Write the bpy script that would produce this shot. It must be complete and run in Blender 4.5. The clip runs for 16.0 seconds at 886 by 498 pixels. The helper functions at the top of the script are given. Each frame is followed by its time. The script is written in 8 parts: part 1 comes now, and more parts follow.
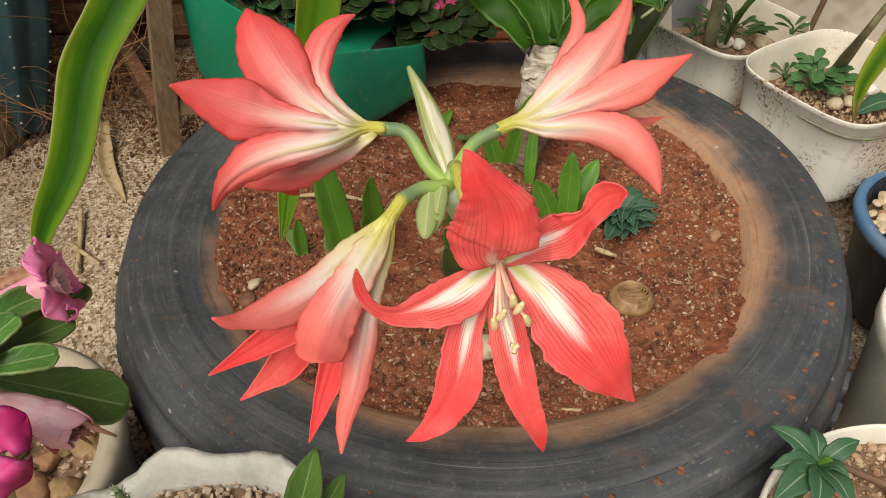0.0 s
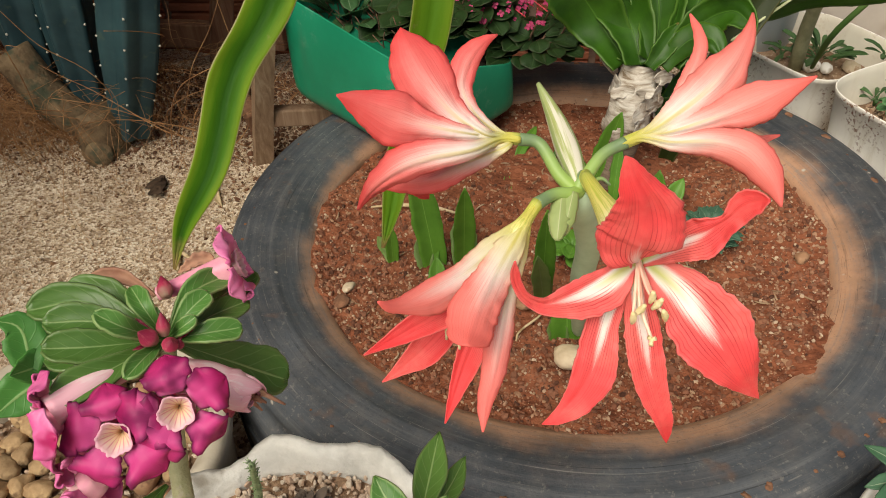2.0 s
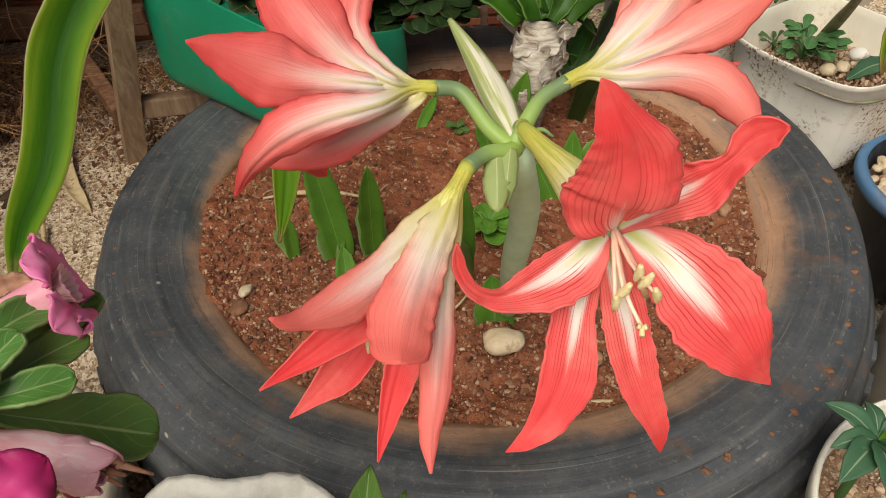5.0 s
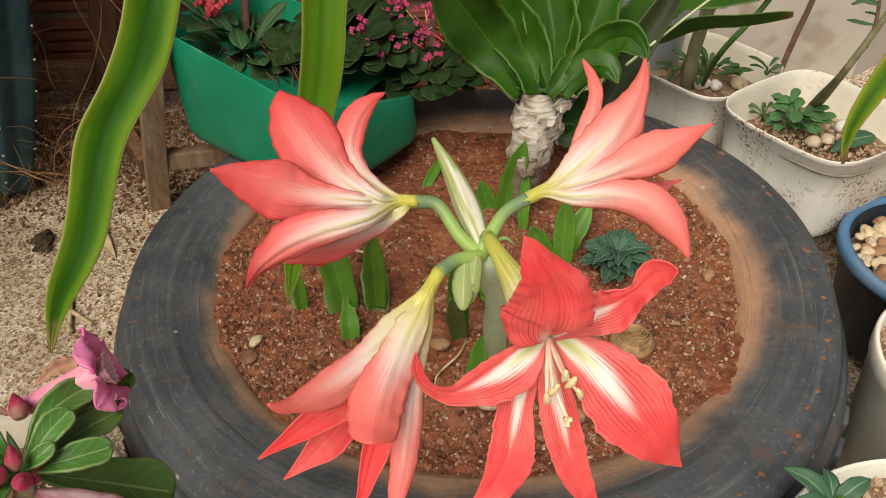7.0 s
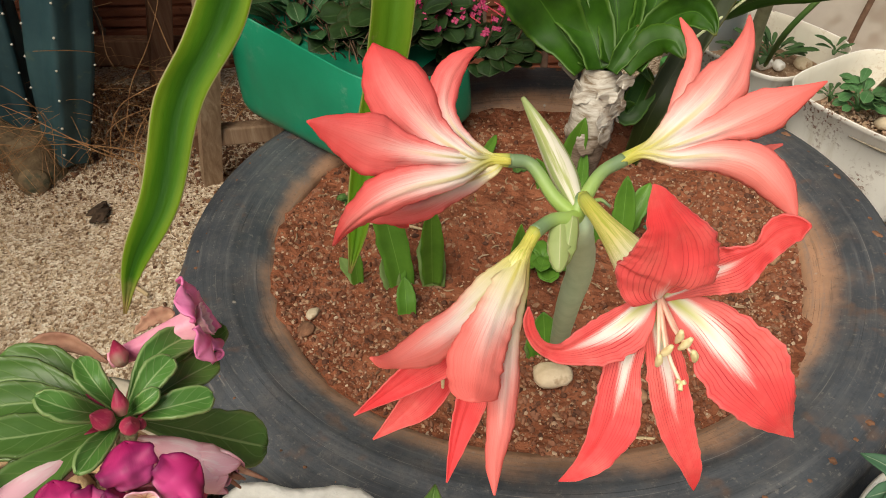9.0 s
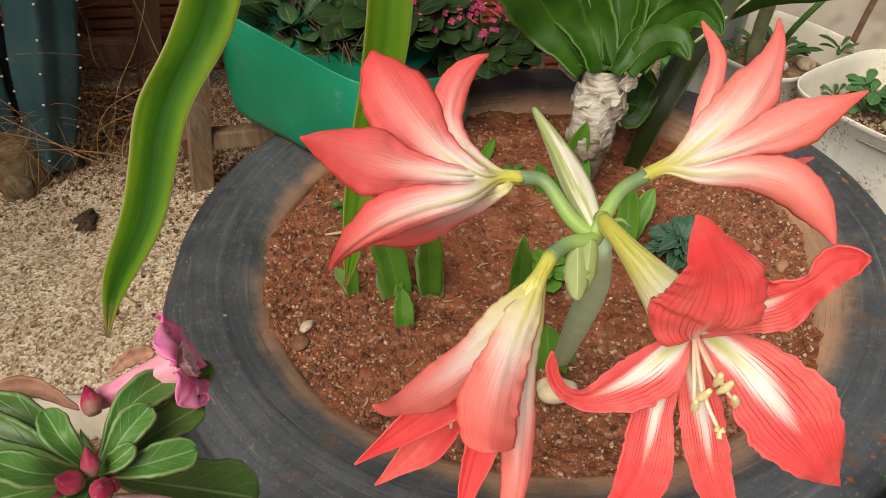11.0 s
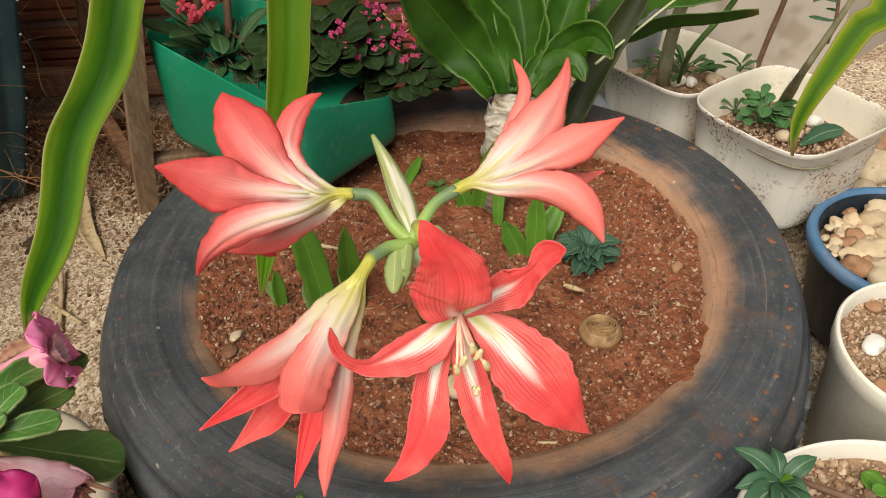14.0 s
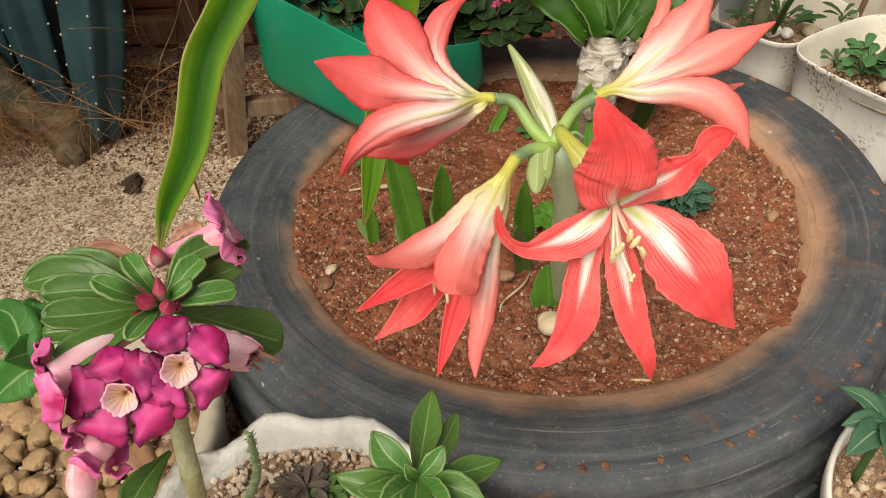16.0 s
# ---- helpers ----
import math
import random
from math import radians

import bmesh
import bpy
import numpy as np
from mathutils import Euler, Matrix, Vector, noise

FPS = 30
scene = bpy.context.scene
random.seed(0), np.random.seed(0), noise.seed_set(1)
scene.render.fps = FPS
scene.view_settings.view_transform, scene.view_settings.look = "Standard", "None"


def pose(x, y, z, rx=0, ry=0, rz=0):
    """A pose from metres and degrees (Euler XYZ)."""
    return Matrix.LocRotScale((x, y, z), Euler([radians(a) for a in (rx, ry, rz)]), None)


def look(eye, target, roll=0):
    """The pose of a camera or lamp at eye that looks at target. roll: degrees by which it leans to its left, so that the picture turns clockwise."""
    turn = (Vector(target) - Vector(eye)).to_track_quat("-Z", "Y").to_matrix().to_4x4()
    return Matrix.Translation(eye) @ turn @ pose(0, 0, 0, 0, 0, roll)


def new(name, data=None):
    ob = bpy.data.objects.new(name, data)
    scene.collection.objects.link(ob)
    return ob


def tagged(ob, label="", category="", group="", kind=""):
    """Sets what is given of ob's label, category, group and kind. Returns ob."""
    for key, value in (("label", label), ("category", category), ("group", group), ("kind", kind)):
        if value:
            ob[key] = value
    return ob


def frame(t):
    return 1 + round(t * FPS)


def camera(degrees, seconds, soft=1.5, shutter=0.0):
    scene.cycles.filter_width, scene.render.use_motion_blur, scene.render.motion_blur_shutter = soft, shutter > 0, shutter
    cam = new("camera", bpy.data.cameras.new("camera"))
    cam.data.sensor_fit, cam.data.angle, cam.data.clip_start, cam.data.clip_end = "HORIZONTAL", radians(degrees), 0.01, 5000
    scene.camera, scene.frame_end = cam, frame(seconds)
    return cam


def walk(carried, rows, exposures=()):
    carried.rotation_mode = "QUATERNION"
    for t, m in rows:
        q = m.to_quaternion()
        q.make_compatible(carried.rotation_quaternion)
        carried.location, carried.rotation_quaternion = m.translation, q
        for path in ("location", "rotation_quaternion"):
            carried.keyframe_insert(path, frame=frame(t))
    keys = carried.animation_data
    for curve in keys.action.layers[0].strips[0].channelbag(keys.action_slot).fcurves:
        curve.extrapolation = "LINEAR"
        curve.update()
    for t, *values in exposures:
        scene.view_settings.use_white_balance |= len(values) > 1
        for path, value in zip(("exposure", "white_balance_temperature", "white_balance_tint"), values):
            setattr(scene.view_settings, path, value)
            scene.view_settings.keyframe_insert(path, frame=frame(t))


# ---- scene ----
cam = camera(62.8, 16.0, 1.0)
# seconds, eye in metres, turn in degrees
PATH = [
    (0.0, 0.0223, 0.0150, 0.6167, 46.68, 0.79, 0.37),
    (0.5, 0.0166, 0.0039, 0.6234, 47.10, 0.56, 0.96),
    (1.0, 0.0163, -0.0008, 0.6279, 47.60, 0.93, 1.02),
    (1.5, 0.0024, -0.0071, 0.6302, 48.65, 1.61, 3.27),
    (2.0, -0.0059, -0.0077, 0.6279, 48.21, 2.18, 5.01),
    (2.5, 0.0017, -0.0089, 0.6200, 47.54, 1.56, 3.82),
    (3.0, 0.0084, 0.0002, 0.6111, 46.38, 1.22, 2.28),
    (5.5, -0.0157, 0.0415, 0.5838, 46.99, 1.16, -5.50),
    (6.0, -0.0021, 0.0325, 0.5972, 48.10, 1.01, -6.04),
    (6.5, 0.0053, 0.0236, 0.6260, 49.64, 0.16, -3.79),
    (7.0, 0.0004, 0.0207, 0.6298, 49.41, 0.94, -2.45),
    (7.5, 0.0084, 0.0190, 0.6418, 49.77, 0.79, -1.88),
    (8.0, -0.0038, 0.0156, 0.6306, 47.57, 2.19, -1.66),
    (8.5, -0.0183, 0.0120, 0.6219, 47.05, 3.22, 0.69),
    (9.0, -0.0216, 0.0201, 0.6179, 48.48, 1.79, 0.27),
    (11.5, -0.0306, 0.0430, 0.6078, 48.28, 1.88, -0.78),
    (12.0, -0.0368, 0.0271, 0.6057, 47.50, 2.77, -1.95),
    (12.5, -0.0271, 0.0123, 0.6087, 48.03, 2.35, -1.39),
    (13.0, -0.0047, 0.0059, 0.6185, 49.10, 1.55, -1.77),
    (13.5, 0.0137, 0.0053, 0.6329, 50.09, 1.74, -2.70),
    (14.0, 0.0279, 0.0004, 0.6385, 49.50, 1.77, -2.71),
    (14.5, 0.0279, -0.0116, 0.6346, 48.62, 1.82, -2.60),
    (15.0, 0.0122, -0.0279, 0.6321, 48.33, 2.55, -0.29),
    (15.5, -0.0100, -0.0306, 0.6283, 47.51, 3.57, 1.73),
    (16.0, -0.0078, -0.0230, 0.6241, 47.34, 3.35, 1.57),
]
walk(cam, [(t, pose(x, y, z, rx, ry, rz)) for t, x, y, z, rx, ry, rz in PATH], [(t, e, 6900, 4) for t, e in ((0.0, -0.05), (1.5, 0.03), (3.0, 0.15), (5.5, -0.12), (6.5, -0.07), (7.5, 0.03), (9.0, 0.06), (11.3, 0.02), (12.0, 0.05), (12.5, 0.08), (13.5, 0.02), (14.5, 0.08), (16.0, 0.16))])
# ---- light ----
world = bpy.data.worlds.new("sky")
scene.world = world
world.use_nodes = True
_wn = world.node_tree
_sky = _wn.nodes.new("ShaderNodeTexSky")
_sky.sky_type, _sky.sun_disc = "NISHITA", False
_sky.sun_elevation, _sky.sun_rotation = radians(54), radians(201)
_sky.air_density, _sky.dust_density, _sky.ozone_density = 1.0, 4.0, 1.0
_bg = _wn.nodes["Background"]
_bg.inputs["Strength"].default_value = 0.055
_wn.links.new(_sky.outputs[0], _bg.inputs[0])
_sd = bpy.data.lights.new("sun", "SUN")
_sd.energy, _sd.angle, _sd.color = 3.95, radians(48), (1.0, 0.93, 0.85)
sun = new("sun", _sd)
sun.matrix_world = look((-0.70, -1.35, 2.1), (0.0, 0.0, 0.0))


# ---- materials ----
class Mat:
    """A node material with a few short ways to wire it."""

    def __init__(self, name, rough=0.6, spec=0.5):
        self.m = bpy.data.materials.new(name)
        self.m.use_nodes = True
        self.nt = self.m.node_tree
        self.b = self.nt.nodes["Principled BSDF"]
        self.b.inputs["Roughness"].default_value = rough
        self.b.inputs["Specular IOR Level"].default_value = spec

    def node(self, kind):
        return self.nt.nodes.new("ShaderNode" + kind)

    def put(self, sock, v):
        if isinstance(v, bpy.types.NodeSocket):
            self.nt.links.new(v, sock)
        elif isinstance(v, (tuple, list)) and len(v) == 3 and sock.type == "RGBA":
            sock.default_value = (*v, 1)
        else:
            sock.default_value = v

    def coord(self, which="Object"):
        return self.node("TexCoord").outputs[which]

    def noise(self, scale, detail=4.0, rough=0.6, vec=None, distort=0.0):
        n = self.node("TexNoise")
        self.put(n.inputs["Vector"], vec if vec is not None else self.coord())
        self.put(n.inputs["Scale"], scale)
        self.put(n.inputs["Detail"], detail)
        self.put(n.inputs["Roughness"], rough)
        self.put(n.inputs["Distortion"], distort)
        return n.outputs["Fac"]

    def voronoi(self, scale, vec=None, feature="F1", out="Distance"):
        n = self.node("TexVoronoi")
        n.feature = feature
        self.put(n.inputs["Vector"], vec if vec is not None else self.coord())
        self.put(n.inputs["Scale"], scale)
        return n.outputs[out]

    def ramp(self, fac, *stops):
        n = self.node("ValToRGB")
        e = n.color_ramp.elements
        while len(e) < len(stops):
            e.new(0.5)
        for el, (p, c) in zip(e, stops):
            el.position = p
            el.color = (*c, 1) if isinstance(c, tuple) else (c, c, c, 1)
        self.put(n.inputs[0], fac)
        return n.outputs[0]

    def mix(self, fac, a, b, blend="MIX"):
        n = self.node("Mix")
        n.data_type, n.blend_type = "RGBA", blend
        self.put(n.inputs[0], fac)
        self.put(n.inputs[6], a)
        self.put(n.inputs[7], b)
        return n.outputs[2]

    def math(self, op, a, b=0.0, c=0.0, clamp=False):
        n = self.node("Math")
        n.operation, n.use_clamp = op, clamp
        for i, v in enumerate((a, b, c)):
            self.put(n.inputs[i], v)
        return n.outputs[0]

    def smooth(self, v, lo, hi, a=0.0, b=1.0):
        n = self.node("MapRange")
        n.interpolation_type = "SMOOTHSTEP"
        for key, val in (("Value", v), ("From Min", lo), ("From Max", hi), ("To Min", a), ("To Max", b)):
            self.put(n.inputs[key], val)
        return n.outputs["Result"]

    def xyz(self, vec):
        n = self.node("SeparateXYZ")
        self.put(n.inputs[0], vec)
        return n.outputs

    def stretch(self, vec, sx, sy, sz):
        n = self.node("Mapping")
        self.put(n.inputs["Vector"], vec)
        n.inputs["Scale"].default_value = (sx, sy, sz)
        return n.outputs[0]

    def random(self):
        return self.node("ObjectInfo").outputs["Random"]

    def island(self):
        return self.node("NewGeometry").outputs["Random Per Island"]

    def base(self, c):
        self.put(self.b.inputs["Base Color"], c)

    def thin(self, col, share):
        """Lets light through, as leaves and petals do."""
        t, m = self.node("BsdfTranslucent"), self.node("MixShader")
        self.put(t.inputs["Color"], col)
        self.put(m.inputs[0], share)
        self.nt.links.new(self.b.outputs[0], m.inputs[1])
        self.nt.links.new(t.outputs[0], m.inputs[2])
        self.nt.links.new(m.outputs[0], self.nt.nodes["Material Output"].inputs["Surface"])

    def bump(self, height, strength=0.3, dist=0.002):
        n = self.node("Bump")
        self.put(n.inputs["Strength"], strength)
        self.put(n.inputs["Distance"], dist)
        self.put(n.inputs["Height"], height)
        if self.b.inputs["Normal"].links:
            self.put(n.inputs["Normal"], self.b.inputs["Normal"].links[0].from_socket)
        self.put(self.b.inputs["Normal"], n.outputs[0])


def speckled(name, c1, c2, scale, rough=0.7, c3=None, scale3=None, bump=0.4, dist=0.002, spec=0.4, vary=0.0):
    """Two colours mixed by noise, a third in spots, fine relief."""
    k = Mat(name, rough, spec)
    f = k.noise(scale, 6.0, 0.65)
    col = k.ramp(f, (0.35, c1), (0.65, c2))
    if c3:
        col = k.mix(k.smooth(k.noise(scale3, 3.0), 0.56, 0.68), col, c3)
    if vary:
        hsv = k.node("HueSaturation")
        k.put(hsv.inputs["Value"], k.math("MULTIPLY_ADD", k.random(), vary, 1 - vary / 2))
        k.put(hsv.inputs["Color"], col)
        col = hsv.outputs[0]
    k.base(col)
    k.bump(k.noise(scale * 4, 5.0), bump, dist)
    return k.m


def leaf_material(name, dark, light, rib, veins=9.0, rough=0.42, edge=None, wear=0.0, rib_width=0.05, vein=0.07, spec=0.4):
    """A leaf by its UV: u across, v along; a pale rib, side veins and blotches."""
    k = Mat(name, rough, spec)
    u, v, _ = k.xyz(k.coord("UV"))
    au = k.math("ABSOLUTE", k.math("MULTIPLY_ADD", u, 2.0, -1.0))
    col = k.ramp(k.noise(30.0, 5.0), (0.3, dark), (0.7, light))
    col = k.mix(k.math("MULTIPLY", k.random(), 0.35), col, light)
    col = k.mix(0.12, col, k.ramp(k.noise(6.0, 3.0, vec=k.stretch(k.coord("UV"), 12.0, 1.5, 1.0)), (0.3, dark), (0.7, light)))
    side = k.math("FRACT", k.math("ADD", k.math("MULTIPLY", v, veins), k.math("MULTIPLY", au, -1.6)))
    side = k.smooth(k.math("ABSOLUTE", k.math("SUBTRACT", side, 0.5)), 0.0, 0.09, 1.0, 0.0)
    if not veins:
        side = 0.0
    col = k.mix(k.math("MULTIPLY", side, vein), col, rib)
    mid = k.smooth(au, rib_width * 0.4, rib_width * 1.6, 1.0, 0.0)
    col = k.mix(k.math("MULTIPLY", mid, 0.8), col, rib)
    if edge:
        col = k.mix(k.smooth(k.math("ADD", au, k.math("MULTIPLY", k.noise(25.0), 0.1)), 0.9, 1.04), col, edge)
    if wear:
        col = k.mix(k.smooth(k.math("ADD", v, k.math("MULTIPLY", k.noise(40.0), 0.25)), 1.06, 1.16), col, (0.3, 0.2, 0.07))
        col = k.mix(k.math("MULTIPLY", k.smooth(k.noise(55.0), 0.66, 0.74), wear), col, (0.35, 0.3, 0.1))
    k.base(col)
    k.bump(k.math("ADD", mid, k.math("MULTIPLY", side, 0.3)), 0.3, 0.0010)
    k.thin(col, 0.22)
    return k.m


def petal_material(name, inner, salmon=False, pale_from=0.28, pale_to=0.68, yellow=0.31):
    """A petal by its UV: green throat, white star, red blade with veins."""
    k = Mat(name, 0.48, 0.3)
    uv = k.coord("UV")
    u, v, _ = k.xyz(uv)
    x = k.math("MULTIPLY_ADD", u, 2.0, -1.0)
    au = k.math("ABSOLUTE", x)
    grain = k.noise(1.0, 4.0, 0.6, vec=k.stretch(uv, 34.0, 2.2, 1.0), distort=0.3)
    brush = k.noise(1.0, 5.0, 0.7, vec=k.stretch(uv, 70.0, 6.0, 1.0))
    blot = k.noise(55.0, 4.0)
    wob = k.math("MULTIPLY_ADD", grain, 0.5, -0.25)
    rag = k.math("MULTIPLY_ADD", brush, 0.6, -0.3)
    if inner:
        col = k.ramp(k.math("ADD", v, k.math("MULTIPLY", wob, 0.3)), (0.0, (0.88, 0.18, 0.17)), (0.55, (0.86, 0.098, 0.105)), (1.0, (0.78, 0.042, 0.052)))
        col = k.mix(k.math("MULTIPLY", k.smooth(blot, 0.40, 0.72), 0.5), col, (0.92, 0.24, 0.21))
        reach = k.math("ADD", k.math("MULTIPLY", k.math("POWER", au, 1.3), 0.85), k.math("ADD", v, k.math("MULTIPLY", rag, 0.55)))
        star = k.smooth(reach, 0.34, 0.62, 1.0, 0.0)
        col = k.mix(star, col, (0.93, 0.87, 0.83))
        throat = k.smooth(k.math("ADD", v, k.math("MULTIPLY", au, 0.45)), 0.06, 0.36, 1.0, 0.0)
        col = k.mix(k.math("MULTIPLY", throat, 0.85), col, (0.60, 0.64, 0.14))
        fan = k.math("MULTIPLY", x, k.math("MULTIPLY_ADD", v, 2.0, 7.5))
        wav = k.math("ABSOLUTE", k.math("SUBTRACT", k.math("FRACT", k.math("ADD", fan, k.math("MULTIPLY", wob, 0.9))), 0.5))
        vein = k.smooth(wav, 0.03, 0.17, 1.0, 0.0)
        vein = k.math("MULTIPLY", vein, k.smooth(au, 0.05, 0.25))
        vein = k.math("MULTIPLY", vein, k.smooth(v, 0.10, 0.24))
        vein = k.math("MULTIPLY", vein, k.smooth(v, 0.50, 0.95, 1.0, 0.50))
        vein = k.math("MULTIPLY", vein, k.smooth(k.noise(1.0, 3.0, vec=k.stretch(uv, 11.0, 4.0, 1.0)), 0.35, 0.6, 0.42, 1.0))
        vein = k.math("MULTIPLY", vein, k.smooth(reach, 0.60, 1.0, 1.0, 0.48))
        col = k.mix(vein, col, (0.50, 0.010, 0.030))
        k.bump(vein, 0.3, 0.0006)
    else:
        col = k.ramp(k.math("ADD", v, k.math("MULTIPLY", wob, 0.3)), (0.2, (0.92, 0.38, 0.36)), (0.62, (0.90, 0.205, 0.20)), (1.0, (0.82, 0.075, 0.080)))
        if salmon:
            col = k.ramp(k.math("ADD", v, k.math("MULTIPLY", wob, 0.3)), (0.2, (0.97, 0.55, 0.50)), (0.62, (0.97, 0.36, 0.32)), (1.0, (0.95, 0.18, 0.16)))
        col = k.mix(k.math("MULTIPLY", k.smooth(blot, 0.40, 0.72), 0.35), col, (0.88, 0.30, 0.28))
        col = k.mix(k.math("MULTIPLY", k.smooth(brush, 0.50, 0.68), 0.22 if salmon else 0.34), col, (0.80, 0.18, 0.17) if salmon else (0.72, 0.11, 0.11))
        rim = k.smooth(k.math("ADD", au, k.math("MULTIPLY", wob, 0.8)), 0.45, 1.0)
        col = k.mix(k.math("MULTIPLY", rim, 0.55), col, (0.90, 0.17, 0.15) if salmon else (0.80, 0.085, 0.085))
        heart = k.math("MULTIPLY", k.smooth(k.math("ADD", au, k.math("MULTIPLY", rag, 0.8)), 0.0, 0.55, 1.0, 0.0), k.smooth(v, 0.45, 0.95, 0.55, 0.0))
        col = k.mix(heart, col, (0.96, 0.50, 0.46))
        reach = k.math("ADD", k.math("MULTIPLY", k.math("POWER", au, 1.4), 0.26), k.math("ADD", v, k.math("MULTIPLY", k.math("ADD", rag, wob), 0.28)))
        pale = k.smooth(reach, pale_from, pale_to, 1.0, 0.0)
        col = k.mix(pale, col, (0.96, 0.93, 0.88))
        rib = k.math("MULTIPLY", k.smooth(k.math("ADD", au, k.math("MULTIPLY", rag, 0.12)), 0.03, 0.22, 1.0, 0.0), k.smooth(v, 0.26, 0.60, 0.75, 0.0))
        col = k.mix(rib, col, (0.66, 0.55, 0.17))
        lines = k.math("MULTIPLY", k.smooth(brush, 0.50, 0.62), k.smooth(v, 0.06, 0.30, 0.40, 0.0))
        base = k.smooth(k.math("ADD", v, k.math("MULTIPLY", wob, 0.3)), 0.05, yellow, 0.95, 0.0)
        col = k.mix(base, col, (0.70, 0.65, 0.11))
        col = k.mix(lines, col, (0.50, 0.48, 0.07))
        fan = k.math("MULTIPLY", x, k.math("MULTIPLY_ADD", v, 2.5, 6.0))
        wav = k.math("ABSOLUTE", k.math("SUBTRACT", k.math("FRACT", k.math("ADD", fan, k.math("MULTIPLY", wob, 0.9))), 0.5))
        vein = k.math("MULTIPLY", k.smooth(wav, 0.02, 0.17, 1.0, 0.0), k.smooth(v, 0.30, 0.50))
        vein = k.math("MULTIPLY", vein, k.smooth(k.noise(1.0, 3.0, vec=k.stretch(uv, 11.0, 4.0, 1.0)), 0.35, 0.6, 0.03, 0.16 if salmon else 0.20))
        col = k.mix(vein, col, (0.68, 0.06, 0.07))
        k.bump(vein, 0.35, 0.0006)
        k.bump(grain, 0.35, 0.0006)
    k.bump(brush, 0.3, 0.0005)
    k.bump(k.noise(190.0, 4.0), 0.22, 0.0006)
    edge = k.smooth(au, 0.93, 0.985)
    col = k.mix(k.math("MULTIPLY", k.math("MULTIPLY", edge, k.smooth(v, 0.2, 0.45)), 0.18), col, (0.94, 0.46, 0.42) if inner else (0.80, 0.07, 0.07))
    k.base(col)
    k.thin(col, 0.16 if inner else 0.28)
    return k.m


PETAL_IN = petal_material("petal_inner_red", True)
PETAL_OUT = petal_material("petal_outer_coral", False, False, 0.29, 0.71)
PETAL_SALMON = petal_material("petal_outer_salmon", False, True)
PETAL_DROOP = petal_material("petal_outer_drooping", False, True, 0.44, 0.84, 0.60)


def strap_material(name, dark, mid, light, line):
    """A long hanging leaf: dark along its middle, paler and thinner to the margins."""
    k = Mat(name, 0.55, 0.15)
    uv = k.coord("UV")
    u, v, _ = k.xyz(uv)
    au = k.math("ABSOLUTE", k.math("MULTIPLY_ADD", u, 2.0, -1.0))
    long = k.noise(1.0, 4.0, 0.55, vec=k.stretch(uv, 3.0, 30.0, 1.0))
    fine = k.noise(1.0, 4.0, 0.6, vec=k.stretch(uv, 90.0, 9.0, 1.0))
    q = k.math("ADD", au, k.math("MULTIPLY_ADD", long, 0.4, -0.2))
    col = k.ramp(q, (0.12, dark), (0.5, mid), (0.98, light))
    col = k.mix(k.math("MULTIPLY", k.smooth(fine, 0.4, 0.7), 0.10), col, mid)
    col = k.mix(k.math("MULTIPLY", k.smooth(k.noise(60.0, 4.0), 0.64, 0.72), 0.4), col, (0.30, 0.27, 0.10))
    col = k.mix(k.smooth(au, 0.95, 0.99), col, line)
    col = k.mix(k.smooth(k.math("ADD", v, k.math("MULTIPLY", k.noise(40.0), 0.05)), 1.0, 1.03), col, (0.40, 0.27, 0.11))
    k.base(col)
    k.bump(fine, 0.10, 0.0004)
    k.bump(long, 0.25, 0.003)
    k.thin(col, k.smooth(au, 0.1, 1.0, 0.12, 0.42))
    return k.m


HANG_DARK = strap_material("hanging_leaf_dark", (0.018, 0.078, 0.003), (0.060, 0.175, 0.007), (0.24, 0.38, 0.024), (0.48, 0.44, 0.22))
HANG_LIGHT = strap_material("hanging_leaf_light", (0.075, 0.18, 0.008), (0.105, 0.23, 0.010), (0.18, 0.31, 0.018), (0.36, 0.40, 0.12))
HANG_EDGE = strap_material("hanging_leaf_yellow_edge", (0.040, 0.11, 0.008), (0.10, 0.21, 0.012), (0.36, 0.42, 0.04), (0.42, 0.40, 0.12))


# ---- building ----
def thing(name, at=(0, 0, 0), label="", category="", group="", kind=""):
    ob = new(name)
    ob.empty_display_size = 0.02
    ob.location = at
    return tagged(ob, label, category, group, kind)


def origin_of(ob):
    p = Vector((0, 0, 0))
    while ob is not None:
        p += ob.location
        ob = ob.parent
    return p


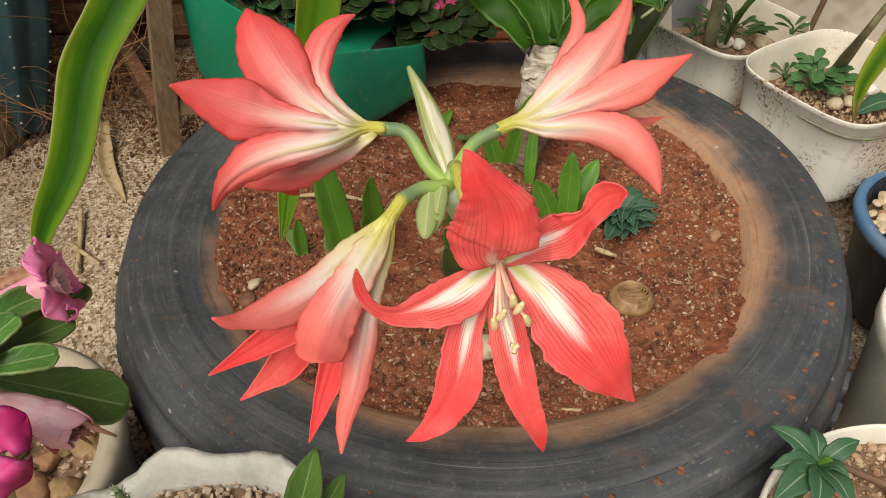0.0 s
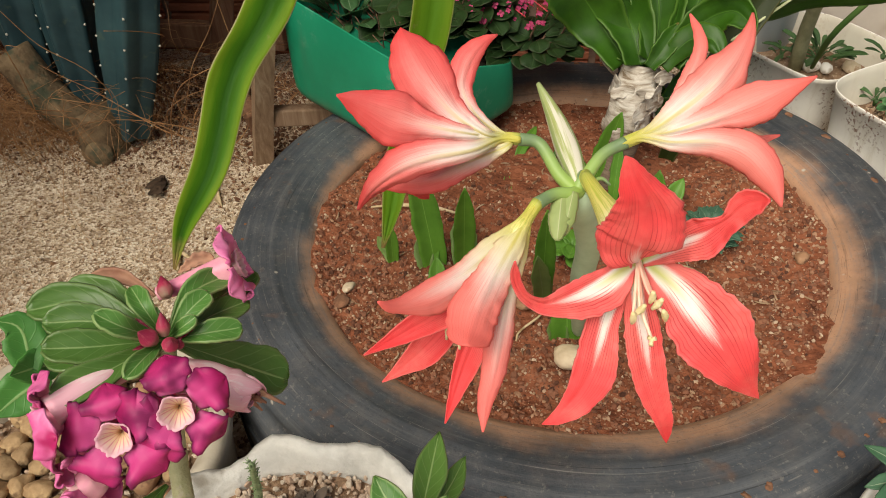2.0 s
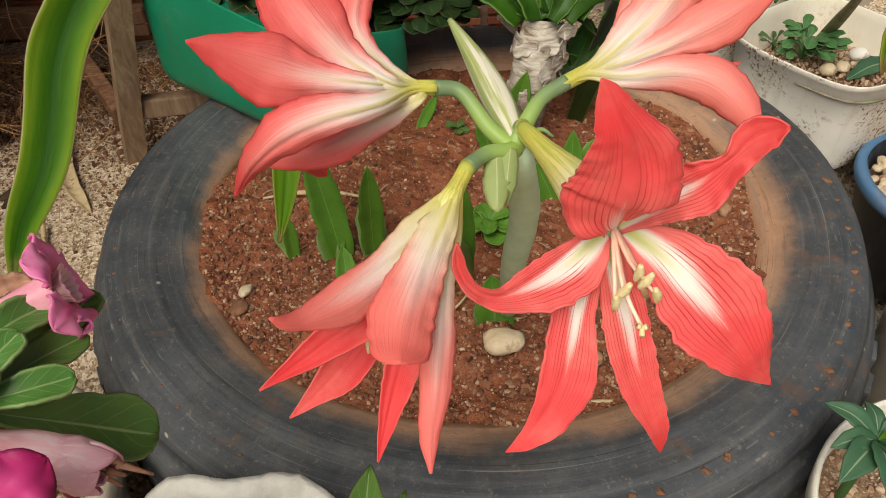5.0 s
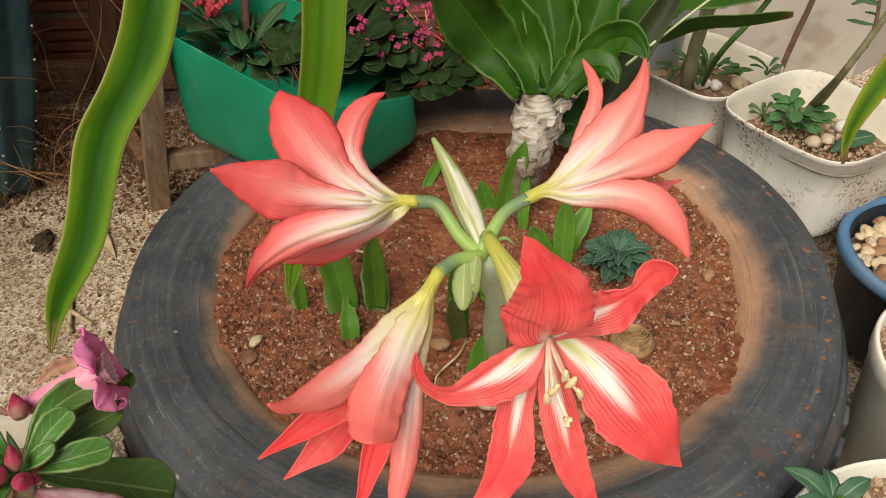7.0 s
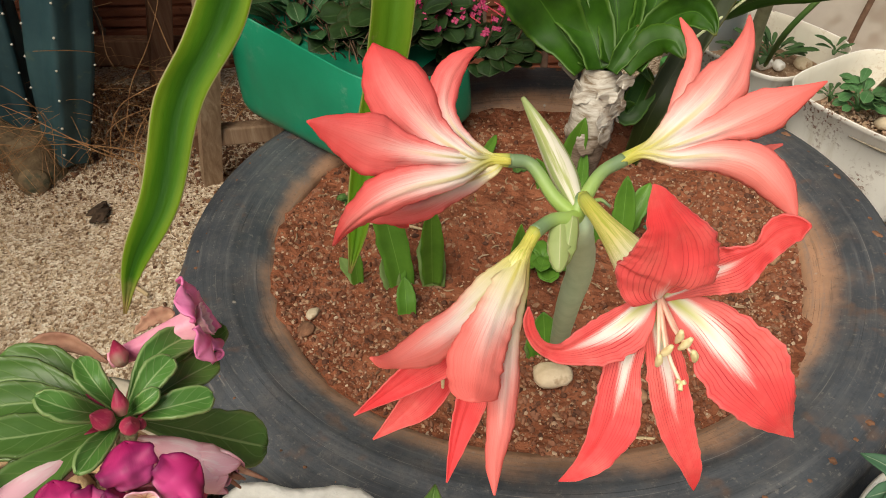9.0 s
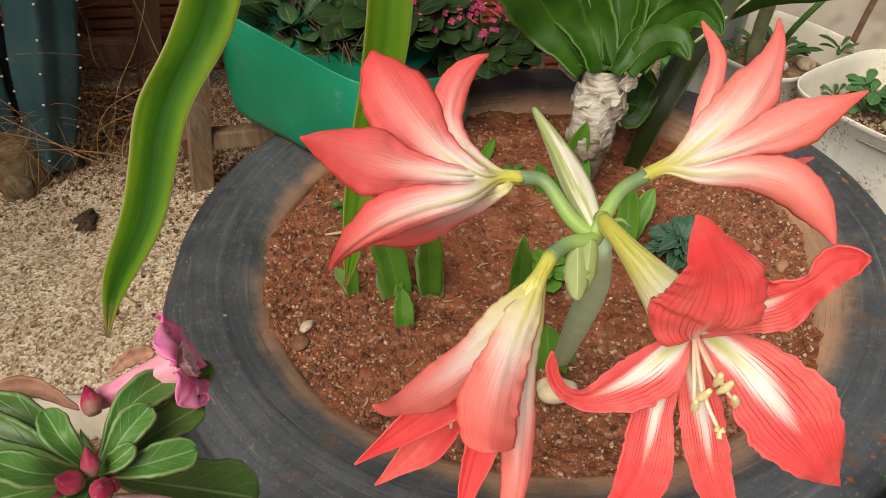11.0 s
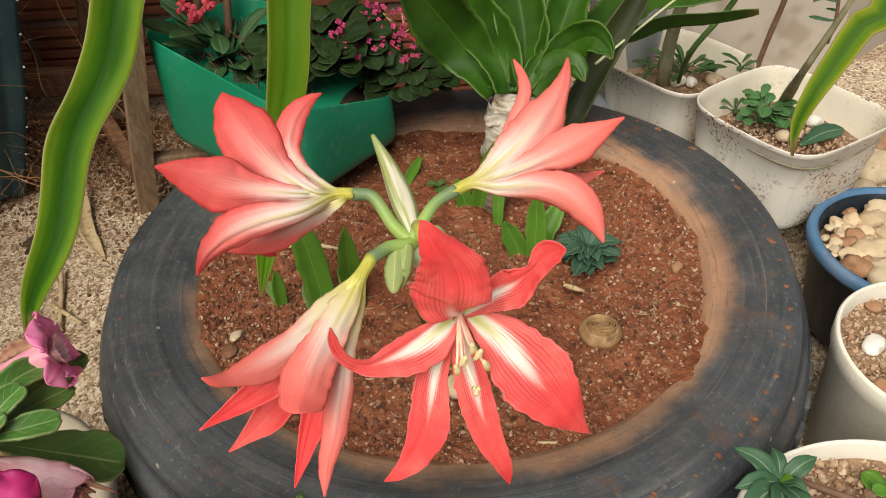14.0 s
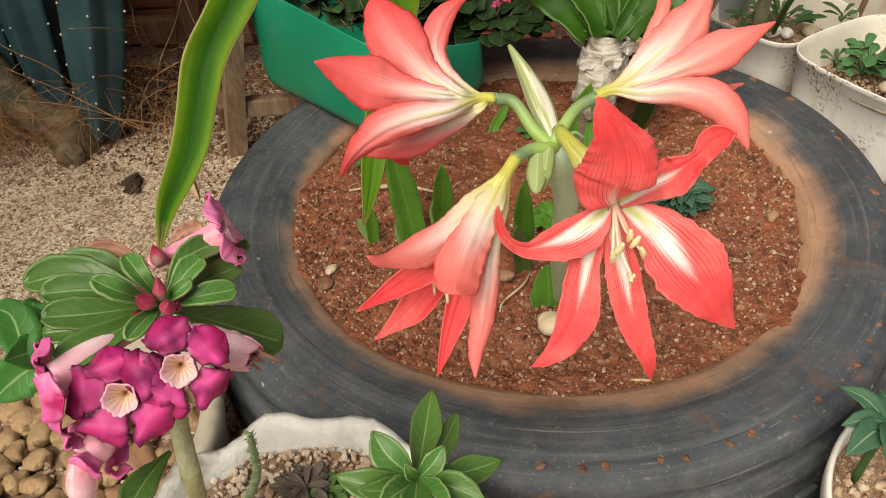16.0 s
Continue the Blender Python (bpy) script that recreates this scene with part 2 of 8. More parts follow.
def part(name, shape, mats, parent=None, label="", smooth=True, solid=0.0, at=None):
    """Links (verts, faces, uvs) in world places as one mesh object under parent."""
    verts, faces, uvs = (*shape, None)[:3]
    base = Vector(at) if at is not None else (origin_of(parent) if parent is not None else Vector((0, 0, 0)))
    me = bpy.data.meshes.new(name)
    me.from_pydata([tuple(Vector(v) - base) for v in verts], [], faces)
    for m in mats if isinstance(mats, (list, tuple)) else [mats]:
        me.materials.append(m)
    if uvs:
        layer = me.uv_layers.new(name="UVMap")
        flat = np.empty(len(me.loops), dtype=np.int32)
        me.loops.foreach_get("vertex_index", flat)
        layer.data.foreach_set("uv", np.array(uvs, dtype=np.float32)[flat].ravel())
    if smooth:
        me.polygons.foreach_set("use_smooth", [True] * len(me.polygons))
    ob = new(name, me)
    if parent is not None:
        ob.parent = parent
        ob.location = base - origin_of(parent)
    else:
        ob.location = base
    if solid:
        mod = ob.modifiers.new("thickness", "SOLIDIFY")
        mod.thickness, mod.offset = solid, 0.0
        if len(me.materials) > 1:
            mod.material_offset = 1
    if label:
        ob["label"] = label
    return ob


def merged(shapes):
    verts, faces, uvs = [], [], []
    for s in shapes:
        n = len(verts)
        verts += list(s[0])
        faces += [tuple(i + n for i in f) for f in s[1]]
        uvs += list(s[2]) if len(s) > 2 and s[2] else [(0.5, 0.5)] * len(s[0])
    return verts, faces, uvs


def curve_points(pts, n):
    """n + 1 places along a smooth line through pts, at even steps."""
    p = [Vector(q) for q in pts]
    p = [p[0] * 2 - p[1], *p, p[-1] * 2 - p[-2]]
    dense = []
    for i in range(1, len(p) - 2):
        a, b, c, d = p[i - 1:i + 3]
        for k in range(24):
            t = k / 24
            dense.append(0.5 * ((2 * b) + (c - a) * t + (2 * a - 5 * b + 4 * c - d) * t * t + (3 * b - a - 3 * c + d) * t ** 3))
    dense.append(p[-2])
    run = [0.0]
    for a, b in zip(dense, dense[1:]):
        run.append(run[-1] + (b - a).length)
    out, j = [], 0
    for i in range(n + 1):
        want = run[-1] * i / n
        while j < len(run) - 2 and run[j + 1] < want:
            j += 1
        f = (want - run[j]) / max(run[j + 1] - run[j], 1e-9)
        out.append(dense[j].lerp(dense[j + 1], min(max(f, 0), 1)))
    return out


def interp(table, s):
    """A smooth curve through (place, value) pairs."""
    n = len(table)
    for i in range(n - 1):
        (a, va), (b, vb) = table[i], table[i + 1]
        if s <= b:
            f = (s - a) / (b - a)
            m0 = (vb - table[i - 1][1]) / (b - table[i - 1][0]) if i else (vb - va) / (b - a)
            m1 = (table[i + 2][1] - va) / (table[i + 2][0] - a) if i + 2 < n else (vb - va) / (b - a)
            h = (b - a) * f * (1 - f)
            return max(va + (vb - va) * f * f * (3 - 2 * f) + h * ((1 - f) * m0 - f * m1), 0.0)
    return table[-1][1]


PETAL = ((0, 0.17), (0.14, 0.27), (0.3, 0.60), (0.48, 0.95), (0.6, 1.0), (0.75, 0.83), (0.88, 0.46), (0.95, 0.18), (1, 0.04))
SPOON = ((0, 0.14), (0.2, 0.34), (0.45, 0.70), (0.7, 1.0), (0.86, 0.95), (0.95, 0.66), (1, 0.2))
YOVAL = ((0, 0.12), (0.22, 0.55), (0.48, 1.0), (0.66, 0.94), (0.85, 0.55), (0.95, 0.2), (1, 0.03))
LONG = ((0, 0.8), (0.4, 1.0), (0.8, 1.0), (0.9, 0.85), (0.96, 0.55), (1, 0.06))
STRAP = ((0, 0.55), (0.25, 0.9), (0.5, 1.0), (0.75, 0.85), (0.92, 0.4), (1, 0.02))
OVAL = ((0, 0.12), (0.2, 0.5), (0.5, 0.92), (0.7, 1.0), (0.88, 0.72), (0.97, 0.32), (1, 0.05))
LANCE = ((0, 0.25), (0.25, 0.8), (0.45, 1.0), (0.7, 0.75), (0.9, 0.3), (1, 0.02))


def blade(pts, width, facing, profile=PETAL, cup=0.2, ruffle=0.0, nu=8, nv=22, seed=0, waves=5.0, twist=0.0, start=0.0, snake=0.0):
    """A petal or leaf: a strip along pts, half width as given, its upper side towards facing (one or more vectors)."""
    mid = curve_points(pts, nv)
    face = [Vector(f) for f in (facing if isinstance(facing[0], (tuple, list, Vector)) else [facing])]
    rnd = random.Random(seed)
    ph = [rnd.uniform(0, 6.28) for _ in range(4)]
    verts, uvs = [], []
    for i, m in enumerate(mid):
        s = i / nv
        t = (mid[min(i + 1, nv)] - mid[max(i - 1, 0)]).normalized()
        x = s * (len(face) - 1)
        k = min(int(x), len(face) - 2) if len(face) > 1 else 0
        n = face[k].lerp(face[k + 1], x - k) if len(face) > 1 else face[0]
        n = (n - t * n.dot(t)).normalized()
        side = t.cross(n)
        if twist:
            rot = Matrix.Rotation(radians(twist) * s, 3, t)
            n, side = rot @ n, rot @ side
        w = width * interp(profile, s)
        for j in range(nu + 1):
            v = 2 * j / nu - 1
            q = v * (1 + 0.03 * math.sin(waves * 5.1 * s + ph[2] + (2 if v > 0 else 0)) + 0.10 * noise.noise((s * 9, ph[0] + (3 if v > 0 else 0), 0.5)) + 0.075 * noise.noise((s * 34, ph[1] + (5 if v > 0 else 0), 0.5)))
            crease = 0.05 * w * math.exp(-(v / 0.12) ** 2) + 0.02 * width * math.sin(9 * v + ph[3]) * s
            up = -crease * (1 if cup >= 0 else -1) + cup * w * (v * v - 0.2) + ruffle * width * abs(v) ** 1.5 * math.sin(waves * 6.28 * s + (ph[0] if v > 0 else ph[1])) * math.sin(math.pi * min(1, s * 1.05))
            verts.append(m + side * (w * q + snake * math.sin(waves * 6.28 * s + ph[0])) + n * up)
            uvs.append((j / nu, start + (1 - start) * s))
    faces = []
    for i in range(nv):
        for j in range(nu):
            a = i * (nu + 1) + j
            faces.append((a, a + 1, a + nu + 2, a + nu + 1))
    return verts, faces, uvs


def tube(pts, radii, n=10, steps=16, cap=True):
    """A round stem along pts; radii are spread along it."""
    mid = curve_points(pts, steps) if steps else [Vector(p) for p in pts]
    m = len(mid) - 1
    rt = [(i / (len(radii) - 1), r) for i, r in enumerate(radii)] if len(radii) > 1 else [(0, radii[0]), (1, radii[0])]
    verts, uvs, faces = [], [], []
    ref = Vector((0.31, 0.17, 0.93))
    t0 = (mid[1] - mid[0]).normalized()
    side = t0.cross(ref).normalized()
    for i, c in enumerate(mid):
        t = (mid[min(i + 1, m)] - mid[max(i - 1, 0)]).normalized()
        side = (side - t * side.dot(t)).normalized()
        up = t.cross(side)
        r = interp(rt, i / m)
        for j in range(n):
            a = 2 * math.pi * j / n
            verts.append(c + (side * math.cos(a) + up * math.sin(a)) * r)
            uvs.append((j / n, i / m))
    for i in range(m):
        for j in range(n):
            faces.append((i * n + j, i * n + (j + 1) % n, (i + 1) * n + (j + 1) % n, (i + 1) * n + j))
    if cap:
        faces += [tuple(range(n - 1, -1, -1)), tuple(range(m * n, m * n + n))]
    return verts, faces, uvs


def revolve(profile, n=64, at=(0, 0, 0), wobble=None, closed=False):
    """Turns (radius, height) pairs round the upright axis at a place; wobble(angle, index) adds to (radius, height)."""
    verts, faces, uvs = [], [], []
    c = Vector(at)
    k = len(profile)
    for i in range(n):
        a = 2 * math.pi * i / n
        for j, (r, z) in enumerate(profile):
            dr, dz = wobble(a, j) if wobble else (0, 0)
            verts.append(c + Vector(((r + dr) * math.cos(a), (r + dr) * math.sin(a), z + dz)))
            uvs.append((i / n, j / max(k - 1, 1)))
    for i in range(n):
        for j in range(k if closed else k - 1):
            a, b = i * k + j, ((i + 1) % n) * k + j
            j2 = (j + 1) % k - j
            faces.append((a, b, b + j2, a + j2))
    return verts, faces, uvs


def rounded_shell(center, half_x, half_y, levels, turn=0.0, power=4.0, n=64, wobble=0.0, seed=0):
    """A rounded-square vessel: levels are (scale, height); outside up, then inside down."""
    rnd = random.Random(seed)
    ph = [rnd.uniform(0, 6.28) for _ in range(3)]
    verts, faces, uvs = [], [], []
    c, k = Vector(center), len(levels)
    ct, st = math.cos(radians(turn)), math.sin(radians(turn))
    for i in range(n):
        a = 2 * math.pi * i / n
        r = (abs(math.cos(a)) ** power + abs(math.sin(a)) ** power) ** (-1 / power)
        w = 1 + wobble * (math.sin(2 * a + ph[0]) + 0.6 * math.sin(3 * a + ph[1]))
        for j, (s, z) in enumerate(levels):
            x, y = half_x * r * math.cos(a) * s * w, half_y * r * math.sin(a) * s * w
            dz = wobble * 0.12 * math.sin(2 * a + ph[2]) if z > 0.05 else 0
            verts.append(c + Vector((x * ct - y * st, x * st + y * ct, z + dz)))
            uvs.append((i / n, j / (k - 1)))
    for i in range(n):
        for j in range(k - 1):
            a, b = i * k + j, ((i + 1) % n) * k + j
            faces.append((a, b, b + 1, a + 1))
    faces.append(tuple(i * k + k - 1 for i in range(n)))
    faces.append(tuple(i * k for i in reversed(range(n))))
    return verts, faces, uvs


def box(center, size, turn=(0, 0, 0), bevel=0.003):
    bm = bmesh.new()
    bmesh.ops.create_cube(bm, size=1.0)
    bmesh.ops.scale(bm, vec=size, verts=bm.verts)
    if bevel:
        bmesh.ops.bevel(bm, geom=bm.edges[:], offset=bevel, segments=2, affect="EDGES", profile=0.6)
    bmesh.ops.transform(bm, matrix=pose(*center, *turn), verts=bm.verts)
    out = [v.co.copy() for v in bm.verts], [tuple(v.index for v in f.verts) for f in bm.faces]
    bm.free()
    return out


_ICO = {}


def ico(sub):
    if sub not in _ICO:
        bm = bmesh.new()
        bmesh.ops.create_icosphere(bm, subdivisions=sub, radius=1.0)
        bm.verts.ensure_lookup_table()
        _ICO[sub] = [v.co.copy() for v in bm.verts], [tuple(v.index for v in f.verts) for f in bm.faces]
        bm.free()
    return _ICO[sub]


def stone(center, size, seed=0, sub=2, rough=0.25, turn=None):
    """An uneven pebble of size (x, y, z) half lengths."""
    rnd = random.Random(seed)
    off = Vector((rnd.uniform(-9, 9), rnd.uniform(-9, 9), rnd.uniform(-9, 9)))
    rot = Euler(turn or (rnd.uniform(-0.3, 0.3), rnd.uniform(-0.3, 0.3), rnd.uniform(0, 6.28))).to_matrix()
    vs, fs = ico(sub)
    c = Vector(center)
    out = []
    for v in vs:
        k = 1 + rough * (noise.noise(v * 1.1 + off) + 0.5 * noise.noise(v * 2.4 + off))
        out.append(c + rot @ Vector((v.x * size[0] * k, v.y * size[1] * k, v.z * size[2] * k)))
    return out, fs


def towards(place, eye=(0.0, 0.0, 0.63)):
    return (Vector(eye) - Vector(place)).normalized()


# ---- setting ----
TYRE = Vector((0.047, 0.548, 0.0))
SOIL = 0.158


def step(a, b, x):
    t = min(max((x - a) / (b - a), 0), 1)
    return t * t * (3 - 2 * t)


def ground_height(x, y):
    left = 0.065 * step(0.30, 0.55, y) * step(0.0, -0.2, x)
    right = 0.112 * step(0.56, 0.72, y) * step(0.12, 0.32, x)
    back = 0.05 * step(0.7, 0.95, y)
    h = max(left, right, back)
    return h + 0.012 * noise.noise((x * 6, y * 6, 0.3)) + 0.005 * noise.noise((x * 22, y * 22, 1.3))


def sand_material():
    k = Mat("sand", 0.9, 0.2)
    grain = k.voronoi(330.0, out="Color")
    g = k.xyz(grain)
    col = k.ramp(g[0], (0.0, (0.17, 0.105, 0.065)), (0.3, (0.46, 0.34, 0.23)), (0.6, (0.62, 0.49, 0.36)), (1.0, (0.82, 0.72, 0.59)))
    big = k.noise(7.0, 5.0)
    col = k.mix(k.math("MULTIPLY", k.smooth(big, 0.46, 0.68), 0.42), col, (0.24, 0.145, 0.085))
    clod = k.smooth(k.noise(60.0, 5.0, 0.7), 0.54, 0.66)
    col = k.mix(k.math("MULTIPLY", clod, 0.55), col, (0.13, 0.07, 0.04))
    k.base(col)
    k.bump(k.voronoi(330.0), 0.7, 0.003)
    k.bump(k.noise(40.0, 6.0), 0.5, 0.004)
    return k.m


SAND = sand_material()


def soil_material():
    k = Mat("red_soil", 0.92, 0.2)
    col = k.ramp(k.noise(38.0, 7.0, 0.7), (0.30, (0.080, 0.028, 0.015)), (0.48, (0.235, 0.078, 0.039)), (0.70, (0.36, 0.140, 0.076)))
    col = k.mix(k.math("MULTIPLY", k.smooth(k.noise(7.0, 4.0), 0.45, 0.62), 0.5), col, (0.255, 0.082, 0.040))
    spots = k.xyz(k.voronoi(210.0, out="Color"))
    col = k.mix(k.smooth(spots[0], 0.93, 0.97), col, (0.36, 0.21, 0.13))
    k.base(col)
    k.bump(k.noise(160.0, 6.0), 0.9, 0.004)
    k.bump(k.voronoi(120.0), 0.7, 0.004)
    return k.m


RED_SOIL = soil_material()


def ground_sheet():
    xs = sorted(set([round(-1.2 + 0.03 * i, 3) for i in range(81)] + [-400, -120, -40, -12, -4, -2, 2, 4, 12, 40, 120, 400]))
    ys = sorted(set([round(-0.4 + 0.03 * i, 3) for i in range(66)] + [-400, -120, -40, -12, -4, -1.2, 2.5, 4, 12, 40, 120, 400]))
    verts = [(x, y, ground_height(x, y) if abs(x) < 1.3 and -0.45 < y < 1.6 else 0.05 * step(-0.4, 1.6, y)) for y in ys for x in xs]
    n = len(xs)
    faces = [(j * n + i, j * n + i + 1, (j + 1) * n + i + 1, (j + 1) * n + i) for j in range(len(ys) - 1) for i in range(n - 1)]
    ob = part("ground", (verts, faces), SAND)
    return tagged(ob, "coarse beige sand with darker damp patches", "ground", kind="structure")


ground_sheet()


def soil_height(x, y):
    r = math.hypot(x - TYRE.x, y - TYRE.y)
    return SOIL + 0.010 * noise.noise((x * 9, y * 9, 5.0)) + 0.005 * noise.noise((x * 30, y * 30, 2.0)) + 0.0025 * noise.noise((x * 75, y * 75, 4.0)) + 0.006 * step(0.2, 0.26, r)


def soil_bed():
    verts, faces = [TYRE + Vector((0, 0, SOIL))], []
    rings, n = 56, 150
    for k in range(1, rings + 1):
        r = 0.275 * k / rings
        for i in range(n):
            a = 2 * math.pi * i / n
            x, y = TYRE.x + r * math.cos(a), TYRE.y + r * math.sin(a)
            verts.append(Vector((x, y, soil_height(x, y) - (0.03 * step(0.258, 0.275, r)))))
    for i in range(n):
        faces.append((0, 1 + i, 1 + (i + 1) % n))
    for k in range(rings - 1):
        for i in range(n):
            a, b = 1 + k * n + i, 1 + k * n + (i + 1) % n
            faces.append((a, a + n, b + n, b))
    ob = part("soil", (verts, faces), RED_SOIL)
    return tagged(ob, "red-brown crumbly earth filling the tyre planter", "soil", kind="stuff")


soil_bed()


# the tyre lying flat
def rubber_material():
    k = Mat("rubber", 0.62, 0.45)
    co = k.coord()
    x, y, z = k.xyz(co)
    r = k.math("SQRT", k.math("ADD", k.math("MULTIPLY", x, x), k.math("MULTIPLY", y, y)))
    big = k.noise(9.0, 5.0, 0.6)
    fine = k.noise(70.0, 6.0, 0.7)
    col = k.ramp(big, (0.3, (0.028, 0.033, 0.042)), (0.7, (0.080, 0.089, 0.104)))
    col = k.mix(k.math("MULTIPLY", k.smooth(fine, 0.42, 0.68), 0.35), col, (0.11, 0.108, 0.105))
    # dust of red earth, thick on the bead and thin further out
    rr = k.math("ADD", k.math("ADD", r, k.math("MULTIPLY", x, -0.028)), k.math("MULTIPLY_ADD", k.noise(14.0, 5.0), 0.05, -0.025))
    bead = k.smooth(rr, 0.246, 0.270, 1.0, 0.0)
    dust = k.mix(fine, (0.40, 0.205, 0.12), (0.54, 0.315, 0.195))
    col = k.mix(k.math("MULTIPLY", bead, 0.92), col, dust)
    film = k.math("MULTIPLY", k.smooth(rr, 0.250, 0.300, 1.0, 0.0), k.smooth(k.noise(22.0, 5.0), 0.48, 0.66))
    col = k.mix(k.math("MULTIPLY", film, 0.30), col, (0.26, 0.15, 0.09))
    ang = k.math("ARCTAN2", y, x)
    vec = k.node("CombineXYZ")
    k.put(vec.inputs[0], k.math("MULTIPLY", ang, 2.2))
    k.put(vec.inputs[1], k.math("MULTIPLY", r, 170.0))
    worn = k.noise(1.0, 5.0, 0.7, vec=vec.outputs[0])
    col = k.mix(k.math("MULTIPLY", k.smooth(worn, 0.50, 0.72), 0.5), col, (0.15, 0.15, 0.155))
    col = k.mix(k.math("MULTIPLY", k.smooth(worn, 0.46, 0.30), 0.5), col, (0.020, 0.021, 0.024))
    hair = k.node("CombineXYZ")
    k.put(hair.inputs[0], k.math("MULTIPLY", ang, 1.1))
    k.put(hair.inputs[1], k.math("MULTIPLY", r, 520.0))
    scratch = k.noise(1.0, 3.0, 0.6, vec=hair.outputs[0])
    col = k.mix(k.math("MULTIPLY", k.smooth(scratch, 0.64, 0.70), 0.6), col, (0.27, 0.25, 0.23))
    col = k.mix(k.math("MULTIPLY", k.smooth(scratch, 0.36, 0.30), 0.7), col, (0.018, 0.018, 0.02))
    blotch = k.smooth(k.noise(34.0, 6.0, 0.75), 0.52, 0.66)
    col = k.mix(k.math("MULTIPLY", blotch, 0.32), col, (0.15, 0.14, 0.135))
    spot = k.smooth(k.noise(26.0, 3.0), 0.60, 0.70)
    col = k.mix(k.math("MULTIPLY", spot, 0.42), col, (0.17, 0.085, 0.045))
    chip = k.smooth(k.xyz(k.voronoi(95.0, out="Color"))[1], 0.965, 0.985)
    col = k.mix(k.math("MULTIPLY", chip, k.smooth(k.voronoi(95.0), 0.25, 0.12)), col, (0.45, 0.40, 0.34))
    for r0, w0, lo, tone in ((0.2855, 0.0006, 0.50, (0.020, 0.020, 0.022)), (0.2990, 0.0006, 0.54, (0.30, 0.28, 0.26)), (0.3105, 0.0005, 0.52, (0.34, 0.31, 0.28)), (0.3190, 0.0008, 0.56, (0.42, 0.38, 0.33))):
        near = k.math("ABSOLUTE", k.math("SUBTRACT", k.math("ADD", r, k.math("MULTIPLY_ADD", k.noise(18.0, 3.0), 0.004, -0.002)), r0))
        broken = k.smooth(k.noise(1.0, 4.0, 0.7, vec=k.stretch(vec.outputs[0], 6.0, 0.02, 1.0)), lo, lo + 0.06)
        col = k.mix(k.math("MULTIPLY", k.math("MULTIPLY", k.smooth(near, w0 * 0.5, w0 * 1.4, 1.0, 0.0), broken), 0.30), col, tone)
    speck = k.noise(230.0, 4.0, 0.7)
    col = k.mix(k.math("MULTIPLY", k.smooth(speck, 0.58, 0.68), 0.45), col, (0.22, 0.20, 0.18))
    col = k.mix(k.math("MULTIPLY", k.smooth(speck, 0.42, 0.32), 0.35), col, (0.028, 0.029, 0.033))
    k.base(col)
    ring = k.math("SINE", k.math("MULTIPLY", r, 900.0))
    k.bump(ring, 0.05, 0.0008)
    k.bump(fine, 0.5, 0.0015)
    k.bump(speck, 0.4, 0.0008)
    k.bump(worn, 0.25, 0.0012)
    k.put(k.b.inputs["Roughness"], k.ramp(big, (0.3, 0.5), (0.7, 0.72)))
    return k.m


RUBBER = rubber_material()
RED_DUST = speckled("red_dust", (0.11, 0.055, 0.034), (0.28, 0.135, 0.075), 90, 0.95)


def tyre():
    t = thing("tyre", (TYRE.x, TYRE.y, 0.0), "worn black rubber tyre lying flat, red dust on its bead", "tyre")
    prof = [(0.272, 0.0), (0.262, 0.05), (0.255, 0.12), (0.243, 0.150), (0.2405, 0.158), (0.243, 0.1655), (0.250, 0.1695), (0.258, 0.1735)]
    # sidewall with thin moulded rings
    for i in range(1, 17):
        f = i / 16
        r = 0.258 + 0.066 * f
        z = 0.1735 + 0.0135 * math.sin(math.pi * (0.08 + 0.62 * f)) - 0.0035 - 0.006 * f * f
        prof.append((r, z + (0.0011 if i in (5, 6, 11, 14) else 0)))
    prof += [(0.3275, 0.1655), (0.329, 0.1618), (0.3275, 0.159), (0.333, 0.1545), (0.3385, 0.146), (0.3405, 0.138), (0.3385, 0.134), (0.342, 0.129), (0.3435, 0.10), (0.3395, 0.097), (0.3395, 0.092), (0.3435, 0.089), (0.344, 0.04), (0.338, 0.0)]

    def worn(a, j):
        return 0.0022 * math.sin(2 * a + 1.0) + 0.0012 * math.sin(5 * a), 0.0025 * math.sin(3 * a + 0.6) + (0.002 * math.sin(2 * a))

    part("casing", revolve(prof, 200, (TYRE.x, TYRE.y, 0), worn), RUBBER, t)
    # earth caught in the shoulder notches
    rnd = random.Random(4)
    for i in range(72):
        a = 2 * math.pi * (i + rnd.uniform(-0.22, 0.22)) / 72
        s = rnd.uniform(0.3, 0.85)
        s *= (1.0 if math.cos(a) > -0.2 else 0.45) * (0.55 if math.sin(a) < -0.2 else 0.9)
        r = 0.3115 + rnd.uniform(-0.0020, 0.0015)
        dz = 0.0025 * math.sin(3 * a + 0.6) + 0.002 * math.sin(2 * a)
        c = (TYRE.x + r * math.cos(a), TYRE.y + r * math.sin(a), 0.1792 + dz)
        part("notch", stone(c, (0.0078 * s, 0.0064 * s, 0.0011), i, 3, 0.5), RED_DUST, t, "shoulder notch packed with red earth" if i == 0 else "")
    # moulded ribs across the tread
    for i in range(60):
        a = 2 * math.pi * i / 60
        c = (TYRE.x + 0.3432 * math.cos(a), TYRE.y + 0.3432 * math.sin(a), 0.113)
        part("tread_block", box(c, (0.005, 0.021, 0.026), (0, 0, math.degrees(a)), 0.0015), RUBBER, t)
    return t


tyre()


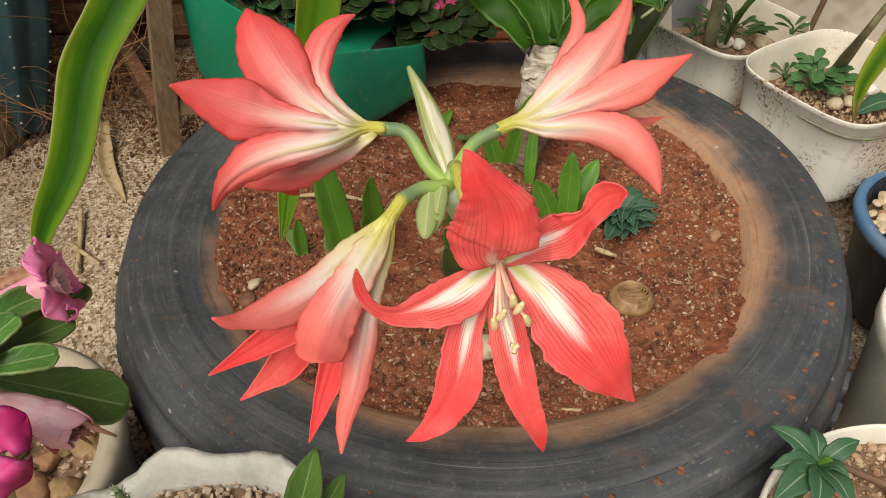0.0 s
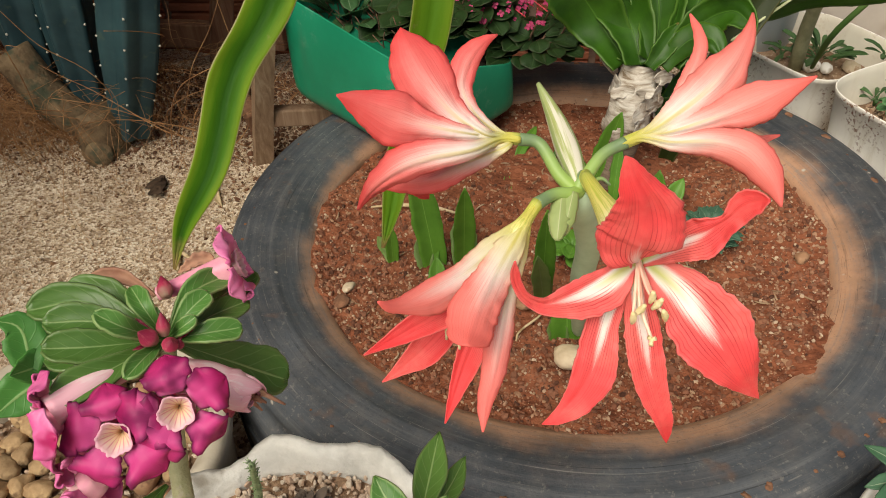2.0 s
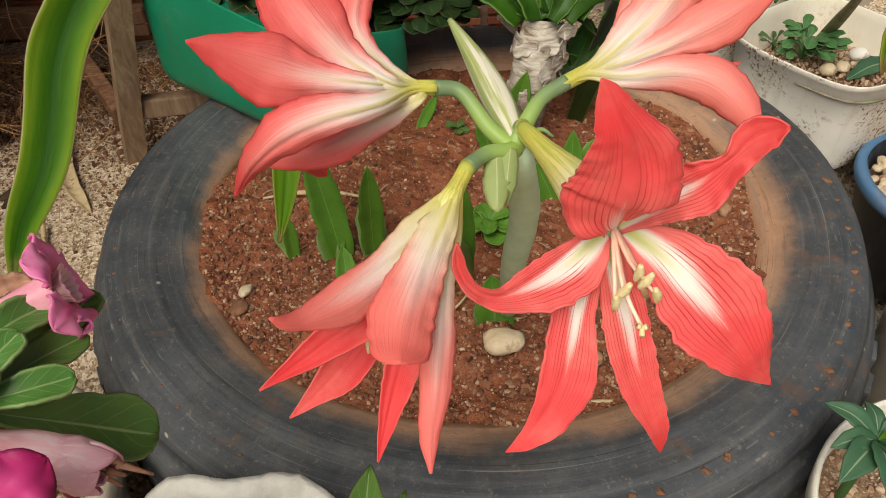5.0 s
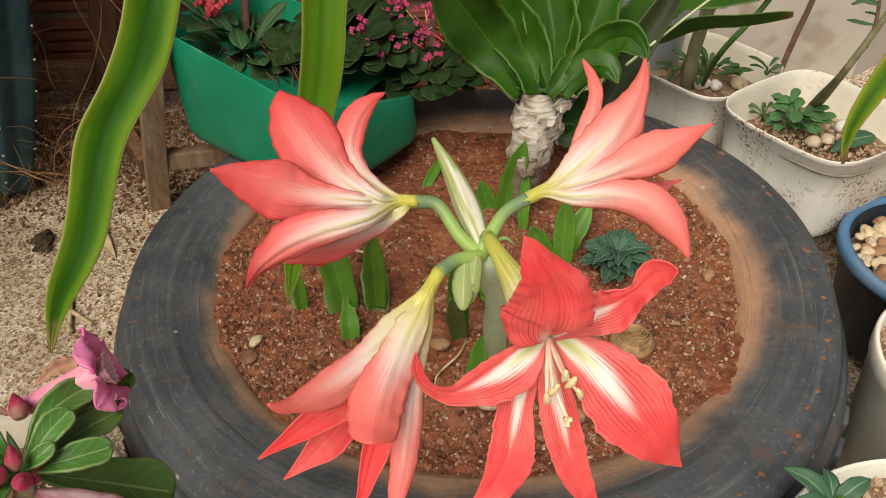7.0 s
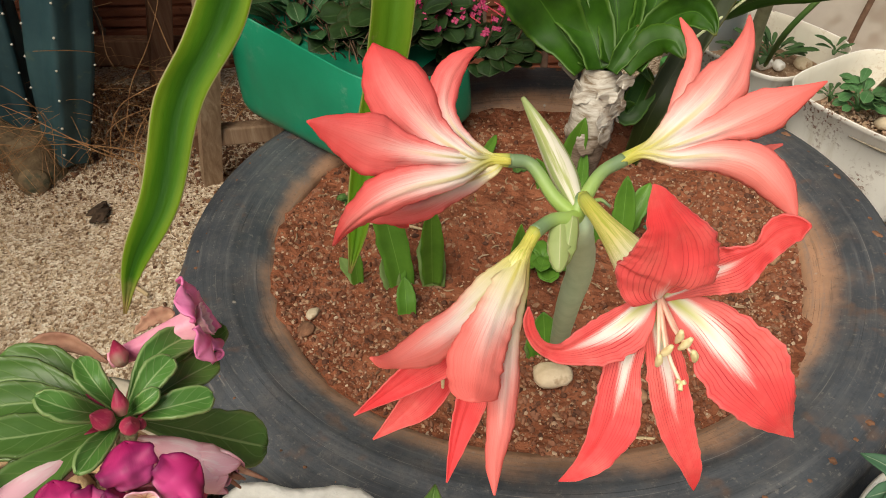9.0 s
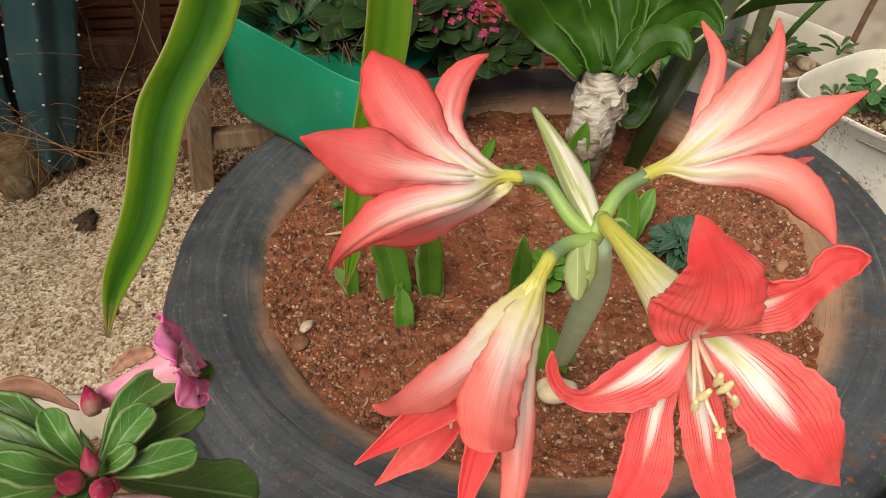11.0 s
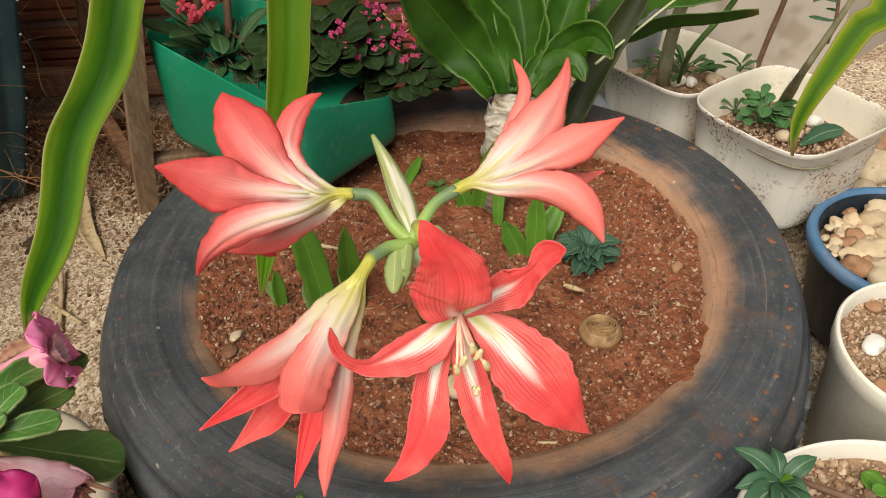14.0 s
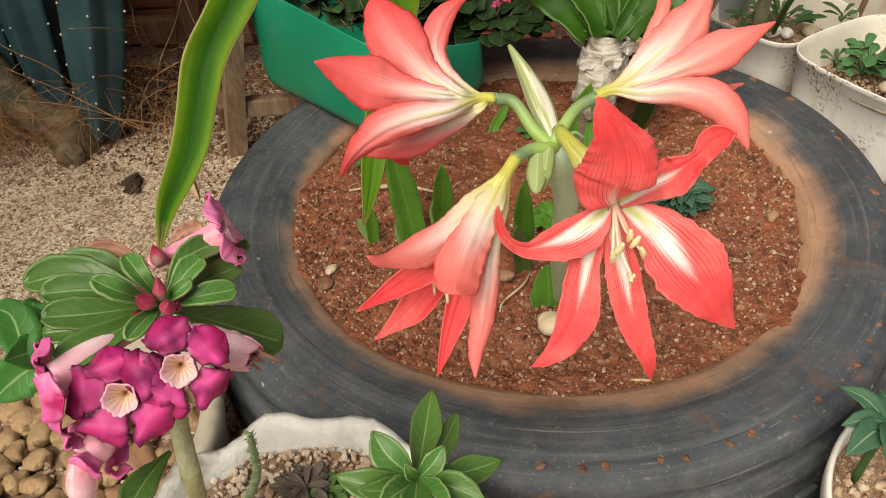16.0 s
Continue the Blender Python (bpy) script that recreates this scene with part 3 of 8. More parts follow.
# walls behind
def brick_material():
    k = Mat("ribbed_clay", 0.85, 0.2)
    col = k.ramp(k.noise(12.0, 6.0), (0.3, (0.12, 0.038, 0.021)), (0.7, (0.28, 0.100, 0.056)))
    col = k.mix(k.math("MULTIPLY", k.random(), 0.4), col, (0.14, 0.05, 0.03))
    col = k.mix(k.smooth(k.noise(30.0, 4.0), 0.62, 0.75), col, (0.05, 0.025, 0.018))
    k.base(col)
    k.bump(k.noise(90.0, 5.0), 0.5, 0.002)
    return k.m


CLAY = brick_material()
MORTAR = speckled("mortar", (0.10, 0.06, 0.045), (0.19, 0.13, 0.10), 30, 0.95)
GREY_WALL = speckled("grey_plaster", (0.42, 0.38, 0.34), (0.52, 0.47, 0.42), 6, 0.85, (0.36, 0.30, 0.25), 9.0, 0.3, 0.002)


def ribbed_brick():
    """A hollow clay block, lying, with grooves along its face (face towards -y)."""
    w, h, d = 0.188, 0.086, 0.09
    prof = []
    ribs = 5
    for i in range(ribs):
        z0 = -h / 2 + h * i / ribs
        z1 = z0 + h / ribs
        prof += [(-d / 2, z0 + 0.0015), (-d / 2, z1 - 0.0065), (-d / 2 + 0.005, z1 - 0.005), (-d / 2 + 0.005, z1 - 0.0015)]
    prof += [(d / 2, h / 2), (d / 2, -h / 2)]
    n = len(prof)
    verts = [(x, y, z) for x in (-w / 2, w / 2) for y, z in prof]
    faces = [(i, i + n, (i + 1) % n + n, (i + 1) % n) for i in range(n)] + [tuple(range(n)), tuple(range(2 * n - 1, n - 1, -1))]
    return verts, faces


def brick_wall():
    y0 = 1.10
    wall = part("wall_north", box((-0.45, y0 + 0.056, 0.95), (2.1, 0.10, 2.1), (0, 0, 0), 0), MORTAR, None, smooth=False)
    tagged(wall, "wall of ribbed red clay blocks, dark and stained", "wall", kind="structure")
    shape = ribbed_brick()
    first = None
    for row in range(11):
        for col in range(11):
            x = -1.38 + 0.2 * col + (0.1 if row % 2 else 0)
            z = 0.05 + 0.098 * row
            if first is None:
                first = part("brick", shape, CLAY, wall, smooth=False, at=(0, 0, 0))
                ob = first
            else:
                ob = new("brick", first.data)
                ob.parent = wall
            ob.location = (x, y0 + 0.045, z)
    return wall


brick_wall()


def wall_between(name, a, b, height, label):
    a, b = Vector(a), Vector(b)
    t = (b - a).normalized()
    out = Vector((-t.y, t.x, 0)) * 0.05
    base = [a, b, b + out, a + out]
    verts = [(p.x, p.y, 0.0) for p in base] + [(p.x, p.y, height) for p in base]
    ob = part(name, (verts, [(0, 1, 5, 4), (1, 2, 6, 5), (2, 3, 7, 6), (3, 0, 4, 7), (4, 5, 6, 7), (3, 2, 1, 0)]), GREY_WALL, None, smooth=False)
    return tagged(ob, label, "wall", kind="structure")


CORNER = (0.6409, 0.9795, 0.1120)
wall_between("wall_east", (0.26, 1.060, 0), CORNER, 0.9, "plain grey-beige plastered wall behind the tubs")
wall_between("wall_east_return", CORNER, (0.8850, 1.1535, 0.1120), 0.9, "plain grey-beige plastered wall running back")
# unseen wall added on the left, its height set to dim the sand
sky_blocker = part("wall_west", box((-1.12, -0.15, 0.67), (0.1, 2.5, 1.54), (0, 0, 0), 0.004), MORTAR, None, smooth=False)
tagged(sky_blocker, "unseen dark wall added on the west to block sky light", "wall", kind="structure")
# added slab out of view, keeps sky light off the back corner
shade_slab = part("ceiling", box((-0.74, 0.80, 1.25), (0.80, 0.66, 0.04), (0, 0, 0), 0.004), MORTAR, None, smooth=False)
tagged(shade_slab, "unseen dark slab added to shade the back corner", "ceiling", kind="structure")


# ---- the flowering plant in the tyre ----
SCAPE = speckled("scape_green", (0.42, 0.56, 0.36), (0.54, 0.67, 0.47), 60, 0.5, bump=0.1)


def stem_material():
    k = Mat("pedicel_green", 0.45, 0.4)
    _, v, _ = k.xyz(k.coord("UV"))
    col = k.ramp(k.math("ADD", v, k.math("MULTIPLY", k.noise(90.0), 0.2)), (0.1, (0.30, 0.44, 0.09)), (0.6, (0.27, 0.40, 0.12)), (0.95, (0.16, 0.24, 0.12)))
    k.base(col)
    k.bump(k.noise(200.0), 0.1, 0.001)
    return k.m


PEDICEL = stem_material()
SPATHE = leaf_material("papery_spathe", (0.26, 0.36, 0.12), (0.44, 0.50, 0.22), (0.56, 0.60, 0.34), 0.0, 0.5, (0.55, 0.55, 0.34), 0.0, 0.05)


def bud_material():
    k = Mat("bud_cream_green", 0.5, 0.35)
    uv = k.coord("UV")
    u, v, _ = k.xyz(uv)
    streak = k.noise(1.0, 4.0, 0.6, vec=k.stretch(uv, 9.0, 1.0, 1.0))
    col = k.mix(k.smooth(streak, 0.46, 0.6), (0.80, 0.76, 0.64), (0.42, 0.47, 0.17))
    seam = k.math("ABSOLUTE", k.math("SUBTRACT", k.math("FRACT", k.math("MULTIPLY", u, 3.0)), 0.5))
    col = k.mix(k.smooth(seam, 0.06, 0.16, 0.9, 0.0), col, (0.30, 0.38, 0.11))
    col = k.mix(k.smooth(v, 0.62, 0.95, 0.0, 0.9), col, (0.40, 0.48, 0.20))
    k.base(col)
    k.bump(streak, 0.3, 0.0012)
    k.thin(col, 0.2)
    return k.m


BUD = bud_material()
ANTHER = speckled("anther_cream", (0.74, 0.62, 0.30), (0.86, 0.78, 0.50), 300, 0.8)
FILAMENT = speckled("filament_pink", (0.85, 0.42, 0.32), (0.90, 0.70, 0.55), 60, 0.5)


def tube_material(name, pale):
    k = Mat(name, 0.5, 0.3)
    uv = k.coord("UV")
    _, v, _ = k.xyz(uv)
    streak = k.noise(1.0, 4.0, 0.6, vec=k.stretch(uv, 30.0, 1.6, 1.0))
    col = k.ramp(v, (0.0, (0.36, 0.40, 0.11)), (0.20, (0.60, 0.54, 0.12)), (0.6, (0.76, 0.68, 0.26)), (1.0, pale))
    col = k.mix(k.math("MULTIPLY", k.smooth(streak, 0.46, 0.56), k.smooth(v, 0.4, 1.0, 0.85, 0.25)), col, (0.42, 0.46, 0.06))
    k.base(col)
    return k.m


TUBE = tube_material("flower_tube", (0.90, 0.85, 0.66))
THROAT = tube_material("streaked_flower_tube", (0.93, 0.90, 0.76))

NODE = (0.0205, 0.2262, 0.4500)
FOOT = (0.0560, 0.4133, 0.1600)
plant = thing("amaryllis", FOOT, "amaryllis with four red and white striped trumpet flowers", "flower")
part("scape", tube([FOOT, (0.0359, 0.2946, 0.3327), (0.0328, 0.2618, 0.3924), NODE], [0.0066, 0.0066, 0.0064, 0.0060], 14), SCAPE, plant, "thick blue-green flower stalk")


def petal_sheet(stations, cup=0.2, ruffle=0.0, start=0.0, seed=0, nu=16, nv=56):
    """A petal along its midrib: stations are (x, y, z) in metres and its half widths on either side in millimetres."""
    pts = [Vector(q[:3]) for q in stations]
    run = [0.0]
    for p, q in zip(pts, pts[1:]):
        run.append(run[-1] + (q - p).length)
    one = [(r / run[-1], q[3] / 1000) for r, q in zip(run, stations)]
    two = [(r / run[-1], q[4] / 1000) for r, q in zip(run, stations)]
    mid = curve_points(pts, nv)
    rnd = random.Random(seed)
    ph = [rnd.uniform(0, 6.28) for _ in range(5)]
    widest = max(w for _, w in one + two)
    verts, uvs = [], []
    for i, m in enumerate(mid):
        s = i / nv
        t = (mid[min(i + 1, nv)] - mid[max(i - 1, 0)]).normalized()
        n = towards(m, (0.01, 0.0, 0.63))
        n = (n - t * n.dot(t)).normalized()
        side = t.cross(n)
        wl, wr = interp(one, s), interp(two, s)
        fade = math.sin(math.pi * min(1.0, s * 1.03))
        for j in range(nu + 1):
            v = 2 * j / nu - 1
            w = wl if v < 0 else wr
            k = 3.0 if v > 0 else 0.0
            rag = 0.09 * noise.noise((s * 9, ph[0] + k, 0.5)) + 0.085 * noise.noise((s * 27, ph[1] + k, 0.5)) + 0.05 * noise.noise((s * 70, ph[2] + k, 0.5))
            x = v * (1 + rag * v * v)
            pleat = 0.030 * widest * math.sin(10 * v + ph[3]) * fade + 0.05 * w * math.exp(-(v / 0.13) ** 2) * (1 if cup < 0 else -1)
            swell = 0.10 * widest * noise.noise((v * 1.8 + ph[4], s * 5.0, ph[0])) * fade + 0.03 * widest * noise.noise((v * 5.0 + ph[1], s * 14.0, ph[2])) * fade
            edge = ruffle * widest * abs(v) ** 2 * (math.sin(5.5 * 6.28 * s + (ph[0] if v > 0 else ph[1])) + 0.6 * math.sin(11.3 * 6.28 * s + ph[2])) * fade
            verts.append(m + side * (w * x) + n * (cup * w * (v * v - 0.2) + pleat + swell + edge))
            uvs.append((j / nu, start + (1 - start) * s))
    faces = [(i * (nu + 1) + j, i * (nu + 1) + j + 1, (i + 1) * (nu + 1) + j + 1, (i + 1) * (nu + 1) + j) for i in range(nv) for j in range(nu)]
    return verts, faces, uvs


def flower(name, base, joint, bend, petals, label, seed, funnel=0.022, wide=0.0038):
    """pedicel from the node by bend to base; petals: (stations, front side inner?, cup, ruffle, start)."""
    f = part(name, tube([NODE, joint, bend, base], [0.0031, 0.0027, 0.0025, 0.0027], 12, 22), PEDICEL, plant, label)
    c = sum((Vector(p[0][-1][:3]) for p in petals), Vector((0, 0, 0))) / len(petals)
    axis = (c - Vector(base)).normalized()
    b = Vector(base)
    part("flower_tube", tube([b - axis * 0.0006, b + axis * funnel * 0.3, b + axis * funnel * 0.65, b + axis * funnel], [0.0026, 0.0026, wide * 0.75, wide * 0.3], 18, 12), TUBE, f)
    outer = {2: PETAL_SALMON, 3: PETAL_DROOP}.get(seed, PETAL_OUT)
    for i, (stations, inner, cup, ruffle, start) in enumerate(petals):
        if start == 0.0 and (Vector(stations[0][:3]) - b).length < 0.012:
            rim = b + towards(b) * 0.0022 - axis * 0.0012
            x, y, z = rim.lerp(Vector(stations[0][:3]), 0.15)
            x2, y2, z2 = (b + axis * 0.006 + towards(b) * 0.0024).lerp(Vector(stations[1][:3]), 0.12)
            stations = [(x, y, z, 0.9, 0.9), (x2, y2, z2, 1.7, 1.7)] + stations[1:]
        elif start and seed != 4:
            x, y, z = b + axis * 0.002 - towards(b) * 0.0012
            stations, start = [(x, y, z, 0.9, 0.9)] + stations, 0.06
        part("petal", petal_sheet(stations, cup, ruffle, start, seed * 10 + i), [PETAL_IN, outer] if inner else [outer, PETAL_IN], f, solid=0.0005)
    return f


B1 = (-0.0032, 0.2427, 0.4639)
flower("flower", B1, (0.0130, 0.2315, 0.4550), (0.0052, 0.2420, 0.4622), [
    ([(-0.0193, 0.2443, 0.4625, 1.9, 1.9), (-0.0360, 0.2502, 0.4521, 4.1, 4.1), (-0.0466, 0.2512, 0.4364, 5.8, 5.8), (-0.0452, 0.2548, 0.4259, 3.2, 3.2), (-0.0436, 0.2566, 0.4214, 0.3, 0.3)], False, 0.2, 0.10, 0.35),
    ([(-0.0092, 0.2369, 0.4635, 1.7, 1.7), (-0.0222, 0.2393, 0.4554, 4.9, 4.4), (-0.0381, 0.2393, 0.4466, 6.5, 6.2), (-0.0515, 0.2412, 0.4420, 5.1, 5.1), (-0.0611, 0.2432, 0.4392, 2.1, 2.1), (-0.0659, 0.2459, 0.4367, 0.3, 0.3)], False, -0.25, 0.10, 0.25),
    ([(-0.0078, 0.2387, 0.4658, 1.7, 1.7), (-0.0209, 0.2439, 0.4748, 3.3, 2.6), (-0.0262, 0.2497, 0.4828, 5.3, 4.1), (-0.0250, 0.2560, 0.4895, 5.8, 4.8), (-0.0211, 0.2607, 0.4939, 4.8, 3.4), (-0.0169, 0.2643, 0.4966, 1.9, 1.9), (-0.0130, 0.2668, 0.4974, 0.2, 0.2)], False, -0.30, 0.03, 0.0),
    ([(-0.0073, 0.2345, 0.4690, 1.9, 1.9), (-0.0236, 0.2336, 0.4722, 3.5, 2.8), (-0.0388, 0.2319, 0.4765, 7.5, 5.6), (-0.0492, 0.2305, 0.4808, 11.7, 9.9), (-0.0590, 0.2295, 0.4861, 8.4, 6.3), (-0.0656, 0.2282, 0.4897, 4.7, 3.3), (-0.0714, 0.2265, 0.4926, 0.2, 0.2)], False, -0.35, 0.05, 0.0),
    ([(-0.0052, 0.2349, 0.4669, 2.1, 2.1), (-0.0174, 0.2364, 0.4702, 2.6, 3.0), (-0.0294, 0.2405, 0.4766, 6.6, 6.1), (-0.0399, 0.2471, 0.4859, 10.7, 11.4), (-0.0462, 0.2541, 0.4931, 10.6, 11.1), (-0.0498, 0.2594, 0.4987, 5.8, 6.8), (-0.0515, 0.2638, 0.5015, 0.2, 0.2)], False, -0.40, 0.03, 0.0),
    ([(-0.0057, 0.2329, 0.4675, 1.9, 1.9), (-0.0212, 0.2262, 0.4691, 3.2, 4.1), (-0.0361, 0.2207, 0.4691, 5.0, 7.7), (-0.0474, 0.2185, 0.4660, 5.7, 8.3), (-0.0568, 0.2188, 0.4587, 4.2, 5.9), (-0.0637, 0.2226, 0.4491, 2.4, 2.9), (-0.0700, 0.2274, 0.4373, 0.3, 0.3)], False, -0.55, 0.03, 0.0),
], "red and white trumpet flower seen from behind, turned away", 1)

B2 = (0.0394, 0.2432, 0.4628)
flower("flower", B2, (0.0258, 0.2335, 0.4562), (0.0312, 0.2394, 0.4601), [
    ([(0.0539, 0.2508, 0.4678, 1.5, 1.5), (0.0656, 0.2706, 0.4749, 3.6, 3.6), (0.0720, 0.2855, 0.4813, 2.6, 3.2), (0.0726, 0.2952, 0.4847, 2.1, 2.4), (0.0714, 0.3010, 0.4869, 1.4, 1.4), (0.0696, 0.3042, 0.4896, 0.3, 0.3)], False, -0.3, 0.05, 0.3),
    ([(0.0647, 0.2495, 0.4627, 1.5, 1.5), (0.0844, 0.2521, 0.4584, 3.5, 3.5), (0.0952, 0.2563, 0.4559, 2.6, 2.6), (0.1010, 0.2601, 0.4550, 1.3, 1.3), (0.1057, 0.2613, 0.4557, 0.3, 0.3)], False, -0.3, 0.12, 0.4),
    ([(0.0372, 0.2411, 0.4623, 1.9, 1.9), (0.0568, 0.2435, 0.4681, 3.3, 2.9), (0.0732, 0.2450, 0.4741, 6.0, 5.2), (0.0858, 0.2463, 0.4803, 7.4, 9.1), (0.0947, 0.2469, 0.4852, 3.8, 6.4), (0.1012, 0.2471, 0.4885, 1.4, 2.9), (0.1063, 0.2469, 0.4909, 0.2, 0.2)], False, -0.35, 0.03, 0.0),
    ([(0.0372, 0.2404, 0.4630, 1.9, 1.9), (0.0534, 0.2452, 0.4705, 4.3, 3.8), (0.0681, 0.2523, 0.4797, 9.1, 7.2), (0.0772, 0.2608, 0.4863, 8.1, 9.3), (0.0840, 0.2702, 0.4915, 4.0, 5.0), (0.0884, 0.2794, 0.4950, 2.0, 2.3), (0.0906, 0.2875, 0.4974, 0.3, 0.3)], False, -0.40, 0.03, 0.0),
    ([(0.0371, 0.2390, 0.4628, 1.9, 1.9), (0.0563, 0.2385, 0.4665, 2.4, 3.3), (0.0722, 0.2360, 0.4687, 5.4, 6.6), (0.0831, 0.2313, 0.4674, 7.5, 7.5), (0.0904, 0.2249, 0.4620, 5.8, 6.3), (0.0940, 0.2198, 0.4571, 2.3, 2.8), (0.0957, 0.2160, 0.4530, 0.2, 0.2)], False, -0.60, 0.03, 0.0),
], "coral trumpet flower turned to the back, seen from its side", 2)

B3 = (0.0044, 0.2136, 0.4538)
hanging = flower("flower", B3, (0.0178, 0.2227, 0.4518), (0.0109, 0.2197, 0.4537), [
    ([(-0.0026, 0.2039, 0.4465, 1.8, 1.8), (-0.0160, 0.1857, 0.4393, 5.7, 5.7), (-0.0288, 0.1734, 0.4348, 5.7, 6.3), (-0.0393, 0.1664, 0.4325, 4.4, 4.6), (-0.0476, 0.1610, 0.4308, 2.2, 2.6), (-0.0559, 0.1550, 0.4299, 0.2, 0.2)], True, 0.35, 0.03, 0.30),
    ([(-0.0028, 0.2054, 0.4452, 1.8, 1.8), (-0.0183, 0.1895, 0.4291, 6.3, 7.2), (-0.0303, 0.1777, 0.4184, 6.1, 8.2), (-0.0384, 0.1721, 0.4120, 6.2, 5.8), (-0.0459, 0.1681, 0.4069, 2.8, 2.8), (-0.0533, 0.1643, 0.4029, 0.2, 0.2)], True, 0.35, 0.04, 0.30),
    ([(-0.0011, 0.2055, 0.4450, 1.8, 1.8), (-0.0130, 0.1847, 0.4273, 5.4, 5.4), (-0.0192, 0.1718, 0.4158, 5.7, 4.6), (-0.0223, 0.1665, 0.4088, 4.9, 3.5), (-0.0253, 0.1594, 0.4018, 2.8, 2.1), (-0.0279, 0.1512, 0.3965, 0.2, 0.2)], True, 0.35, 0.04, 0.30),
    ([(0.0043, 0.2132, 0.4532, 2.0, 2.0), (-0.0022, 0.1989, 0.4458, 4.0, 4.4), (-0.0059, 0.1825, 0.4370, 3.9, 6.6), (-0.0085, 0.1659, 0.4290, 4.8, 5.0), (-0.0102, 0.1538, 0.4238, 3.9, 4.1), (-0.0121, 0.1442, 0.4199, 2.2, 3.0), (-0.0129, 0.1353, 0.4158, 0.2, 0.2)], False, -0.50, 0.02, 0.0),
    ([(0.0037, 0.2103, 0.4545, 1.8, 1.8), (-0.0053, 0.1932, 0.4488, 5.2, 5.6), (-0.0118, 0.1781, 0.4457, 6.8, 7.6), (-0.0161, 0.1652, 0.4445, 7.7, 9.6), (-0.0180, 0.1560, 0.4440, 7.8, 7.8), (-0.0185, 0.1510, 0.4447, 4.9, 5.3), (-0.0184, 0.1480, 0.4454, 0.8, 0.8)], False, -0.40, 0.05, 0.0),
    ([(0.0021, 0.2094, 0.4549, 2.4, 2.4), (-0.0102, 0.1941, 0.4482, 5.7, 5.2), (-0.0223, 0.1800, 0.4467, 6.8, 4.7), (-0.0328, 0.1687, 0.4487, 7.9, 4.1), (-0.0408, 0.1598, 0.4511, 2.8, 3.0), (-0.0451, 0.1558, 0.4545, 1.6, 1.8), (-0.0481, 0.1545, 0.4581, 0.2, 0.2)], False, -0.45, 0.03, 0.0),
], "coral-red trumpet flower hanging down, half closed", 3, 0.022, 0.0050)
for i, (top, tip) in enumerate((((-0.0285, 0.1793, 0.4253), (-0.0287, 0.1754, 0.4166)), ((-0.0240, 0.1750, 0.4255), (-0.0233, 0.1708, 0.4167)))):
    part("stamen", tube([B3, Vector(B3).lerp(Vector(top), 0.6) + Vector((0, 0.010, -0.003)), top], [0.0005, 0.0004, 0.0004], 6, 10), FILAMENT, hanging)
    part("anther", tube([top, Vector(top).lerp(Vector(tip), 0.5), tip], [0.0005, 0.0008, 0.0005], 8, 6), ANTHER, hanging, "cream hanging anther" if i == 0 else "")

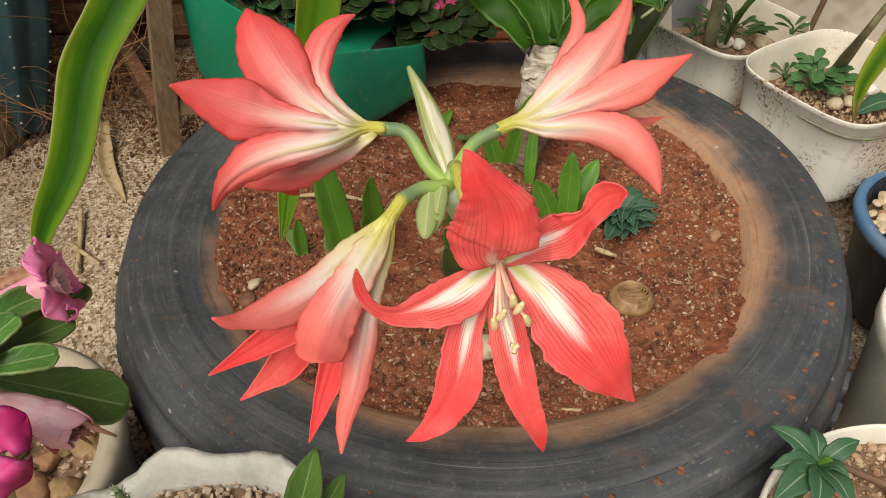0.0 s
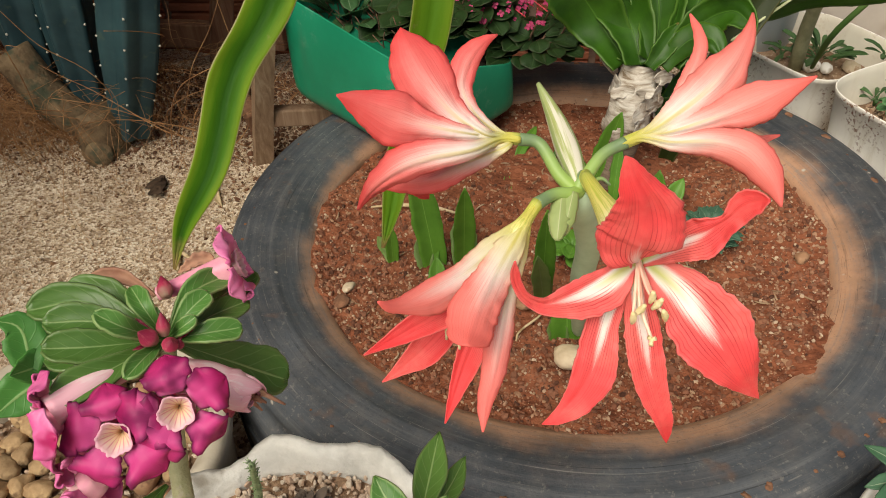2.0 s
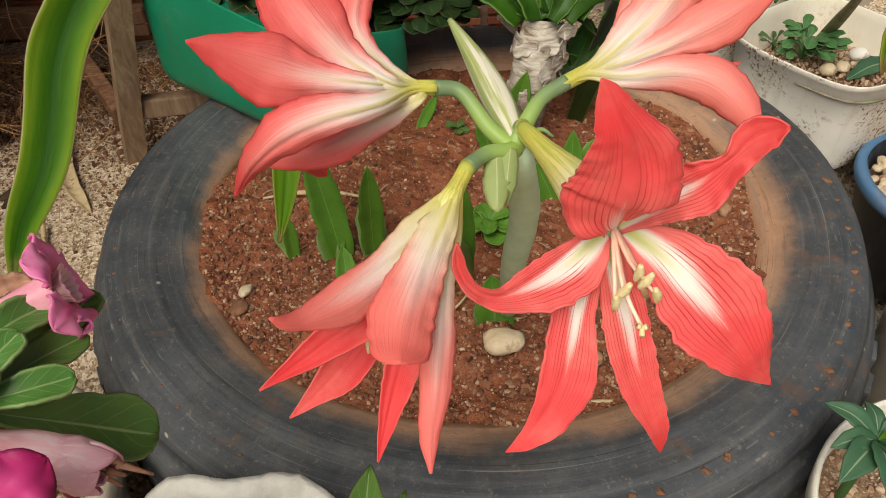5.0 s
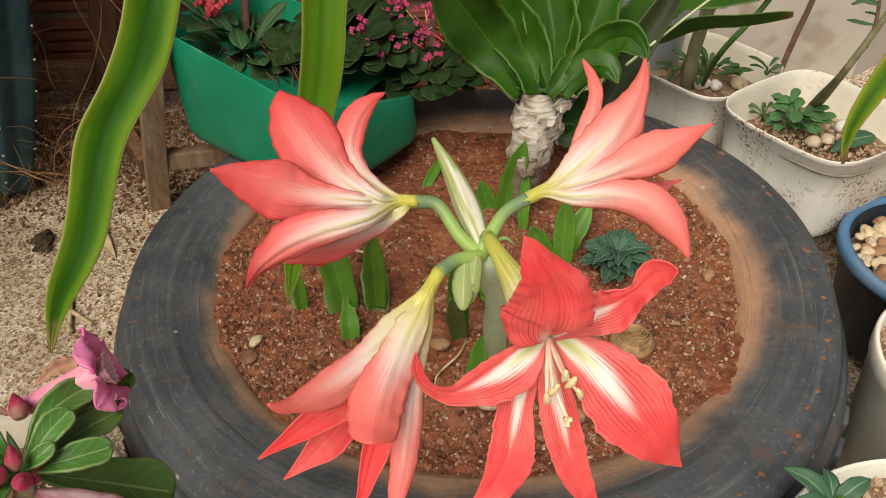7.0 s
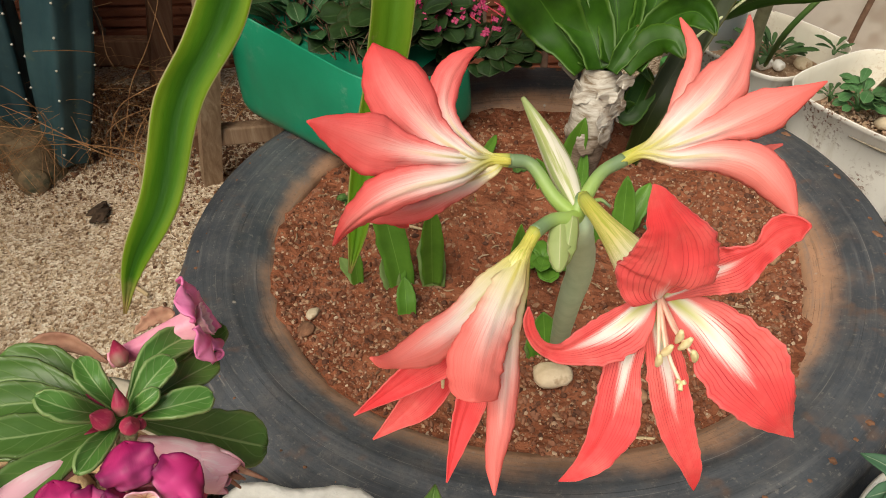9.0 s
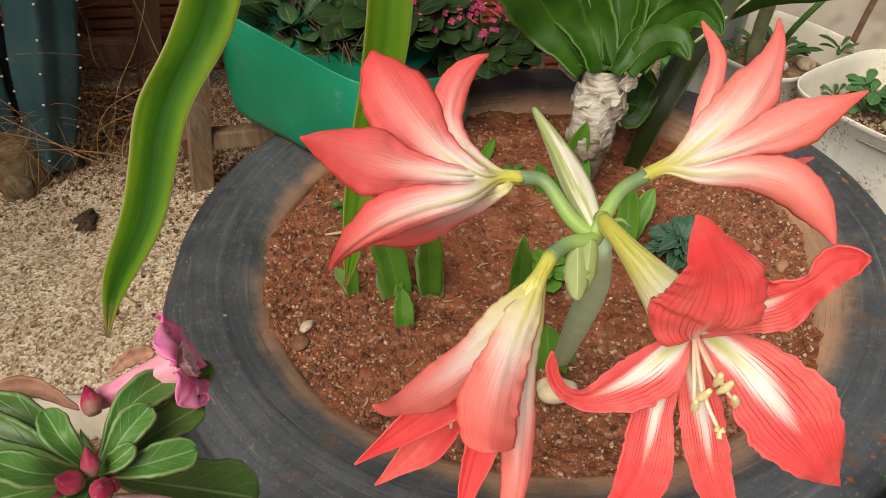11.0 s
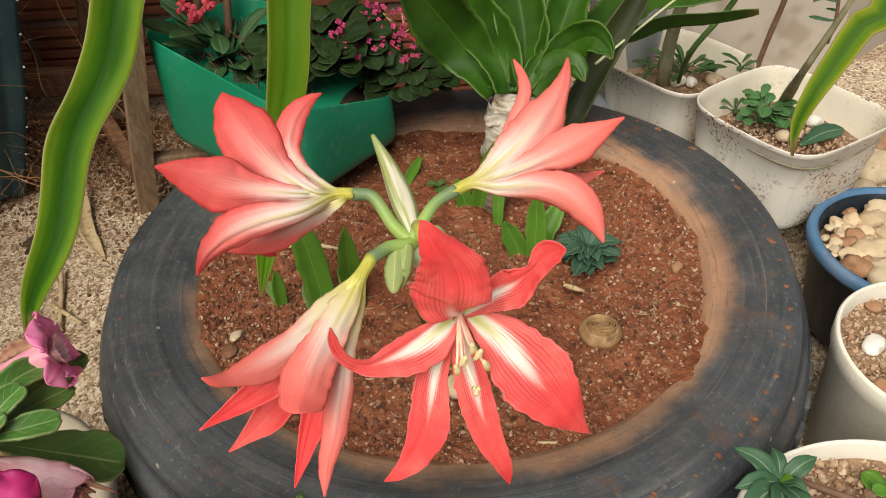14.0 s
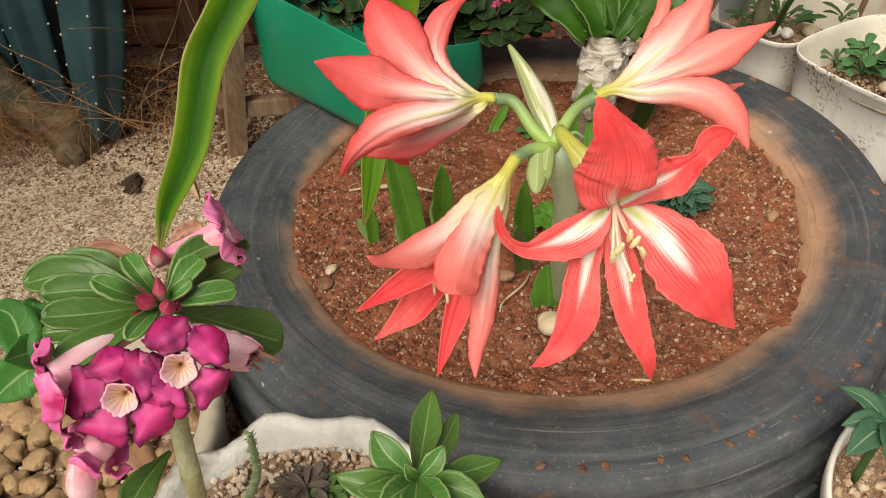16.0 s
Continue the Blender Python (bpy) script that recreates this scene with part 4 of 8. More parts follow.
B4 = (0.0232, 0.2296, 0.4560)
T4 = (0.0358, 0.1696, 0.4666)
front = flower("flower", B4, (0.0212, 0.2275, 0.4525), (0.0222, 0.2295, 0.4548), [
    ([(0.0349, 0.1661, 0.4690, 3.0, 3.0), (0.0337, 0.1624, 0.4741, 11.1, 4.8), (0.0333, 0.1601, 0.4792, 12.8, 8.7), (0.0333, 0.1583, 0.4837, 13.1, 11.7), (0.0333, 0.1585, 0.4898, 11.8, 12.5), (0.0323, 0.1586, 0.4960, 9.4, 10.3), (0.0307, 0.1587, 0.5013, 7.2, 6.4), (0.0284, 0.1593, 0.5056, 4.5, 4.2), (0.0265, 0.1606, 0.5097, 2.2, 2.5), (0.0251, 0.1615, 0.5122, 0.2, 0.2)], True, -0.22, 0.02, 0.34),
    ([(0.0374, 0.1714, 0.4645, 1.9, 2.3), (0.0454, 0.1698, 0.4724, 3.6, 5.3), (0.0532, 0.1678, 0.4793, 5.8, 7.8), (0.0584, 0.1666, 0.4861, 1.8, 4.7), (0.0624, 0.1660, 0.4915, 4.5, 4.0), (0.0659, 0.1646, 0.4950, 3.6, 3.2), (0.0679, 0.1630, 0.4968, 0.5, 0.5)], True, 0.30, 0.08, 0.0),
    ([(0.0343, 0.1708, 0.4637, 3.1, 2.3), (0.0242, 0.1640, 0.4603, 9.2, 4.6), (0.0145, 0.1579, 0.4594, 7.2, 4.9), (0.0059, 0.1535, 0.4608, 3.6, 2.1), (-0.0000, 0.1519, 0.4649, 1.8, 1.7), (-0.0030, 0.1523, 0.4702, 1.6, 1.6), (-0.0039, 0.1530, 0.4749, 1.3, 1.3), (-0.0039, 0.1533, 0.4790, 0.2, 0.2)], True, 0.30, 0.03, 0.0),
    ([(0.0323, 0.1709, 0.4638, 2.3, 2.7), (0.0297, 0.1650, 0.4561, 3.7, 5.9), (0.0270, 0.1589, 0.4480, 4.3, 6.3), (0.0247, 0.1535, 0.4396, 7.2, 6.6), (0.0228, 0.1495, 0.4323, 7.7, 6.0), (0.0192, 0.1456, 0.4250, 6.5, 4.5), (0.0136, 0.1422, 0.4191, 3.9, 2.5), (0.0072, 0.1404, 0.4148, 0.2, 0.2)], True, 0.14, 0.05, 0.0),
    ([(0.0350, 0.1707, 0.4637, 2.3, 2.3), (0.0373, 0.1633, 0.4530, 4.3, 4.7), (0.0398, 0.1572, 0.4436, 5.6, 6.6), (0.0421, 0.1525, 0.4338, 5.3, 6.5), (0.0454, 0.1481, 0.4244, 4.3, 6.0), (0.0483, 0.1447, 0.4157, 3.6, 3.1), (0.0502, 0.1439, 0.4091, 2.1, 1.9), (0.0516, 0.1437, 0.4028, 0.2, 0.2)], True, 0.14, 0.07, 0.0),
    ([(0.0393, 0.1707, 0.4639, 2.7, 2.3), (0.0479, 0.1641, 0.4597, 8.1, 7.4), (0.0551, 0.1576, 0.4534, 12.8, 10.7), (0.0624, 0.1520, 0.4461, 12.9, 11.2), (0.0693, 0.1491, 0.4371, 8.2, 6.8), (0.0742, 0.1489, 0.4301, 3.5, 3.3), (0.0793, 0.1490, 0.4237, 0.2, 0.2)], True, 0.16, 0.03, 0.0),
], "open red trumpet flower with white star and dark veins", 4, 0.012, 0.0030)
part("throat", tube([B4, (0.0266, 0.2130, 0.4592), (0.0315, 0.1895, 0.4635), (0.0350, 0.1728, 0.4662)], [0.0022, 0.0033, 0.0056, 0.0086], 20, 16, False), THROAT, front, "yellow-green flower tube", solid=0.0005)
for i, tip in enumerate([(0.0392, 0.1567, 0.4623), (0.0410, 0.1555, 0.4606), (0.0433, 0.1532, 0.4579), (0.0339, 0.1540, 0.4553), (0.0360, 0.1553, 0.4579)]):
    mid = (Vector(T4).lerp(Vector(tip), 0.6)) + Vector((0.0, -0.001, -0.001))
    part("stamen", tube([T4, mid, tip], [0.0007, 0.0006, 0.0005], 6, 10), FILAMENT, front)
    d = Vector((0.35 * math.sin(i * 2.0), -0.2, 0.9)).normalized()
    part("anther", tube([Vector(tip) - d * 0.0032, Vector(tip) + Vector((0.0003, 0, 0)), Vector(tip) + d * 0.0032], [0.0006, 0.0012, 0.0006], 8, 8), ANTHER, front, "cream pollen-covered anther" if i == 0 else "")
STIGMA = Vector((0.0402, 0.1496, 0.4504))
style = part("style", tube([T4, (0.0373, 0.1570, 0.4558), STIGMA], [0.0007, 0.0006, 0.0006], 6, 10), FILAMENT, front)
for q in ((-0.0012, 0.0, 0.0011), (0.0009, -0.0004, 0.0011), (-0.0005, -0.0020, -0.0005)):
    part("stigma", tube([STIGMA, STIGMA + Vector(q)], [0.0006, 0.0008], 6, 4), ANTHER, front)

# bud and papery sheath at the top of the stalk
part("bud", tube([(0.0213, 0.2285, 0.4525), (0.0168, 0.2450, 0.4580), (0.0115, 0.2620, 0.4632), (0.0047, 0.2785, 0.4692)], [0.0030, 0.0050, 0.0046, 0.0030, 0.0010], 16, 28), BUD, plant, "closed pale green bud, pointed")
for k, (a, b, c, w) in enumerate([
    ((0.0140, 0.2203, 0.4530), (0.0131, 0.2110, 0.4487), (0.0123, 0.2036, 0.4438), 0.0042),
    ((0.0185, 0.2215, 0.4540), (0.0165, 0.2130, 0.4490), (0.0150, 0.2075, 0.4430), 0.0032),
]):
    part("spathe", blade([a, b, c], w, towards(b), ((0, 0.6), (0.25, 0.9), (0.5, 1.0), (0.75, 0.8), (0.92, 0.45), (1, 0.1)), -0.5, 0.15, 8, 14, k), SPATHE, plant, "papery pale green sheath" if k == 0 else "", solid=0.0005)
part("bract", tube([(0.0242, 0.2301, 0.4512), (0.0300, 0.2329, 0.4523), (0.0339, 0.2309, 0.4504)], [0.0011, 0.0009, 0.0005], 6, 8), PEDICEL, plant)


# ---- on the soil in the tyre ----
YOUNG_GREEN = leaf_material("young_leaf", (0.065, 0.18, 0.018), (0.15, 0.33, 0.040), (0.20, 0.40, 0.07), 0.0, 0.45, None, 0.0, 0.03)
SHEATH = leaf_material("sheath_leaf", (0.11, 0.18, 0.05), (0.21, 0.31, 0.09), (0.22, 0.28, 0.12), 0.0, 0.55, None, 0.0, 0.03)
OLIVE_GREEN = leaf_material("olive_leaf", (0.05, 0.12, 0.03), (0.12, 0.22, 0.05), (0.2, 0.3, 0.1), 6.0, 0.5)
PURPLE_GREEN = leaf_material("purple_green_leaf", (0.028, 0.048, 0.036), (0.075, 0.185, 0.115), (0.20, 0.30, 0.20), 7.0, 0.5, (0.10, 0.22, 0.14), 0.0, 0.05, 0.2)
PEB_PALE = speckled("pale_stone", (0.46, 0.36, 0.24), (0.64, 0.54, 0.40), 40, 0.8, (0.34, 0.22, 0.13), 60.0, 0.4, vary=0.3)
PEB_BROWN = speckled("brown_stone", (0.30, 0.15, 0.08), (0.44, 0.26, 0.15), 45, 0.8, (0.2, 0.1, 0.06), 70.0, 0.4, vary=0.4)
PEB_WHITE = speckled("white_stone", (0.70, 0.67, 0.62), (0.84, 0.82, 0.78), 30, 0.6, (0.5, 0.45, 0.38), 45.0, 0.3)
DRY = speckled("dry_straw", (0.42, 0.30, 0.16), (0.66, 0.52, 0.33), 50, 0.8, (0.3, 0.2, 0.1), 90.0, 0.4)


def up_leaf(base, tip, width, lean=(0, 0, 0), facing=None, profile=LANCE, cup=0.35, seed=0):
    b, t = Vector(base), Vector(tip)
    m = b.lerp(t, 0.5) + Vector(lean)
    return blade([b - Vector((0, 0, 0.006)), b.lerp(m, 0.5), m, t], width, facing or towards(m), profile, cup, 0.02, 6, 14, seed)


SWORD = ((0, 0.75), (0.3, 0.95), (0.55, 1.0), (0.8, 0.72), (0.94, 0.3), (1, 0.03))


def sprout(base, leaves, label):
    s = thing("amaryllis_sprout", base, label, "sprout", "young shoots in the tyre")
    for i, (foot, tip, w, young) in enumerate(leaves):
        part("leaf", up_leaf(foot, tip, w, (0, 0, 0), None, SWORD, 0.35, i), YOUNG_GREEN if young else SHEATH, s, solid=0.0008)
    return s


S1 = (-0.1166, 0.4980, 0.1580)
sprout(S1, [(S1, (-0.115, 0.497, 0.200), 0.0062, True), (S1, (-0.1365, 0.5309, 0.1578), 0.0058, False)], "small green two-leaved shoot in red soil")
S2 = (-0.0743, 0.4910, 0.1580)
sprout(S2, [(S2, (-0.0913, 0.5121, 0.2623), 0.0135, True), ((-0.0791, 0.4881, 0.1580), (-0.0800, 0.5126, 0.1985), 0.0085, True), ((-0.0814, 0.4870, 0.1580), (-0.0918, 0.5052, 0.1794), 0.0085, False)], "tall broad green shoot beside a dried tip")
S2B = (-0.0693, 0.4540, 0.1580)
sprout(S2B, [(S2B, (-0.0707, 0.4732, 0.1855), 0.0085, True)], "short dark green pointed shoot")
S3 = (-0.0480, 0.4949, 0.1580)
sprout(S3, [(S3, (-0.044, 0.476, 0.262), 0.0100, True), ((-0.0466, 0.4926, 0.1580), (-0.0503, 0.5201, 0.2040), 0.0125, False)], "stout green shoot with a pale outer sheath leaf")
S4 = (0.0249, 0.4521, 0.1580)
sprout(S4, [(S4, (0.0223, 0.4214, 0.2846), 0.0088, True), ((0.0264, 0.4520, 0.1580), (0.0166, 0.4107, 0.2473), 0.008, False)], "upright light green shoot by the flower stalk")
S5 = (0.0485, 0.4071, 0.1580)
sprout(S5, [((0.0453, 0.3990, 0.1600), (0.0420, 0.4110, 0.2040), 0.0145, True), ((0.0390, 0.4010, 0.1600), (0.0330, 0.4090, 0.1830), 0.0085, False), ((0.0553, 0.4081, 0.1580), (0.0600, 0.4160, 0.1780), 0.0100, False)], "broad dark leaves at the foot of the flower stalk")
S6 = (0.1310, 0.5430, 0.1580)
sprout(S6, [(S6, (0.1326, 0.5621, 0.2229), 0.0105, True), ((0.1178, 0.5472, 0.1580), (0.1006, 0.5588, 0.1934), 0.0105, True), ((0.1403, 0.5645, 0.1580), (0.1648, 0.5936, 0.1911), 0.010, True)], "pair of strap-leaved shoots in red soil")
S7 = (0.0824, 0.6310, 0.1580)
sprout(S7, [(S7, (0.1003, 0.6229, 0.2479), 0.0120, True), ((0.0693, 0.6318, 0.1580), (0.0584, 0.6389, 0.1916), 0.009, True), ((0.0994, 0.5984, 0.1580), (0.1036, 0.6240, 0.2139), 0.006, True)], "dark green shoots at the foot of the trunk")
S8 = (-0.0082, 0.5923, 0.1580)
sprout(S8, [(S8, (-0.0108, 0.6463, 0.1575), 0.0042, True), (S8, (-0.0022, 0.6419, 0.1516), 0.004, False)], "thin green shoot in red soil")
S9 = (-0.0367, 0.6548, 0.1580)
sprout(S9, [(S9, (-0.0346, 0.7141, 0.1512), 0.0055, True)], "short green shoot at the back of the bed")
S10 = (0.0001, 0.6746, 0.1580)
sprout(S10, [(S10, (0.0219, 0.7233, 0.1671), 0.006, True)], "narrow leaning green shoot")


def weed(base, n, size, mat, label, seed, name="weed", rise=0.8, flat=0.5, width=0.36, profile=OVAL, ruffle=0.10):
    """A small rosette of leaves."""
    rnd = random.Random(seed)
    w = thing(name, base, label, "weed" if name == "weed" else "plant")
    b = Vector(base)
    for i in range(n):
        a = 2.4 * i + rnd.uniform(-0.3, 0.3)
        k = 1 - 0.55 * i / n
        d = Vector((math.cos(a), math.sin(a), 0))
        l = size * rnd.uniform(0.8, 1.15) * (0.6 + 0.4 * k)
        h = size * rise * (0.25 + 0.75 * (1 - k))
        o = b + Vector((0, 0, size * rise * 0.55 * i / n))
        part("leaf", blade([o, o + d * l * 0.45 + Vector((0, 0, h * 0.5)), o + d * l + Vector((0, 0, h * flat))], l * width, (0, -0.2, 1), profile, 0.25, ruffle, 6, 10, seed + i), mat, w, solid=0.0005)
    part("stem", tube([b - Vector((0, 0, 0.005)), b + Vector((0, 0, size * rise * 0.6))], [size * 0.05, size * 0.04], 6, 4), mat, w)
    return w


weed((0.1813, 0.5344, 0.1600), 30, 0.036, PURPLE_GREEN, "low bushy plant with dark purple-green leaves", 31, "foliage_plant", 0.85, 0.45, 0.25, LANCE, 0.55)
weed((0.0534, 0.5096, 0.1600), 9, 0.026, YOUNG_GREEN, "small green weed in red soil", 33)
weed((0.0562, 0.5118, 0.1600), 8, 0.024, YOUNG_GREEN, "small round-leaved green weed", 35)
weed((-0.1364, 0.6117, 0.1600), 5, 0.014, OLIVE_GREEN, "tiny green weed seedling", 37)
weed((0.0392, 0.6646, 0.1600), 5, 0.014, OLIVE_GREEN, "tiny green seedling on the soil", 39)

# bulb lying half in the earth
BULB_SKIN = speckled("bulb_skin", (0.24, 0.13, 0.06), (0.50, 0.33, 0.17), 55, 0.55, (0.20, 0.11, 0.05), 45.0, 0.3)
_b = Vector((0.1744, 0.4384, 0.1600))
bulb = thing("flower_bulb", _b, "pale brown flower bulb half buried, its top cut", "bulb")
part("body", revolve([(0.0, -0.012), (0.014, -0.010), (0.0195, -0.004), (0.0185, 0.001), (0.0150, 0.0045), (0.0135, 0.0065), (0.0125, 0.005), (0.0, 0.003)], 28, _b), BULB_SKIN, bulb)
for r, z in ((0.0122, 0.0085), (0.0100, 0.0095), (0.0078, 0.0088), (0.0056, 0.0098), (0.0032, 0.0085)):
    part("scale", revolve([(r + 0.0006, z - 0.008), (r + 0.0008, z), (r + 0.0003, z + 0.0007), (r - 0.0003, z), (r - 0.0004, z - 0.008)], 24, _b, lambda a, j: (0.0007 * math.sin(2 * a + 200 * r), 0.0034 * math.sin(a + 2.4 + 40 * r))), BULB_SKIN, bulb)

for name, c, size, m, label in (
    ("stone", (0.0471, 0.3766, 0.1700), (0.0165, 0.0105, 0.0075), speckled("beige_stone", (0.58, 0.44, 0.29), (0.74, 0.61, 0.44), 40, 0.75, (0.46, 0.33, 0.21), 70.0, 0.4), "smooth pale beige stone on red soil"),
    ("pebble", (0.0082, 0.4395, 0.1640), (0.0070, 0.0100, 0.005), PEB_BROWN, "brown pebble on red soil"),
    ("pebble", (-0.1543, 0.4353, 0.1630), (0.007, 0.008, 0.004), RED_DUST, "flat reddish brick chip"),
    ("pebble", (-0.1239, 0.6089, 0.1630), (0.012, 0.009, 0.004), RED_DUST, "flat red brick chip on the soil"),
    ("pebble", (-0.1508, 0.4531, 0.1630), (0.0075, 0.0055, 0.004), PEB_PALE, "small whitish stone chip"),
    ("pebble", (0.1126, 0.3601, 0.1630), (0.006, 0.006, 0.005), PEB_BROWN, "small pinkish pebble on soil"),
    ("pebble", (0.2639, 0.5117, 0.1630), (0.007, 0.006, 0.005), PEB_BROWN, "dark clod of dry earth"),
):
    tagged(part(name, stone(c, size, len(label), 3, 0.25), m, None, at=c), label, "stone")

twig = part("twig", tube([(-0.1491, 0.5710, 0.1630), (-0.1209, 0.5713, 0.1660), (-0.0896, 0.5683, 0.1680), (-0.0582, 0.5628, 0.1640)], [0.001, 0.0022, 0.0024, 0.0012], 8, 16), DRY, None, at=(-0.1066, 0.5761, 0.1600))
tagged(twig, "bare whitish dry twig lying on red soil", "twig")
for label, pts, r in (
    ("thin curved brown root on the soil", ((0.0025, 0.3994, 0.1600), (0.0052, 0.4078, 0.1630), (0.0231, 0.4248, 0.1660), (0.0320, 0.4473, 0.1610)), 0.0009),
    ("short piece of pale straw", ((0.1016, 0.3247, 0.1610), (0.1166, 0.3233, 0.1620)), 0.0012),
    ("short piece of brown twig", ((0.1516, 0.4966, 0.1620), (0.1689, 0.4856, 0.1630)), 0.0022),
    ("pale straw piece on red soil", ((-0.0859, 0.3787, 0.1620), (-0.0766, 0.3674, 0.1620)), 0.0014),
):
    tagged(part("twig", tube(list(pts), [r, r * 1.2, r * 0.7], 6, 10), DRY, None, at=pts[0]), label, "twig")


def scattered(count, seed, place, small, large, sub=1):
    """Many small stones joined: place(rnd) gives a spot and a height."""
    rnd = random.Random(seed)
    vs, fs = ico(sub)
    base = np.array([tuple(v) for v in vs])
    verts, faces = [], []
    while count:
        spot = place(rnd)
        if spot is None:
            continue
        count -= 1
        s = small + (large - small) * rnd.random() ** 3
        k = np.array([rnd.uniform(0.6, 1.25), rnd.uniform(0.6, 1.25), rnd.uniform(0.5, 0.9)]) * s
        rot = np.array(Euler((rnd.uniform(0, 6), rnd.uniform(0, 6), rnd.uniform(0, 6))).to_matrix())
        jit = 1 + 0.25 * np.array([[rnd.uniform(-1, 1)] for _ in vs])
        p = (base * jit * k) @ rot.T + np.array(spot)
        n = len(verts)
        verts += p.tolist()
        faces += [tuple(i + n for i in f) for f in fs]
    return verts, faces


def grit_material(name, *cols):
    k = Mat(name, 0.85, 0.25)
    r = k.island()
    stops = [(i / max(len(cols) - 1, 1), c) for i, c in enumerate(cols)]
    k.base(k.mix(k.math("MULTIPLY", k.noise(300.0), 0.4), k.ramp(r, *stops), (0.16, 0.10, 0.07)))
    k.bump(k.noise(400.0), 0.3, 0.001)
    return k.m


def in_bed(rnd):
    a, r = rnd.uniform(0, 6.283), 0.245 * math.sqrt(rnd.random())
    x, y = TYRE.x + r * math.cos(a), TYRE.y + r * math.sin(a)
    keep = 0.25 + 0.75 * step(0.08, 0.2, r) + 0.5 * (noise.noise((x * 8, y * 8, 9.0)))
    keep *= 0.25 + 0.75 * step(0.68, 0.56, y)
    return (x, y, soil_height(x, y) + 0.0003) if rnd.random() < keep else None


crumbs = part("soil_crumbs", scattered(9000, 11, in_bed, 0.0006, 0.0036), grit_material("soil_crumbs", (0.06, 0.020, 0.012), (0.21, 0.072, 0.038), (0.31, 0.130, 0.075), (0.12, 0.042, 0.022)), None, smooth=False)
tagged(crumbs, "crumbs of red-brown earth over the bed", "soil", kind="stuff")
grit = part("grit", scattered(7000, 12, in_bed, 0.0005, 0.0024), grit_material("pale_grit", (0.28, 0.11, 0.06), (0.50, 0.33, 0.21), (0.34, 0.16, 0.09), (0.66, 0.52, 0.38)), None, smooth=False)
tagged(grit, "pale grit and small stones in red earth", "gravel", kind="stuff")


def on_sand(rnd):
    x, y = rnd.uniform(-0.85, -0.22), rnd.uniform(0.42, 1.02)
    if math.hypot(x - TYRE.x, y - TYRE.y) < 0.345:
        return None
    return x, y, ground_height(x, y) + 0.0004


sand_grains = part("sand_grains", scattered(7000, 13, on_sand, 0.0009, 0.0030), grit_material("sand_grains", (0.28, 0.15, 0.08), (0.56, 0.41, 0.26), (0.68, 0.54, 0.38), (0.82, 0.72, 0.57)), None, smooth=False)
tagged(sand_grains, "coarse loose sand grains", "sand", kind="stuff")


def bits_in_bed():
    rnd = random.Random(77)
    out = []
    while len(out) < 130:
        a, r = rnd.uniform(0, 6.283), 0.235 * math.sqrt(rnd.random())
        x, y = TYRE.x + r * math.cos(a), TYRE.y + r * math.sin(a)
        if y > 0.66 or (x > 0.1 and rnd.random() < 0.6):
            continue
        o = Vector((x, y, soil_height(x, y) + 0.0012))
        d = Vector((rnd.uniform(-1, 1), rnd.uniform(-1, 1), rnd.uniform(-0.1, 0.25))).normalized() * rnd.uniform(0.002, 0.007)
        s = d.cross(Vector((0, 0, 1))) * rnd.uniform(-0.3, 0.3)
        out.append(tube([o - d, o + s, o + d], [0.0005, 0.0009, 0.0004], 5, 5))
    return merged(out)


tagged(part("straw_bits", bits_in_bed(), grit_material("straw_bits", (0.20, 0.11, 0.06), (0.44, 0.31, 0.19), (0.30, 0.18, 0.10), (0.58, 0.46, 0.32)), None), "bits of straw and root strewn on red earth", "litter", kind="stuff")


# ---- pots to the right ----
def stained_plastic(name, base, stain, amount):
    k = Mat(name, 0.5, 0.4)
    co = k.coord()
    big = k.noise(14.0, 5.0)
    col = k.ramp(big, (0.3, base), (0.75, tuple(c * 0.86 for c in base)))
    _, _, z = k.xyz(co)
    drip = k.noise(1.0, 5.0, 0.6, vec=k.stretch(co, 60.0, 60.0, 7.0))
    col = k.mix(k.math("MULTIPLY", k.smooth(drip, 0.52, 0.72), 0.45 * amount), col, (0.48, 0.40, 0.28))
    col = k.mix(k.math("MULTIPLY", k.smooth(k.noise(9.0, 4.0), 0.48, 0.66), 0.45 * amount), col, (0.60, 0.47, 0.34))
    spot = k.math("MULTIPLY", k.smooth(k.noise(260.0, 3.0, 0.6), 0.54, 0.60), k.smooth(k.noise(11.0, 5.0, 0.65), 0.45, 0.58))
    col = k.mix(k.math("MULTIPLY", spot, amount), col, stain)
    k.base(col)
    k.bump(k.noise(50.0, 4.0), 0.12, 0.001)
    return k.m


WHITE_TUB = stained_plastic("stained_white_plastic", (0.87, 0.83, 0.77), (0.20, 0.085, 0.045), 0.95)
TUB_INSIDE = stained_plastic("tub_inside_plastic", (0.85, 0.80, 0.69), (0.48, 0.34, 0.20), 0.35)
CREAM_TUB = stained_plastic("cream_plastic", (0.86, 0.83, 0.75), (0.30, 0.24, 0.16), 0.15)
BLUE_TUB = stained_plastic("blue_plastic", (0.085, 0.195, 0.36), (0.16, 0.16, 0.15), 0.3)
TUB_SOIL = speckled("pot_soil", (0.16, 0.09, 0.05), (0.34, 0.22, 0.14), 90, 0.95, (0.5, 0.4, 0.3), 220.0, 0.7, 0.003)
BARK = speckled("grey_bark", (0.18, 0.15, 0.11), (0.34, 0.29, 0.22), 60, 0.85, (0.22, 0.26, 0.14), 40.0, 0.6, 0.002)
